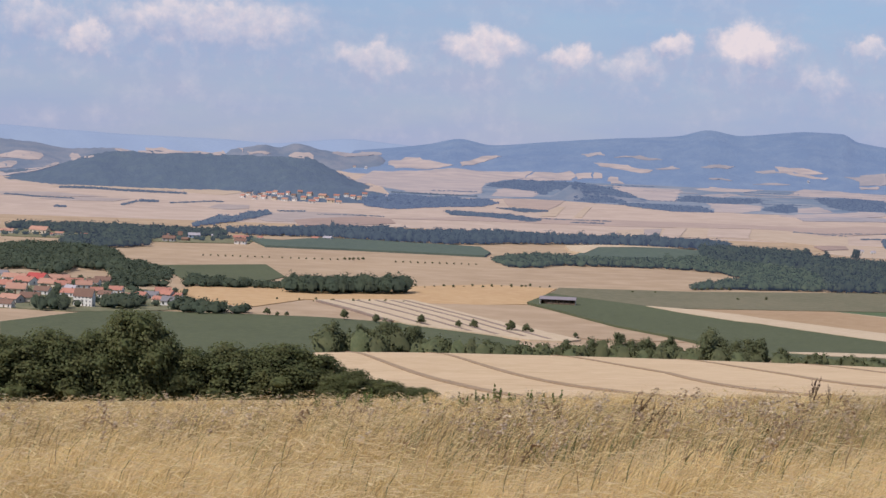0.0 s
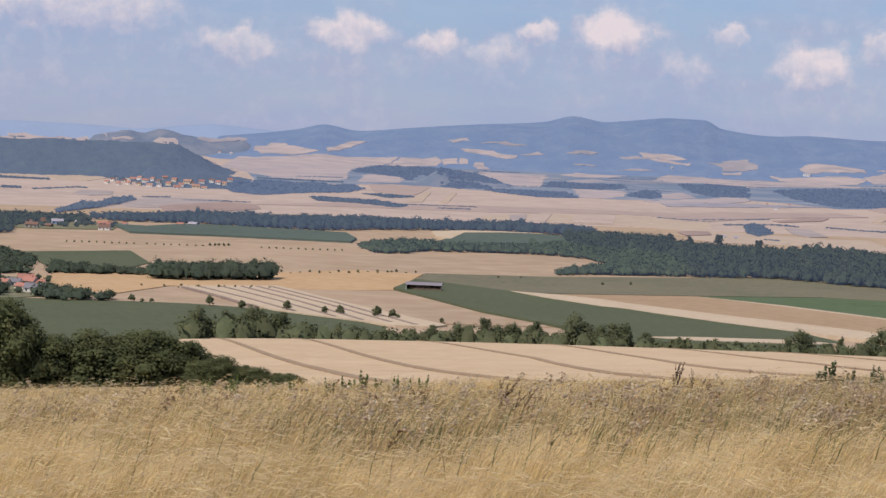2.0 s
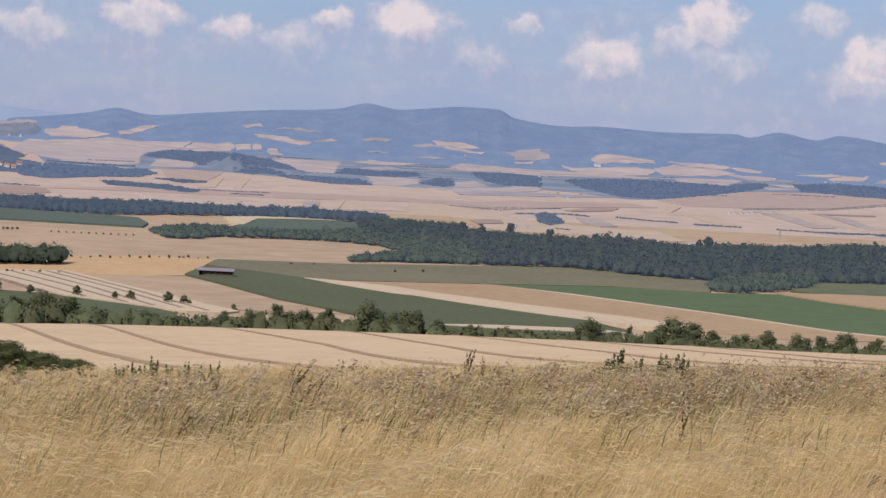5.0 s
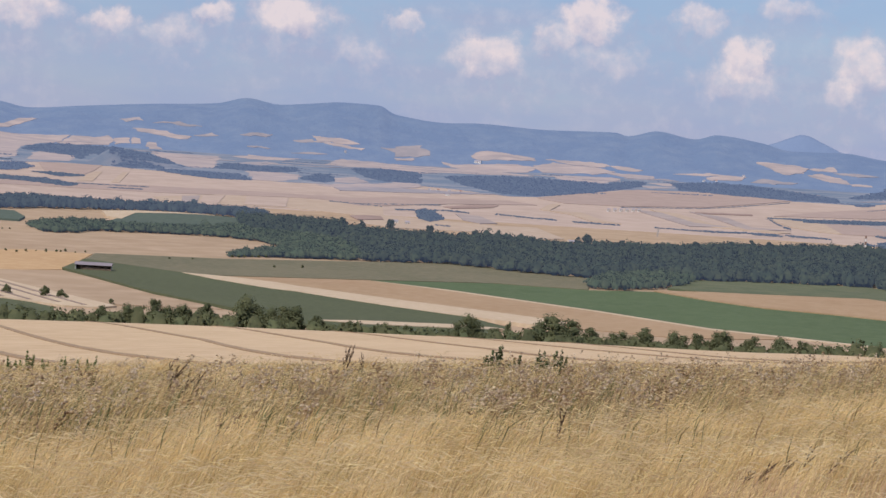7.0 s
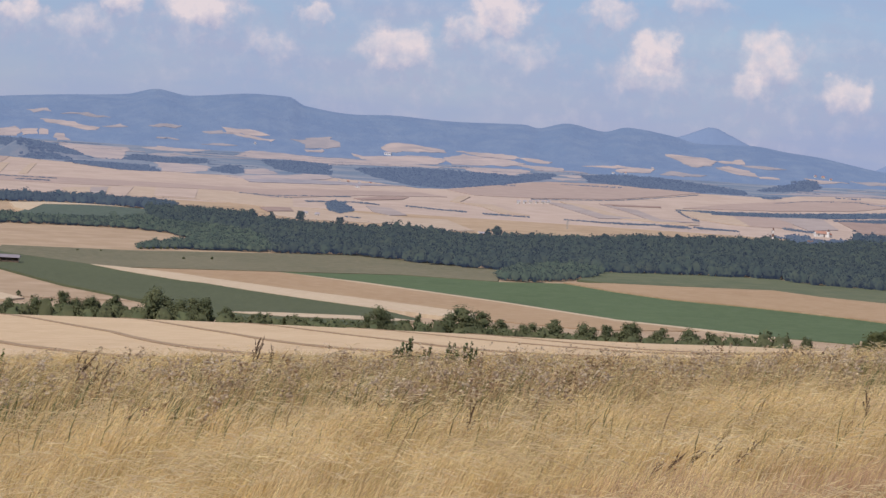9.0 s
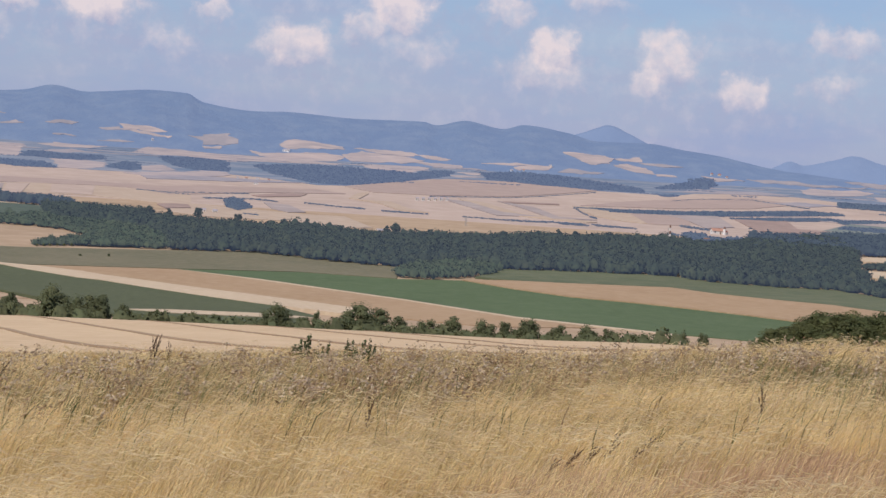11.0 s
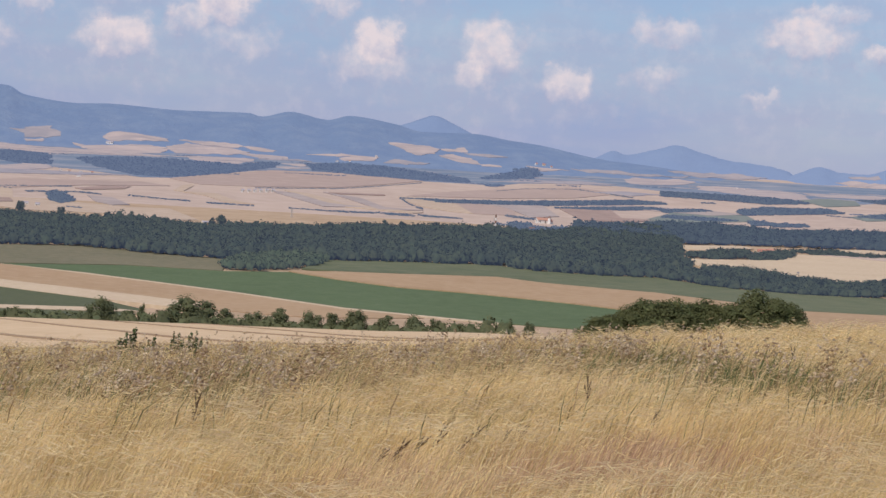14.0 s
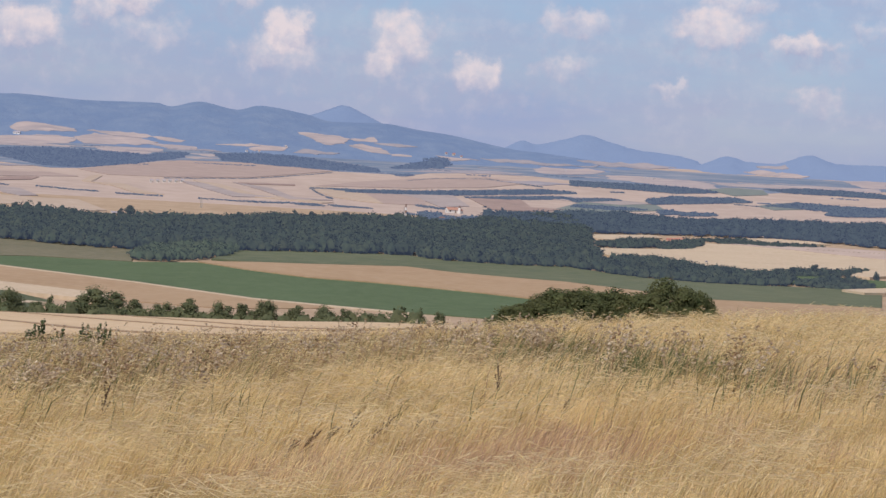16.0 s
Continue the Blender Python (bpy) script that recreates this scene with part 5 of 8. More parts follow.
# a foothill band in shadow, its darkness put in as blue crowns
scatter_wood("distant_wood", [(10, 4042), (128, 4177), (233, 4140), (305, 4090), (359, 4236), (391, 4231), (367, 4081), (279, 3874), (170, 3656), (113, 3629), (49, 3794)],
             10, 3.4, "wood_haze_blue", "haze-blue distant wood on the plain", 40, 10, surface_z, None)
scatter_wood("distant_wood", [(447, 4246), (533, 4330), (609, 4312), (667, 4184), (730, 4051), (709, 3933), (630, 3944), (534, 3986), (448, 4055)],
             10, 3.4, "wood_haze_blue", "haze-blue distant wood on the plain", 41, 10, surface_z, None)
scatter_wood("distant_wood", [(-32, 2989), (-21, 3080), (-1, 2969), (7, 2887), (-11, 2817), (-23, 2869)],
             6, 4.5, "wood_far", "haze-blue distant wood on the plain", 42, 10, None, None)
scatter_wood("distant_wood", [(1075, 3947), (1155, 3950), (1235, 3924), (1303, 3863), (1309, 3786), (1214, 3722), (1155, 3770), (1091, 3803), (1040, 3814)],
             8, 3, "wood_far", "haze-blue distant wood on the plain", 43, 10, None, None)
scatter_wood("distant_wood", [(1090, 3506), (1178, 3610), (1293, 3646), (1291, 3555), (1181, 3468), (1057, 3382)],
             8, 4, "wood_far", "haze-blue distant wood on the plain", 44, 10, None, None)
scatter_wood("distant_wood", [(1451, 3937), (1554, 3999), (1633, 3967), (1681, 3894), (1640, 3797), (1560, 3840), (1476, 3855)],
             8, 3, "wood_far", "haze-blue distant wood on the plain", 45, 10, None, None)
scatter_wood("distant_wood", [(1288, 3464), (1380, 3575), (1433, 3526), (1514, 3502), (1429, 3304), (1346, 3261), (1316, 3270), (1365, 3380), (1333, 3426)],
             8, 4.5, "wood_far", "haze-blue distant wood on the plain", 46, 10, None, None)
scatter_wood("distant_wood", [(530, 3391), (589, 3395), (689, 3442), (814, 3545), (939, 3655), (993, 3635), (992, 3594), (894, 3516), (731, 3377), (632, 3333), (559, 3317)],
             7, 2.4, "wood_far", "haze-blue distant wood on the plain", 47, 10, None, None)
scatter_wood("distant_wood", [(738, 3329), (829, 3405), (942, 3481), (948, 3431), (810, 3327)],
             6, 2.4, "wood_far", "haze-blue distant wood on the plain", 48, 10, None, None)
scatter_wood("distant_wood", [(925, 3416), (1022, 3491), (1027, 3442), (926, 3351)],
             6, 2.4, "wood_far", "haze-blue distant wood on the plain", 49, 10, None, None)
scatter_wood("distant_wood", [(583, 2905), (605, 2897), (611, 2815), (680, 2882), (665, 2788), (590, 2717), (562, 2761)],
             8, 4.5, "wood_far", "haze-blue distant wood on the plain", 50, 10, None, None)
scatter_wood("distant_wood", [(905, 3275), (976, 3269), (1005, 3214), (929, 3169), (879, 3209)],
             7, 2.6, "wood_far", "haze-blue distant wood on the plain", 51, 10, None, None)
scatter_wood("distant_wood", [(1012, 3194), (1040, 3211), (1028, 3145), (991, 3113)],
             6, 5, "wood_far", "haze-blue distant wood on the plain", 52, 10, None, None)
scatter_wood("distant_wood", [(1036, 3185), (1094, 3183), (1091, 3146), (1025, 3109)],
             6, 4.5, "wood_far", "haze-blue distant wood on the plain", 53, 10, None, None)
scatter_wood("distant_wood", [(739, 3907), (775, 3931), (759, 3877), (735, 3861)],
             7, 2.4, "wood_haze_blue", "haze-blue distant wood on the plain", 54, 10, surface_z, None)
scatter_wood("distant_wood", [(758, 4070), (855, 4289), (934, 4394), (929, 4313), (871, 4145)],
             11, 3.2, "wood_haze_blue", "haze-blue distant wood on the plain", 55, 10, surface_z, None)
scatter_wood("hedgerow", [(-1363, 3399), (-1309, 3424), (-1253, 3405), (-1151, 3419), (-1138, 3382), (-1239, 3367), (-1295, 3387), (-1348, 3362)],
             4.6, 2.6, "wood_far", "low dark hedgerow between harvested fields", 56, 8, None, 2.0)
scatter_wood("hedgerow", [(-1344, 3132), (-1325, 3135), (-1290, 3117), (-1226, 3115), (-1217, 3093), (-1281, 3094), (-1316, 3112), (-1334, 3109)],
             4.6, 1.8, "wood_far", "low dark hedgerow between harvested fields", 57, 8, None, 2.0)
scatter_wood("hedgerow", [(-1114, 3019), (-1124, 3085), (-1131, 3136), (-1121, 3108), (-1114, 3058), (-1104, 2993)],
             4.6, 2.8, "wood_far", "low dark hedgerow between harvested fields", 58, 8, None, 2.0)
scatter_wood("hedgerow", [(-1130, 3137), (-1104, 3149), (-1094, 3121), (-1120, 3109)],
             4.6, 4.2, "wood_far", "low dark hedgerow between harvested fields", 59, 8, None, 2.0)
scatter_wood("hedgerow", [(-1173, 2905), (-1154, 2908), (-1147, 2889), (-1164, 2885)],
             4.6, 3, "wood_far", "low dark hedgerow between harvested fields", 60, 8, None, 2.0)
scatter_wood("hedgerow", [(-476, 3149), (-428, 3162), (-425, 3139), (-473, 3127)],
             4.6, 1.8, "wood_far", "low dark hedgerow between harvested fields", 61, 8, None, 2.0)
scatter_wood("hedgerow", [(-161, 3162), (-80, 3114), (-80, 3098), (-160, 3146)],
             4.6, 1.5, "wood_far", "low dark hedgerow between harvested fields", 62, 8, None, 2.0)
scatter_wood("hedgerow", [(-889, 3752), (-816, 3744), (-732, 3748), (-727, 3722), (-811, 3718), (-883, 3726)],
             4.6, 2.4, "wood_far", "low dark hedgerow between harvested fields", 63, 8, None, 2.0)
scatter_wood("hedgerow", [(-593, 3198), (-494, 3210), (-428, 3222), (-426, 3205), (-491, 3193), (-590, 3182)],
             4.6, 1.5, "wood_far", "low dark hedgerow between harvested fields", 64, 8, None, 2.0)
scatter_wood("hedgerow", [(-1080, 3132), (-1044, 3237), (-1029, 3234), (-1022, 3213), (-1037, 3216), (-1073, 3112)],
             4.6, 1.8, "wood_far", "low dark hedgerow between harvested fields", 65, 8, None, 2.0)
scatter_wood("hedgerow", [(-898, 3080), (-861, 3102), (-855, 3079), (-891, 3058)],
             4.6, 1.8, "wood_far", "low dark hedgerow between harvested fields", 66, 8, None, 2.0)
scatter_wood("hedgerow", [(-828, 3044), (-799, 3058), (-735, 3073), (-732, 3060), (-795, 3045), (-825, 3031)],
             4.6, 1.3, "wood_far", "low dark hedgerow between harvested fields", 67, 8, None, 2.0)
scatter_wood("hedgerow", [(78, 3098), (129, 3057), (163, 3041), (162, 3022), (128, 3039), (78, 3080)],
             4.6, 1.6, "wood_far", "low dark hedgerow between harvested fields", 68, 8, None, 2.0)
scatter_wood("hedgerow", [(182, 3021), (251, 3012), (250, 2994), (181, 3003)],
             4.6, 1.6, "wood_far", "low dark hedgerow between harvested fields", 69, 8, None, 2.0)
scatter_wood("hedgerow", [(297, 3005), (371, 2978), (411, 2989), (409, 2971), (369, 2960), (295, 2987)],
             4.6, 1.6, "wood_far", "low dark hedgerow between harvested fields", 70, 8, None, 2.0)
scatter_wood("hedgerow", [(357, 2989), (467, 3002), (464, 2984), (355, 2971)],
             4.6, 1.8, "wood_far", "low dark hedgerow between harvested fields", 71, 8, None, 2.0)
scatter_wood("hedgerow", [(474, 2997), (530, 2965), (527, 2947), (471, 2979)],
             4.6, 1.8, "wood_far", "low dark hedgerow between harvested fields", 72, 8, None, 2.0)
scatter_wood("hedgerow", [(509, 3397), (696, 3422), (691, 3393), (505, 3369)],
             4.6, 2.2, "wood_far", "low dark hedgerow between harvested fields", 73, 8, None, 2.0)
scatter_wood("hedgerow", [(-61, 3061), (10, 3109), (42, 3089), (42, 3070), (10, 3091), (-60, 3043)],
             4.6, 1.7, "wood_far", "low dark hedgerow between harvested fields", 74, 8, None, 2.0)
scatter_wood("hedgerow", [(-111, 3145), (2, 3239), (2, 3221), (-111, 3129)],
             4.6, 1.4, "wood_far", "low dark hedgerow between harvested fields", 75, 8, None, 2.0)
scatter_wood("hedgerow", [(-4, 2758), (14, 2752), (14, 2735), (-4, 2741)],
             4.6, 2.2, "wood_far", "low dark hedgerow between harvested fields", 76, 8, None, 2.0)
scatter_wood("hedgerow", [(287, 3468), (434, 3579), (620, 3884), (618, 3871), (433, 3565), (286, 3455)],
             4.6, 1.0, "wood_far", "low dark hedgerow between harvested fields", 77, 8, None, 2.0)
scatter_wood("hedgerow", [(508, 3399), (503, 3288), (501, 3184), (506, 3151), (502, 3126), (497, 3158), (499, 3261), (504, 3372)],
             4.6, 1.6, "wood_far", "low dark hedgerow between harvested fields", 78, 8, None, 2.0)
scatter_wood("hedgerow", [(425, 2983), (465, 2966), (462, 2946), (422, 2962)],
             4.6, 1.8, "wood_far", "low dark hedgerow between harvested fields", 79, 8, None, 2.0)
scatter_wood("hedgerow", [(478, 2975), (516, 2967), (513, 2949), (475, 2956)],
             4.6, 1.6, "wood_far", "low dark hedgerow between harvested fields", 80, 8, None, 2.0)
scatter_wood("hedgerow", [(729, 3748), (801, 3855), (907, 3909), (903, 3893), (798, 3838), (726, 3731)],
             4.6, 1.3, "wood_far", "low dark hedgerow between harvested fields", 81, 8, None, 2.0)
scatter_wood("hedgerow", [(908, 3911), (974, 3755), (969, 3734), (903, 3891)],
             4.6, 1.6, "wood_far", "low dark hedgerow between harvested fields", 82, 8, None, 2.0)
scatter_wood("hedgerow", [(614, 3084), (648, 3025), (663, 3013), (657, 2988), (642, 3000), (609, 3057)],
             4.6, 2.4, "wood_far", "low dark hedgerow between harvested fields", 83, 8, None, 2.0)
scatter_wood("hedgerow", [(565, 2890), (583, 2827), (579, 2807), (561, 2870)],
             4.6, 2.6, "wood_far", "low dark hedgerow between harvested fields", 84, 8, None, 2.0)
scatter_wood("hedgerow", [(1082, 3699), (1109, 3701), (1101, 3675), (1075, 3673)],
             4.6, 1.8, "wood_far", "low dark hedgerow between harvested fields", 85, 8, None, 2.0)
scatter_wood("hedgerow", [(1240, 3497), (1286, 3458), (1279, 3439), (1234, 3478)],
             4.6, 1.4, "wood_far", "low dark hedgerow between harvested fields", 86, 8, None, 2.0)
field("garden_ground", "garden", "shady garden ground of the village",
      [(-702, 1632), (-688, 1666), (-628, 1661), (-567, 1572), (-520, 1552), (-465, 1409), (-491, 1363), (-526, 1333), (-574, 1335)])
field("garden_ground", "garden", "shady garden ground of the farther village",
      [(-1031, 2392), (-957, 2418), (-865, 2432), (-823, 2450), (-743, 2480), (-710, 2330), (-774, 2285), (-869, 2262), (-964, 2239)])
scatter_wood("garden_trees", [(-697, 1619), (-620, 1641), (-567, 1572), (-516, 1541), (-469, 1418), (-496, 1377), (-516, 1366), (-578, 1344)],
             20, 5.5, "leaf_mid", "garden trees among the village houses", 21, 40, None, 3.6)
scatter_wood("garden_trees", [(-1016, 2358), (-948, 2395), (-857, 2408), (-815, 2427), (-732, 2445), (-717, 2352), (-781, 2307), (-869, 2262), (-969, 2249)],
             24, 6, "leaf_far", "garden trees among the farther houses", 22, 30, None, 4.5)
scatter_wood("garden_trees", [(-1077, 3461), (-1015, 3447), (-931, 3417), (-875, 3418), (-804, 3435), (-843, 3557), (-936, 3581), (-1039, 3594), (-1100, 3566)],
             26, 5, "wood_far", "trees among the houses below the hill", 23, 14, None, 6)
scatter_wood("copse", [(-469, 1639), (-451, 1665), (-418, 1679), (-383, 1695), (-378, 1666), (-437, 1613), (-461, 1614)],
             7, 14, "leaf_mid", "dense copse of round trees", 24, 110, None, 6.5)
scatter_wood("tree_belt", [(-568, 1693), (-517, 1670), (-482, 1686), (-474, 1651), (-545, 1626)],
             8, 7, "leaf_mid", "belt of trees behind the stubble", 25, 80, None)
scatter_wood("village_trees", [(-476, 1399), (-469, 1425), (-430, 1408), (-425, 1387), (-460, 1364)],
             9, 8, "leaf_mid", "trees at the village edge", 26, 80, None)
scatter_wood("village_trees", [(-555, 1346), (-538, 1360), (-529, 1337), (-545, 1323)],
             7, 10, "leaf_mid", "large round tree group in the village", 27, 110, None)
scatter_wood("village_trees", [(-529, 1405), (-515, 1430), (-495, 1384), (-513, 1369)],
             8, 9, "leaf_mid", "garden trees in the village", 28, 80, None)


# ---- single trees and hedges ----
hedge_kinds = [make_tree("hedge_tree", 100 + k, h, w, lo, 2600, 0.2, "leaf_hedge", lab, "tree", "hedge below the wheat", 4, 12)
               for k, (h, w, lo, lab) in enumerate(((8, 8.5, 0.06, "round dark green hedge tree"), (8, 7, 0.1, "tall dark green hedge tree"), (8, 10.5, 0.02, "broad dense green hedge bush"), (8, 7.5, 0.05, "loose green hedge tree")))]
scatter_wood("hedge", [(-108, 500), (-82, 505), (-56, 509), (-29, 511), (-3, 512), (24, 511), (50, 510), (77, 506), (103, 502), (105, 511), (78, 516), (51, 519), (24, 521), (-3, 522), (-30, 521), (-57, 519), (-84, 515), (-110, 510)], 3.4, 5.0, "leaf_hedge", "continuous low green hedge below the wheat field", 77, 70)
scatter_wood("hedge", [(-135, 498), (-132, 499), (-128, 500), (-124, 501), (-120, 502), (-117, 503), (-113, 503), (-109, 504), (-106, 505), (-108, 519), (-112, 518), (-116, 517), (-120, 516), (-124, 515), (-128, 514), (-131, 513), (-135, 512), (-139, 511)], 4.5, 8.0, "leaf_hedge", "dense tall green hedge below the wheat field", 78, 110)
for k, (x, y, h, wide) in enumerate((
        (-132, 503, 9.6, 0.84), (-125, 505, 8.8, 0.76), (-119, 506, 9.6, 0.97), (-113, 508, 8.7, 0.92),
        (-106, 509, 5.1, 1.04), (-100, 510, 4.4, 1.21), (-95, 511, 5.7, 1.05), (-90, 512, 4.7, 1.13),
        (-83, 513, 5.5, 0.97), (-78, 514, 6.3, 0.96), (-71, 515, 6.6, 0.91), (-65, 516, 8.4, 0.79),
        (-59, 517, 7.5, 0.89), (-54, 517, 7.7, 0.78), (-44, 518, 9.5, 0.99), (-34, 519, 7.9, 1.35),
        (-27, 519, 6.3, 0.86), (-20, 520, 5.4, 0.99), (-12, 520, 4.9, 1.36), (-6, 520, 4.9, 1.09),
        (-61, 516, 6.8, 0.98), (-53, 517, 7.9, 0.68), (-39, 519, 7.4, 0.90), (-33, 519, 8.2, 0.98),
        (-25, 519, 4.7, 1.00), (-21, 520, 4.3, 1.08), (-14, 520, 3.8, 1.40), (-9, 520, 4.7, 1.14),
        (-3, 520, 4.1, 1.14), (3, 520, 4.4, 1.21), (9, 520, 7.9, 1.01), (15, 520, 5.4, 1.10),
        (18, 520, 7.0, 0.38), (25, 519, 6.3, 1.06), (30, 519, 8.9, 1.35), (38, 519, 6.8, 0.98),
        (44, 518, 6.3, 1.06), (50, 518, 7.3, 1.10), (58, 517, 6.6, 1.01), (63, 516, 6.7, 1.00),
        (68, 515, 7.8, 1.02), (75, 515, 6.7, 0.99), (82, 514, 6.5, 1.04), (87, 513, 6.1, 0.88),
        (93, 512, 5.3, 1.26), (98, 511, 4.7, 0.85), (112, 549, 8.9, 0.42), (117, 548, 8.9, 0.65))):
    place(hedge_kinds[k * 7 % 4], x, y, k * 77, h / 8, tall=1.0, wide=wide)
near_kinds = [make_tree("tree", 200 + k, 7.0, 7.2, 0.05, 14000, 0.105, "leaf_near", lab, "tree", "trees below the meadow", 6, 34)
              for k, lab in enumerate(("dark green leafy tree below the meadow", "dense dark green broadleaf tree", "green bushy tree with an uneven crown"))]
for k, (x, y, h, wide) in enumerate((
        (-40.7, 112.9, 5.8, 1.05), (-42.6, 112.2, 4.7, 1.1), (-45.7, 111.0, 4.6, 1.62), (-48.4, 109.8, 4.7, 1.41),
        (-38.0, 113.8, 3.78, 1.43), (-35.4, 114.7, 3.80, 1.65), (-33.0, 115.4, 3.87, 1.62), (-31.3, 115.9, 3.37, 1.61),
        (-23.3, 92.1, 1.67, 2.17), (-21.9, 92.5, 1.28, 2.57), (-20.4, 92.8, 0.97, 2.72), (-44.0, 111.6, 4.3, 1.41),
        (-39.5, 113.3, 4.3, 1.2), (27.0, 106.6, 2.20, 1.67), (28.0, 106.4, 2.57, 1.43), (29.0, 106.1, 3.01, 1.41),
        (30.1, 105.8, 3.14, 1.35), (31.2, 105.5, 3.08, 1.28), (32.3, 105.2, 3.03, 1.31), (33.2, 104.9, 3.15, 1.17),
        (34.1, 104.6, 3.65, 1.16), (35.1, 104.3, 3.34, 1.02), (26.4, 106.8, 1.85, 1.53), (35.6, 104.1, 2.91, 0.78))):
    place(near_kinds[k % 3], x, y, k * 67, h / 7.0, wide=wide)
field_kinds = [make_tree("field_tree", 300 + k, 6.0, 6.2, 0.18, 1100, 0.24, "leaf_hedge", "small round tree standing in the fields", "tree", "single trees in the fields", 4, 7) for k in range(2)]
for k, (x, y, h) in enumerate((
        (-356, 1386, 7.4), (-331, 1372, 6.5), (-303, 1378, 7.3), (-277, 1371, 5.4), (-266, 1368, 6.8),
        (-241, 1362, 7.8), (-231, 1359, 6.4), (-227, 1357, 3.5), (-409, 1389, 5.6), (-402, 1389, 3.3),
        (-397, 1393, 3.4), (-196, 1335, 4.2), (-545, 2116, 3.4), (-541, 2120, 3.4), (-538, 2123, 3.4),
        (-534, 2127, 3.4), (-530, 2131, 3.4), (-678, 2072, 2.2), (-671, 2074, 2.2), (-664, 2076, 2.2),
        (-657, 2078, 2.2), (-650, 2080, 2.2), (-643, 2082, 2.2), (-636, 2084, 2.2), (-629, 2086, 2.2),
        (-622, 2087, 2.2), (-615, 2089, 2.2), (-603, 2093, 2.2), (-595, 2095, 2.2), (-587, 2097, 2.2),
        (-580, 2099, 2.2), (-572, 2101, 2.2), (-565, 2103, 2.2), (-557, 2105, 2.2), (-550, 2107, 2.2),
        (-494, 2121, 2.2), (-487, 2123, 2.2), (-480, 2125, 2.2), (-473, 2127, 2.2), (-466, 2129, 2.2),
        (-459, 2131, 2.2), (-452, 2132, 2.2), (-445, 2134, 2.2), (-438, 2136, 2.2), (-431, 2138, 2.2),
        (-424, 2140, 2.2), (-417, 2142, 2.2), (-419, 1547, 2.9), (-407, 1550, 2.5), (-393, 1555, 2.9),
        (-383, 1564, 2.5), (-372, 1566, 2.5), (-359, 1571, 2.1), (-446, 1538, 2.1), (-431, 1544, 2.1),
        (-356, 1815, 2.4), (-326, 1835, 2.9), (-314, 1837, 2.4), (-188, 1336, 1.7), (-395, 1770, 3.0),
        (-385, 1761, 1.6), (-380, 1775, 2.1), (-375, 1789, 2.6), (-365, 1780, 3.0), (-359, 1794, 1.6),
        (-354, 1808, 2.1), (-344, 1800, 2.6), (-339, 1814, 3.1), (-333, 1828, 1.7), (-323, 1819, 2.1),
        (-317, 1833, 2.6), (-312, 1848, 3.1), (-302, 1839, 1.7), (-296, 1853, 2.2), (-419, 1540, 1.2),
        (-413, 1545, 1.6), (-408, 1549, 2.1), (-402, 1554, 1.2), (-397, 1559, 1.7), (-391, 1564, 2.1),
        (-385, 1569, 1.2), (-380, 1574, 1.7), (-374, 1579, 2.1), (-368, 1584, 1.3), (-177, 1906, 3.0),
        (-172, 1912, 3.0), (-167, 1918, 3.0), (-161, 1924, 3.0), (-156, 1930, 3.0), (-150, 1936, 3.0),
        (-132, 1801, 2.8), (-110, 1817, 3.3), (-222, 1829, 2.4), (-204, 1840, 2.4), (47, 2069, 1.6),
        (971, 2468, 3.4), (977, 2466, 3.4), (983, 2465, 3.4), (989, 2463, 3.4), (995, 2462, 3.4),
        (1000, 2460, 3.4), (1006, 2459, 3.4), (1012, 2457, 3.4), (1018, 2456, 3.4), (1024, 2454, 3.4),
        (1029, 2452, 3.4), (1035, 2451, 3.4), (1041, 2449, 3.4), (1047, 2448, 3.4), (1053, 2446, 3.4),
        (1058, 2445, 3.4))):
    place(field_kinds[k % 2], x, y, k * 97, h / 6.0)
belt_kinds = [make_tree("wood_tree", 320 + k, 10.0, 8.5, 0.05, 1100, 0.42, "leaf_far", "tall dark tree standing out of the river wood", "tree", "tall trees of the river wood", 4, 8) for k in range(3)]
for k, (x, y, h) in enumerate((
        (166, 2432, 18.8), (155, 2421, 13.7), (146, 2401, 9.9), (288, 2451, 16.5), (365, 2546, 15.9),
        (384, 2544, 15.9), (431, 2587, 16.2), (488, 2607, 13.6), (-110, 2521, 15.6), (-56, 2586, 14.6),
        (-87, 2523, 13.0), (-9, 2492, 14.1), (42, 2455, 13.9), (67, 2436, 15.0), 
          (104, 2433, 8.8), (117, 2435, 7.5), (130, 2438, 7.5),
        (205, 2441, 12.6), (245, 2460, 11.4), (328, 2510, 11.7), (456, 2579, 12.1), (378, 2462, 15.4),
        (440, 2521, 14.5), (524, 2606, 13.7), (625, 2678, 14.1), (578, 1939, 12.5), (594, 1921, 13.4),
        (628, 1928, 14.6), (651, 1914, 12.5), (673, 1900, 12.4), (701, 1902, 10.4), (750, 1943, 11.8),
        (793, 1995, 13.2), (816, 1966, 10.9), (846, 1969, 9.9))):
    place(belt_kinds[k % 3], x, y, k * 71, h / 10.0)
for kind in belt_kinds + hedge_kinds + near_kinds + field_kinds:
    for o in (*kind.children_recursive, kind):
        bpy.data.objects.remove(o)


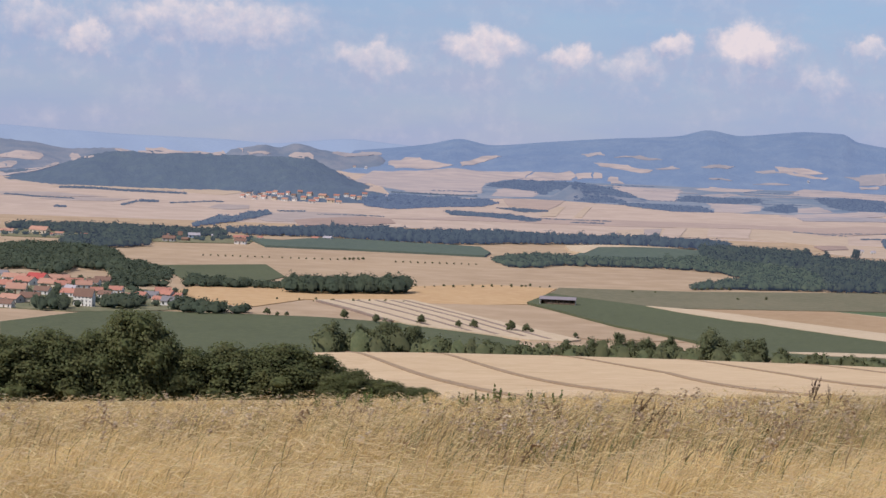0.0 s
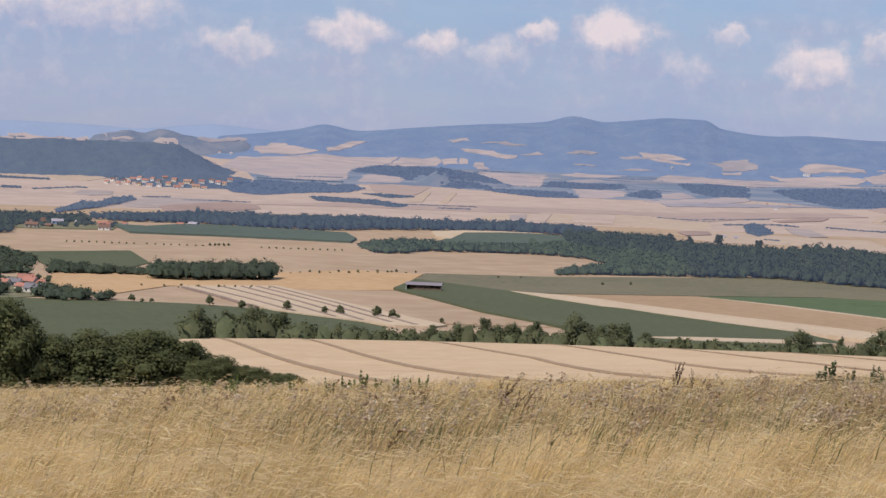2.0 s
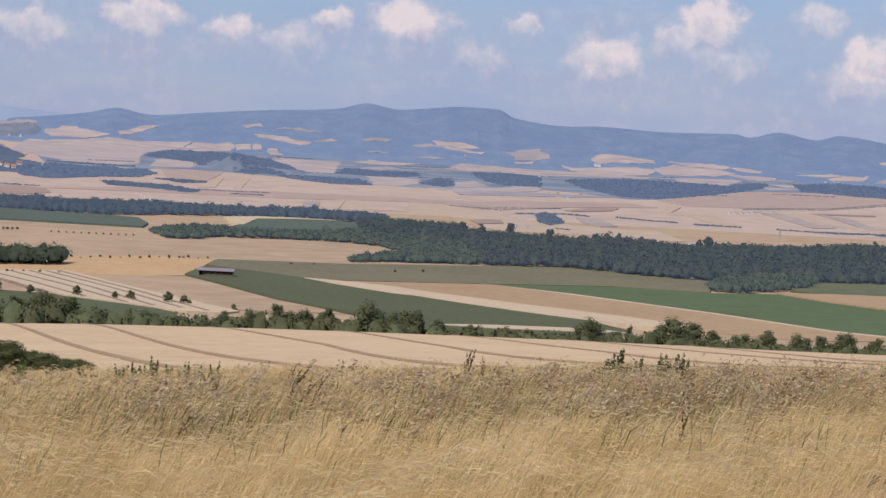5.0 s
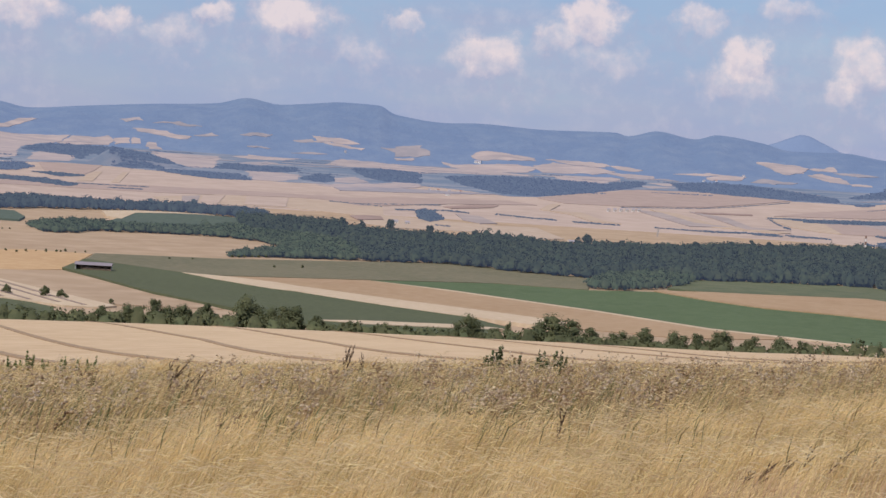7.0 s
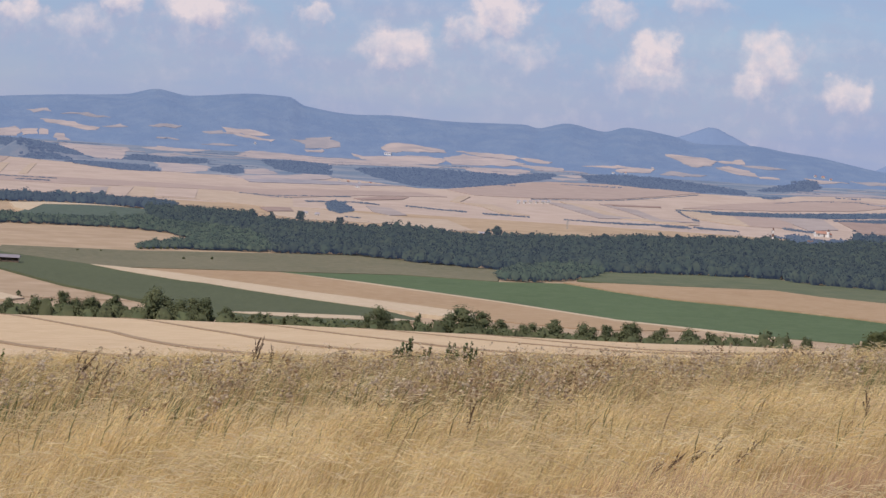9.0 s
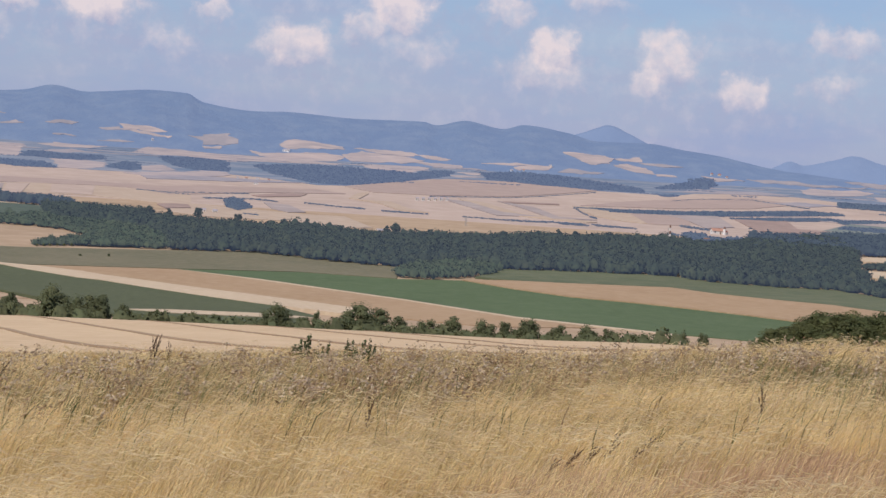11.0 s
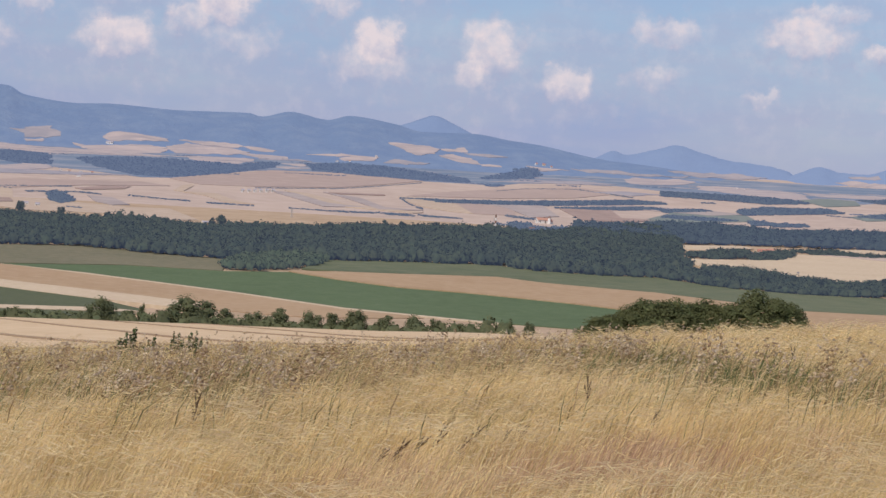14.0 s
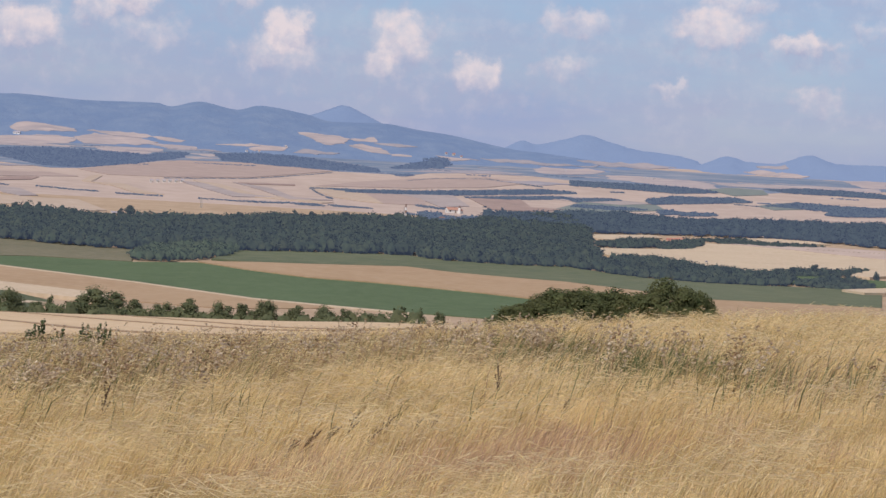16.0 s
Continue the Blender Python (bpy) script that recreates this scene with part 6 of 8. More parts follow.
# ---- wheel tracks and strips ----
def strip(name, material, parent, points, width, lift):
    """A narrow band along a plan line, as a part of its field; it widens where the line turns away."""
    P_ = [Vector(q) for q in points]
    side = []
    for i, q in enumerate(P_):
        d = (P_[min(i + 1, len(P_) - 1)] - P_[max(i - 1, 0)]).normalized()
        side.append(Vector((-d.y, d.x)) * width / 2)
    ring = [tuple(q + s) for q, s in zip(P_, side)] + [tuple(q - s) for q, s in reversed(list(zip(P_, side)))]
    return part(name, drape(name, ring, M[material], lift), parent)


wheat = bpy.data.objects["wheat_field"]
striped = bpy.data.objects["striped_field"]
for line in (
        [(-114.1, 447.8), (-110.7, 436.3), (-100.2, 401.9), (-37.3, 186.5), (-27.8, 151.8), (-18.4, 117.0)],
        [(-96.6, 447.4), (-93.3, 435.8), (-83.3, 401.2), (-18.4, 150.8), (-10.4, 115.7)],
        [(-71.5, 454.8), (-68.8, 443.1), (-60.6, 408.0), (-27.9, 268.5), (-7.1, 147.3), (-3.0, 123.6)],
        [(-46.2, 462.9), (-44.2, 451.0), (-38.0, 415.6), (-13.1, 273.5), (0.2, 176.9), (5.2, 141.2), (8.5, 117.4)],
        [(-20.7, 455.7), (-19.0, 443.8), (-14.0, 408.2), (-9.0, 372.5), (6.6, 261.6), (12.3, 182.7), (14.9, 146.8), (16.7, 122.9)],
        [(1.5, 457.6), (3.2, 445.7), (8.3, 410.1), (24.7, 267.0), (27.4, 231.1), (30.2, 195.3), (32.9, 159.4), (35.6, 123.5)],
        [(26.4, 464.5), (27.2, 452.5), (34.5, 304.9), (35.0, 268.9), (35.6, 232.9), (36.1, 196.9), (36.7, 161.0), (37.2, 125.0)]):
    strip("wheel_track", "track", wheat, line, 0.9, 0.62)
for line in (
        [(-415.5, 1539.5), (-369.5, 1466.5), (-325.1, 1388.8)],
        [(-405.5, 1548.7), (-349.0, 1461.2), (-295.6, 1369.0)],
        [(-392.0, 1561.2), (-325.3, 1453.1), (-263.8, 1341.5)],
        [(-380.1, 1572.2), (-308.6, 1450.4), (-243.9, 1326.5)],
        [(-370.7, 1580.8), (-294.0, 1451.6), (-225.4, 1320.9)],
        [(-362.7, 1588.2), (-280.4, 1449.2), (-207.9, 1309.8)]):
    strip("stubble_strip", "grey", striped, line, 3.2, 1.25)


# ---- meadow of tall dry grass ----
M["grass"] = surface("dry_grass", ((0.78, 0.58, 0.275), (0.58, 0.41, 0.18), (0.90, 0.72, 0.42)), (0.25, 1.0), bump=0, island=0.3, rough=0.6, through_light=0.4)
# browner blades; part of their darkness stands in for side-lit contrast
M["dark_grass"] = surface("darker_grass", ((0.46, 0.335, 0.15), (0.36, 0.26, 0.115), (0.56, 0.43, 0.205)), (0.25, 1.0), bump=0, island=0.35, rough=0.65, through_light=0.35)
M["red_grass"] = surface("reddish_grass", ((0.50, 0.32, 0.19), (0.40, 0.25, 0.15), (0.62, 0.43, 0.27)), (0.3, 1.0), bump=0, island=0.5, rough=0.65, through_light=0.4)
M["plume"] = surface("seed_plumes", ((0.80, 0.66, 0.40), (0.74, 0.59, 0.34), (0.86, 0.74, 0.50)), (0.2, 0.9), bump=0, island=0.3, rough=0.8, through_light=0.4)
M["weed"] = surface("green_weeds", ((0.115, 0.135, 0.05), (0.08, 0.10, 0.038), (0.19, 0.195, 0.08)), (0.4, 1.5), bump=0, island=0.5, rough=0.7, through_light=0.4)
M["dry_stem"] = surface("dry_stems", ((0.36, 0.25, 0.135), (0.25, 0.17, 0.095), (0.48, 0.35, 0.20)), (0.4, 1.5), bump=0, island=0.5, rough=0.8)
M["fluff"] = surface("thistle_fluff", ((0.60, 0.47, 0.325), (0.40, 0.295, 0.19), (0.82, 0.71, 0.55)), (0.5, 2.0), bump=0, island=0.6, rough=0.9, through_light=0.4)
M["dock"] = surface("dock_seed", ((0.085, 0.052, 0.032), (0.06, 0.038, 0.024), (0.13, 0.08, 0.048)), (3.0, 12.0), bump=0, island=0.5, rough=0.8)
M["lime"] = surface("pale_green_shoots", ((0.15, 0.20, 0.06), (0.11, 0.155, 0.045), (0.22, 0.27, 0.09)), (0.8, 4.0), bump=0, island=0.5, rough=0.6, through_light=0.3)
M["shoot"] = surface("green_shoots", ((0.075, 0.10, 0.036), (0.055, 0.078, 0.028), (0.12, 0.145, 0.055)), (0.8, 4.0), bump=0, island=0.6, rough=0.6)


def blades(rng, x, y, z, height, width, lean_dir, lean, fold_=0.55):
    """Bent grass blades, five corners each: a tapering strip that leans with the wind."""
    n = len(x)
    face = rng.uniform(0, math.pi, n)
    wx, wy = np.cos(face) * width / 2, np.sin(face) * width / 2
    lx, ly = np.cos(lean_dir) * lean * height, np.sin(lean_dir) * lean * height
    mid, tip = fold_ * height, height * np.sqrt(np.clip(1 - (lean * 0.75) ** 2, 0.15, 1))
    v = np.empty((n, 5, 3))
    v[:, 0] = np.stack([x - wx, y - wy, z - 0.03], -1)
    v[:, 1] = np.stack([x + wx, y + wy, z - 0.03], -1)
    v[:, 2] = np.stack([x + wx * 0.8 + lx * 0.35, y + wy * 0.8 + ly * 0.35, z + mid], -1)
    v[:, 3] = np.stack([x - wx * 0.8 + lx * 0.35, y - wy * 0.8 + ly * 0.35, z + mid], -1)
    v[:, 4] = np.stack([x + lx, y + ly, z + tip], -1)
    base = (np.arange(n) * 5)[:, None]
    loops = (base + np.array([[0, 1, 2, 3, 3, 2, 4]])).ravel()
    return v.reshape(-1, 3), loops, np.tile([4, 3], n)


def tufts(rng, c, size, long, lean_dir, droop=0.25):
    """Seed heads at places c: two crossed slim diamonds each, drawn out along the wind."""
    n = len(c)
    d = np.stack([np.cos(lean_dir), np.sin(lean_dir), rng.normal(-droop, 0.35, n)], -1)
    d /= np.linalg.norm(d, axis=1, keepdims=True)
    s = np.cross(d, rng.normal(size=(n, 3)))
    s /= np.linalg.norm(s, axis=1, keepdims=True) + 1e-9
    t = np.cross(d, s)
    size, long = np.asarray(size).reshape(-1, 1), np.asarray(long).reshape(-1, 1)
    v = np.stack([c - d * long * 0.4, c + s * size, c + d * long * 0.6, c - s * size,
                  c - d * long * 0.35, c + t * size, c + d * long * 0.55, c - t * size], 1)
    return v.reshape(-1, 3), np.arange(8 * n), np.full(2 * n, 4)


def heads(rng, c, size):
    """Small rough balls of down: eight faces each."""
    n = len(c)
    o = np.array([(1, 0, 0), (0, 1, 0), (-1, 0, 0), (0, -1, 0), (0, 0, 0.8), (0, 0, -0.8)])
    v = c[:, None, :] + o[None] * size[:, None, None] * rng.uniform(0.6, 1.3, (n, 6, 1))
    f = np.array([0, 1, 4, 1, 2, 4, 2, 3, 4, 3, 0, 4, 1, 0, 5, 2, 1, 5, 3, 2, 5, 0, 3, 5])
    return v.reshape(-1, 3), ((np.arange(n) * 6)[:, None] + f[None]).ravel(), np.full(8 * n, 3)


def joined(name, pieces, materials):
    """One mesh from (verts, loops, counts, material number) pieces."""
    base, V, Lp, Ct, Mi = 0, [], [], [], []
    for v, l, c, k in pieces:
        V.append(v), Lp.append(l + base), Ct.append(c), Mi.append(np.full(len(c), k))
        base += len(v)
    me = mesh_arrays(name, np.vstack(V), np.concatenate(Lp), np.concatenate(Ct), materials[0])
    for m in materials[1:]:
        me.materials.append(m)
    me.polygons.foreach_set("material_index", np.concatenate(Mi).astype(np.int32))
    return me


def meadow_spots(rng, n, d0, d1, a0=-26.0, a1=26.0):
    d = rng.uniform(d0, d1, n)
    a = rng.uniform(a0, a1, n)
    x, y = polar(a, d)
    return x, y, ground_z(x, y)


def patch_noise(x, y, size, seed):
    rng = np.random.default_rng(seed)
    s = np.zeros_like(x)
    for k in range(7):
        f, t, p = rng.uniform(0.5, 2.2) / size, rng.uniform(0, math.tau), rng.uniform(0, math.tau)
        s += np.sin((x * math.cos(t) + y * math.sin(t)) * f * math.tau + p)
    return s / 7


def bloom(x, y, cx, cy, rx, ry):
    return np.exp(-((x - cx) / rx) ** 2 - ((y - cy) / ry) ** 2)


def belt(x, y):
    """The belt of thistles and weeds along the brow: how dense, and how green."""
    a, d = np.degrees(np.arctan2(x, y)), np.hypot(x, y)
    wob = 2.2 * patch_noise(x, y, 2.2, 51)
    lo = np.interp(a, (-23, -15, -10, -5, 0, 5, 8, 11, 14, 17, 20, 24), (23, 24, 18, 19.5, 21, 21.5, 25, 28.5, 26, 21.5, 20, 18))
    hi = np.interp(a, (-23, 0, 8, 11, 14, 17, 20, 24), (42, 44, 50, 47, 41, 31, 26, 24))
    dense = np.interp(a, (-23, -15, -11, -6, 0, 5, 8, 11, 14, 18, 21, 24), (0.3, 0.3, 0.5, 0.45, 0.75, 1.0, 0.85, 0.9, 1.1, 1.15, 0.85, 0.5))
    green = np.interp(a, (-23, -12, -9, -4, 0, 5, 9, 12, 15, 18, 20, 24), (0.2, 0.3, 0.5, 0.42, 0.45, 0.36, 0.15, 0.35, 0.75, 0.9, 0.6, 0.3))
    edge = np.clip((d - lo + wob) / 4.0, 0, 1) * np.clip((hi - d + wob) / 3.0, 0, 1)
    return dense * edge, green


def red_patch(x, y):
    """Where the reddish grass stands."""
    return 0.8 * np.clip(bloom(x, y, 3.2, 14.6, 1.5, 1.3) + 0.8 * bloom(x, y, 4.6, 16.0, 1.2, 1.0), 0, 1)


def build_meadow():
    rng = np.random.default_rng(5)
    x, y, z = meadow_spots(rng, 300000, 8.0, 51.0)
    d = np.hypot(x, y)
    q = patch_noise(x, y, 1.6, 4)
    h = rng.uniform(0.26, 0.46, len(x)) * (1 + 0.3 * patch_noise(x, y, 4.0, 1) + 0.6 * q) * np.clip(0.5 + (d - 9) / 45, 0.45, 0.95)
    wind = 0.1 + 0.8 * patch_noise(x, y, 3.0, 2) + rng.normal(0, 0.45, len(x))
    is_red = rng.uniform(0, 1, len(x)) < red_patch(x, y)
    w = rng.uniform(0.0022, 0.0055, len(x)) * (0.45 + d / 38)
    res = []
    # dark blades in patches: plant tone plus painted light-and-dark contrast of hummocks
    is_dark = ~is_red & (rng.uniform(0, 1, len(x)) < np.clip(0.42 + 1.9 * patch_noise(x, y, 1.5, 17) + 0.7 * patch_noise(x, y, 5.0, 18) + 0.012 * (d - 24) + 0.3 * belt(x, y)[0], 0.05, 0.95))
    for k, mask in enumerate((~is_red & ~is_dark, is_red, is_dark)):
        v, l, c = blades(rng, x[mask], y[mask], z[mask], h[mask], w[mask], wind[mask], rng.uniform(0.35, 1.1, mask.sum()) * np.where(d[mask] < 24, 1.35, 1.0))
        res.append((v, l, c, k))
    # hummocks: each a fan of long blades that the wind lays over to one side
    n, per = 5200, 38
    cx, cy, _ = meadow_spots(rng, n, 8.5, 50.0)
    keep = rng.uniform(0, 1, n) < np.clip(0.75 + 1.2 * patch_noise(cx, cy, 3.2, 61) - 0.5 * belt(cx, cy)[0], 0.1, 1)
    cx, cy = cx[keep], cy[keep]
    n = len(cx)
    lay = 0.15 + 0.7 * patch_noise(cx, cy, 3.0, 2) + rng.normal(0, 0.25, n)
    tone = rng.uniform(0, 1, n) + 0.9 * patch_noise(cx, cy, 2.2, 63) - 0.35 * belt(cx, cy)[0]
    tall = rng.uniform(0.38, 0.62, n) * np.clip(0.55 + (np.hypot(cx, cy) - 9) / 60, 0.5, 1.0)
    red = rng.uniform(0, 1, n) < red_patch(cx, cy)
    who = np.repeat(np.arange(n), per)
    m = len(who)
    wide = rng.uniform(0.05, 0.16, n)[who]
    bx, by = cx[who] + rng.normal(0, 1, m) * wide, cy[who] + rng.normal(0, 1, m) * wide
    bd = np.hypot(bx, by)
    bz, bh = ground_z(bx, by), tall[who] * rng.uniform(0.65, 1.1, m)
    bw, bt, bl = rng.uniform(0.0025, 0.005, m) * (0.45 + bd / 38), lay[who] + rng.normal(0, 0.3, m), rng.uniform(0.55, 1.15, m)
    for k, mask in ((0, (tone[who] > 0.3) & ~red[who]), (2, (tone[who] <= 0.3) & ~red[who]), (1, red[who])):
        v, l, c = blades(rng, bx[mask], by[mask], bz[mask], bh[mask], bw[mask], bt[mask], bl[mask], 0.62)
        res.append((v, l, c, k))
    return thing("meadow_grass", joined("meadow_grass", res, [M["grass"], M["red_grass"], M["dark_grass"]]), "tall dry golden meadow grass bent by wind", "grass", kind="stuff")


def build_plumes():
    rng = np.random.default_rng(6)
    x, y, z = meadow_spots(rng, 60000, 7.5, 50.0)
    p, q = patch_noise(x, y, 4.0, 1), patch_noise(x, y, 1.6, 4)
    keep = patch_noise(x, y, 2.6, 9) + rng.normal(0, 0.25, len(x)) - 0.35 * belt(x, y)[0] - 0.5 * red_patch(x, y) > -0.05
    x, y, z, p, q = x[keep], y[keep], z[keep], p[keep], q[keep]
    n = len(x)
    h = rng.uniform(0.34, 0.54, n) * (1 + 0.3 * p + 0.45 * q) * np.clip(0.45 + (np.hypot(x, y) - 9) / 45, 0.4, 0.95)
    wind = 0.05 + 0.8 * patch_noise(x, y, 3.0, 2) + rng.normal(0, 0.25, n)
    far = 0.5 + np.hypot(x, y) / 40
    c = np.stack([x + np.cos(wind) * h * 0.55, y + np.sin(wind) * h * 0.55, z + h * 0.86], -1)
    v, l, k = tufts(rng, c, rng.uniform(0.0025, 0.005, n) * far, rng.uniform(0.09, 0.22, n), wind, 0.05)
    v2, l2, k2 = blades(rng, x, y, z, h, np.full(n, 0.003), wind, np.full(n, 0.55))
    return thing("seed_plumes", joined("seed_plumes", [(v, l, k, 0), (v2, l2, k2, 0)], [M["plume"]]), "pale feathery seed plumes of dry grass", "grass", kind="stuff")


def build_thistles():
    """Dry thistles and knapweed with downy heads along the break of the meadow, with some green weeds among them."""
    rng = np.random.default_rng(7)
    d, a = rng.uniform(18, 48, 12000), rng.uniform(-26, 26, 12000)
    x, y = polar(a, d)
    prob = np.clip(0.0 + 1.7 * patch_noise(x, y, 1.3, 12), 0.01, 0.6) * belt(x, y)[0]
    keep = rng.uniform(0, 1, len(x)) < prob
    x, y, d = x[keep], y[keep], d[keep]
    z = ground_z(x, y)
    n = len(x)
    res = []
    h = rng.uniform(0.4, 0.78, n)
    downy = rng.uniform(0, 1, n) + 1.1 * patch_noise(x, y, 1.7, 71) > 0.15
    for k in range(4):
        ox, oy = rng.normal(0, 0.05, n), rng.normal(0, 0.05, n)
        hk = h * rng.uniform(0.7, 1.05, n)
        wind = rng.normal(0.2, 0.8, n)
        lean = rng.uniform(0.1, 0.5, n)
        v, l, c = blades(rng, x + ox, y + oy, z, hk, np.full(n, 0.007), wind, lean)
        res.append((v, l, c, 0))
        # withered leaves down the stem
        for j in range(1):
            s = rng.uniform(0.25, 0.85, n)
            c3 = np.stack([x + ox + np.cos(wind) * lean * hk * s * s, y + oy + np.sin(wind) * lean * hk * s * s, z + hk * s * 0.95], -1)
            v, l, c = tufts(rng, c3, rng.uniform(0.006, 0.014, n), rng.uniform(0.06, 0.13, n), rng.uniform(0, math.tau, n), 0.5)
            res.append((v, l, c, 0))
        # heads in tight bunches near the top
        for j in range(6):
            s = 0.9 + 0.1 * rng.uniform(0, 1, n) - 0.16 * (j % 2) * (k % 2)
            c3 = np.stack([x + ox + np.cos(wind) * lean * hk * s + rng.normal(0, 0.022, n), y + oy + np.sin(wind) * lean * hk * s + rng.normal(0, 0.022, n), z + hk * s * 0.97 + rng.normal(0, 0.016, n)], -1)
            for on, mt in ((downy, 1), (~downy, 0)):
                if j % 3 == 1:
                    v, l, c = tufts(rng, c3[on], rng.uniform(0.008, 0.02, on.sum()), rng.uniform(0.03, 0.07, on.sum()), wind[on], -0.1)
                else:
                    v, l, c = heads(rng, c3[on], 0.007 + 0.02 * rng.uniform(0, 1, on.sum()) ** 2)
                res.append((v, l, c, mt))
    # green weeds
    d, a = rng.uniform(17, 48, 120000), rng.uniform(-26, 26, 120000)
    wx, wy = polar(a, d)
    dense, green = belt(wx, wy)
    keep = rng.uniform(0, 1, len(wx)) < dense * np.clip(0.46 + 1.0 * np.clip(green - 0.45, 0, 1) + 1.9 * patch_noise(wx, wy, 1.2, 21), 0.03, 1.0) + 0.02
    wx, wy, green = wx[keep], wy[keep], green[keep]
    m = len(wx)
    brown = rng.uniform(0, 1, m) + 1.2 * patch_noise(wx, wy, 1.8, 33) > green + 0.12
    for k, mask in ((2, ~brown), (0, brown)):
        n = mask.sum()
        v, l, c = blades(rng, wx[mask], wy[mask], ground_z(wx[mask], wy[mask]), rng.uniform(0.28, 0.56, n) * (1 + 0.6 * np.clip(patch_noise(wx[mask], wy[mask], 2.4, 21), -0.3, 0.6)), rng.uniform(0.006, 0.013, n), rng.normal(0.15, 0.6, n), rng.uniform(0.2, 0.75, n))
        res.append((v, l, c, k))
    return thing("dry_thistles", joined("dry_thistles", res, [M["dry_stem"], M["fluff"], M["weed"]]), "dry thistles and weeds with downy whitish heads", "weeds", kind="stuff")


build_meadow()
build_plumes()
build_thistles()


def make_dock(seed, height):
    """A dried dock plant: a dark stem with branching seed spikes."""
    rng = np.random.default_rng(seed)
    t = empty("dock_plant", 0, 0, -500, 0, "dried dark brown dock plant above the grass", "plant", "docks in the meadow")
    vs, fs = [], []
    top = None
    for k in range(7):
        r, zz = 0.006 * (1 - k / 9), height * k / 6
        cx = 0.10 * height * (k / 6) ** 2
        for j in range(5):
            vs.append((cx + r * math.cos(j * 1.2566), r * math.sin(j * 1.2566), zz))
        if k:
            for j in range(5):
                fs.append(((k - 1) * 5 + j, (k - 1) * 5 + (j + 1) % 5, k * 5 + (j + 1) % 5, k * 5 + j))
    part("stem", mesh_from("stem", vs, fs, M["dry_stem"], True), t)
    for b in range(6):
        s0 = 0.45 + 0.09 * b
        c = []
        for i in range(26):
            u = i / 25
            out = 0.16 * height * u * (1 - 0.5 * b / 6)
            ang = b * 2.4
            c.append((0.10 * height * s0 ** 2 + out * math.cos(ang) * 0.7 + 0.05 * u + rng.normal(0, 0.008), out * math.sin(ang) * 0.7 + rng.normal(0, 0.008), height * s0 + 0.30 * height * u + rng.normal(0, 0.008)))
        v, l, k = heads(rng, np.array(c), rng.uniform(0.010, 0.022, 26))
        part("seed_spike", mesh_arrays("seed_spike", v, l, k, M["dock"]), t)
    return t


def make_sapling(seed, height, label, leaf="shoot"):
    """An upright leafy shoot bush: several stems, each set with leaves."""
    rng = np.random.default_rng(seed)
    t = empty("sapling", 0, 0, -500, 0, label, "sapling", "saplings at the meadow edge")
    for k in range(5):
        a, spread, hh = rng.uniform(0, math.tau), rng.uniform(0.05, 0.3) * height, height * rng.uniform(0.6, 1.0)
        sx, sy = spread * math.cos(a), spread * math.sin(a)
        vs, fs = [], []
        for i in range(4):
            u = i / 3
            for j in range(4):
                vs.append((sx * (0.3 + 0.7 * u) + 0.008 * (1.1 - u) * math.cos(j * 1.5708), sy * (0.3 + 0.7 * u) + 0.008 * (1.1 - u) * math.sin(j * 1.5708), hh * u))
            if i:
                for j in range(4):
                    fs.append(((i - 1) * 4 + j, (i - 1) * 4 + (j + 1) % 4, i * 4 + (j + 1) % 4, i * 4 + j))
        stem = part("stem", mesh_from("stem", vs, fs, M["bark"], True), t, "thin brown stem")
        lobes = [(sx * (0.3 + 0.7 * u), sy * (0.3 + 0.7 * u), hh * u, 0.10 * height * (1.25 - u), 0.10 * height * (1.25 - u), 0.09 * height) for u in (0.35, 0.5, 0.65, 0.8, 0.95)]
        v, nrm = leaf_cloud(rng, lobes, 170, 0.038)
        part("foliage", mesh_arrays("foliage", v, np.arange(len(v)), np.full(170, 4), M[leaf]), t)
    return t


docks = [make_dock(400, 1.0), make_dock(401, 1.0)]
saplings = [make_sapling(410 + k, 1.0, lab, "shoot" if k == 0 else "lime") for k, lab in enumerate(("young green leafy sapling at the meadow edge", "bushy green shoots at the meadow edge", "green weed bush with upright shoots"))]
place(docks[0], -4.26, 35.75, 40, 0.57, 0.02)
place(docks[1], -4.01, 34.77, 150, 0.40, 0.02)
place(docks[0], -3.93, 35.79, 75, 0.40, 0.02)
place(docks[1], -5.17, 33.60, 2, 0.40, 0.02)
place(docks[0], -1.59, 41.97, 0, 0.75, 0.02)
place(docks[1], -1.27, 41.98, 127, 0.62, 0.02)
place(docks[1], -1.73, 43.97, 17, 0.74, 0.02)
place(docks[0], 3.65, 39.83, 35, 0.43, 0.02)
place(docks[1], 5.21, 21.37, 257, 0.40, 0.02)
place(docks[1], -5.46, 35.58, 259, 0.40, 0.02)
place(docks[1], 1.20, 19.96, 2, 0.40, 0.02)
place(docks[0], 9.76, 28.37, 165, 0.40, 0.02)
copy_thing(docks[0], pose(2.22, 15.85, float(ground_z(2.22, 15.85)) - 0.02, 0, 31, -40) @ Matrix.Scale(0.29, 4))
copy_thing(docks[1], pose(2.40, 16.22, float(ground_z(2.40, 16.22)) - 0.02, 0, 29, -31) @ Matrix.Scale(0.32, 4))
copy_thing(docks[0], pose(2.62, 16.70, float(ground_z(2.62, 16.70)) - 0.02, 0, 30, -22) @ Matrix.Scale(0.31, 4))
copy_thing(docks[1], pose(2.80, 16.87, float(ground_z(2.80, 16.87)) - 0.02, 0, 26, -13) @ Matrix.Scale(0.31, 4))
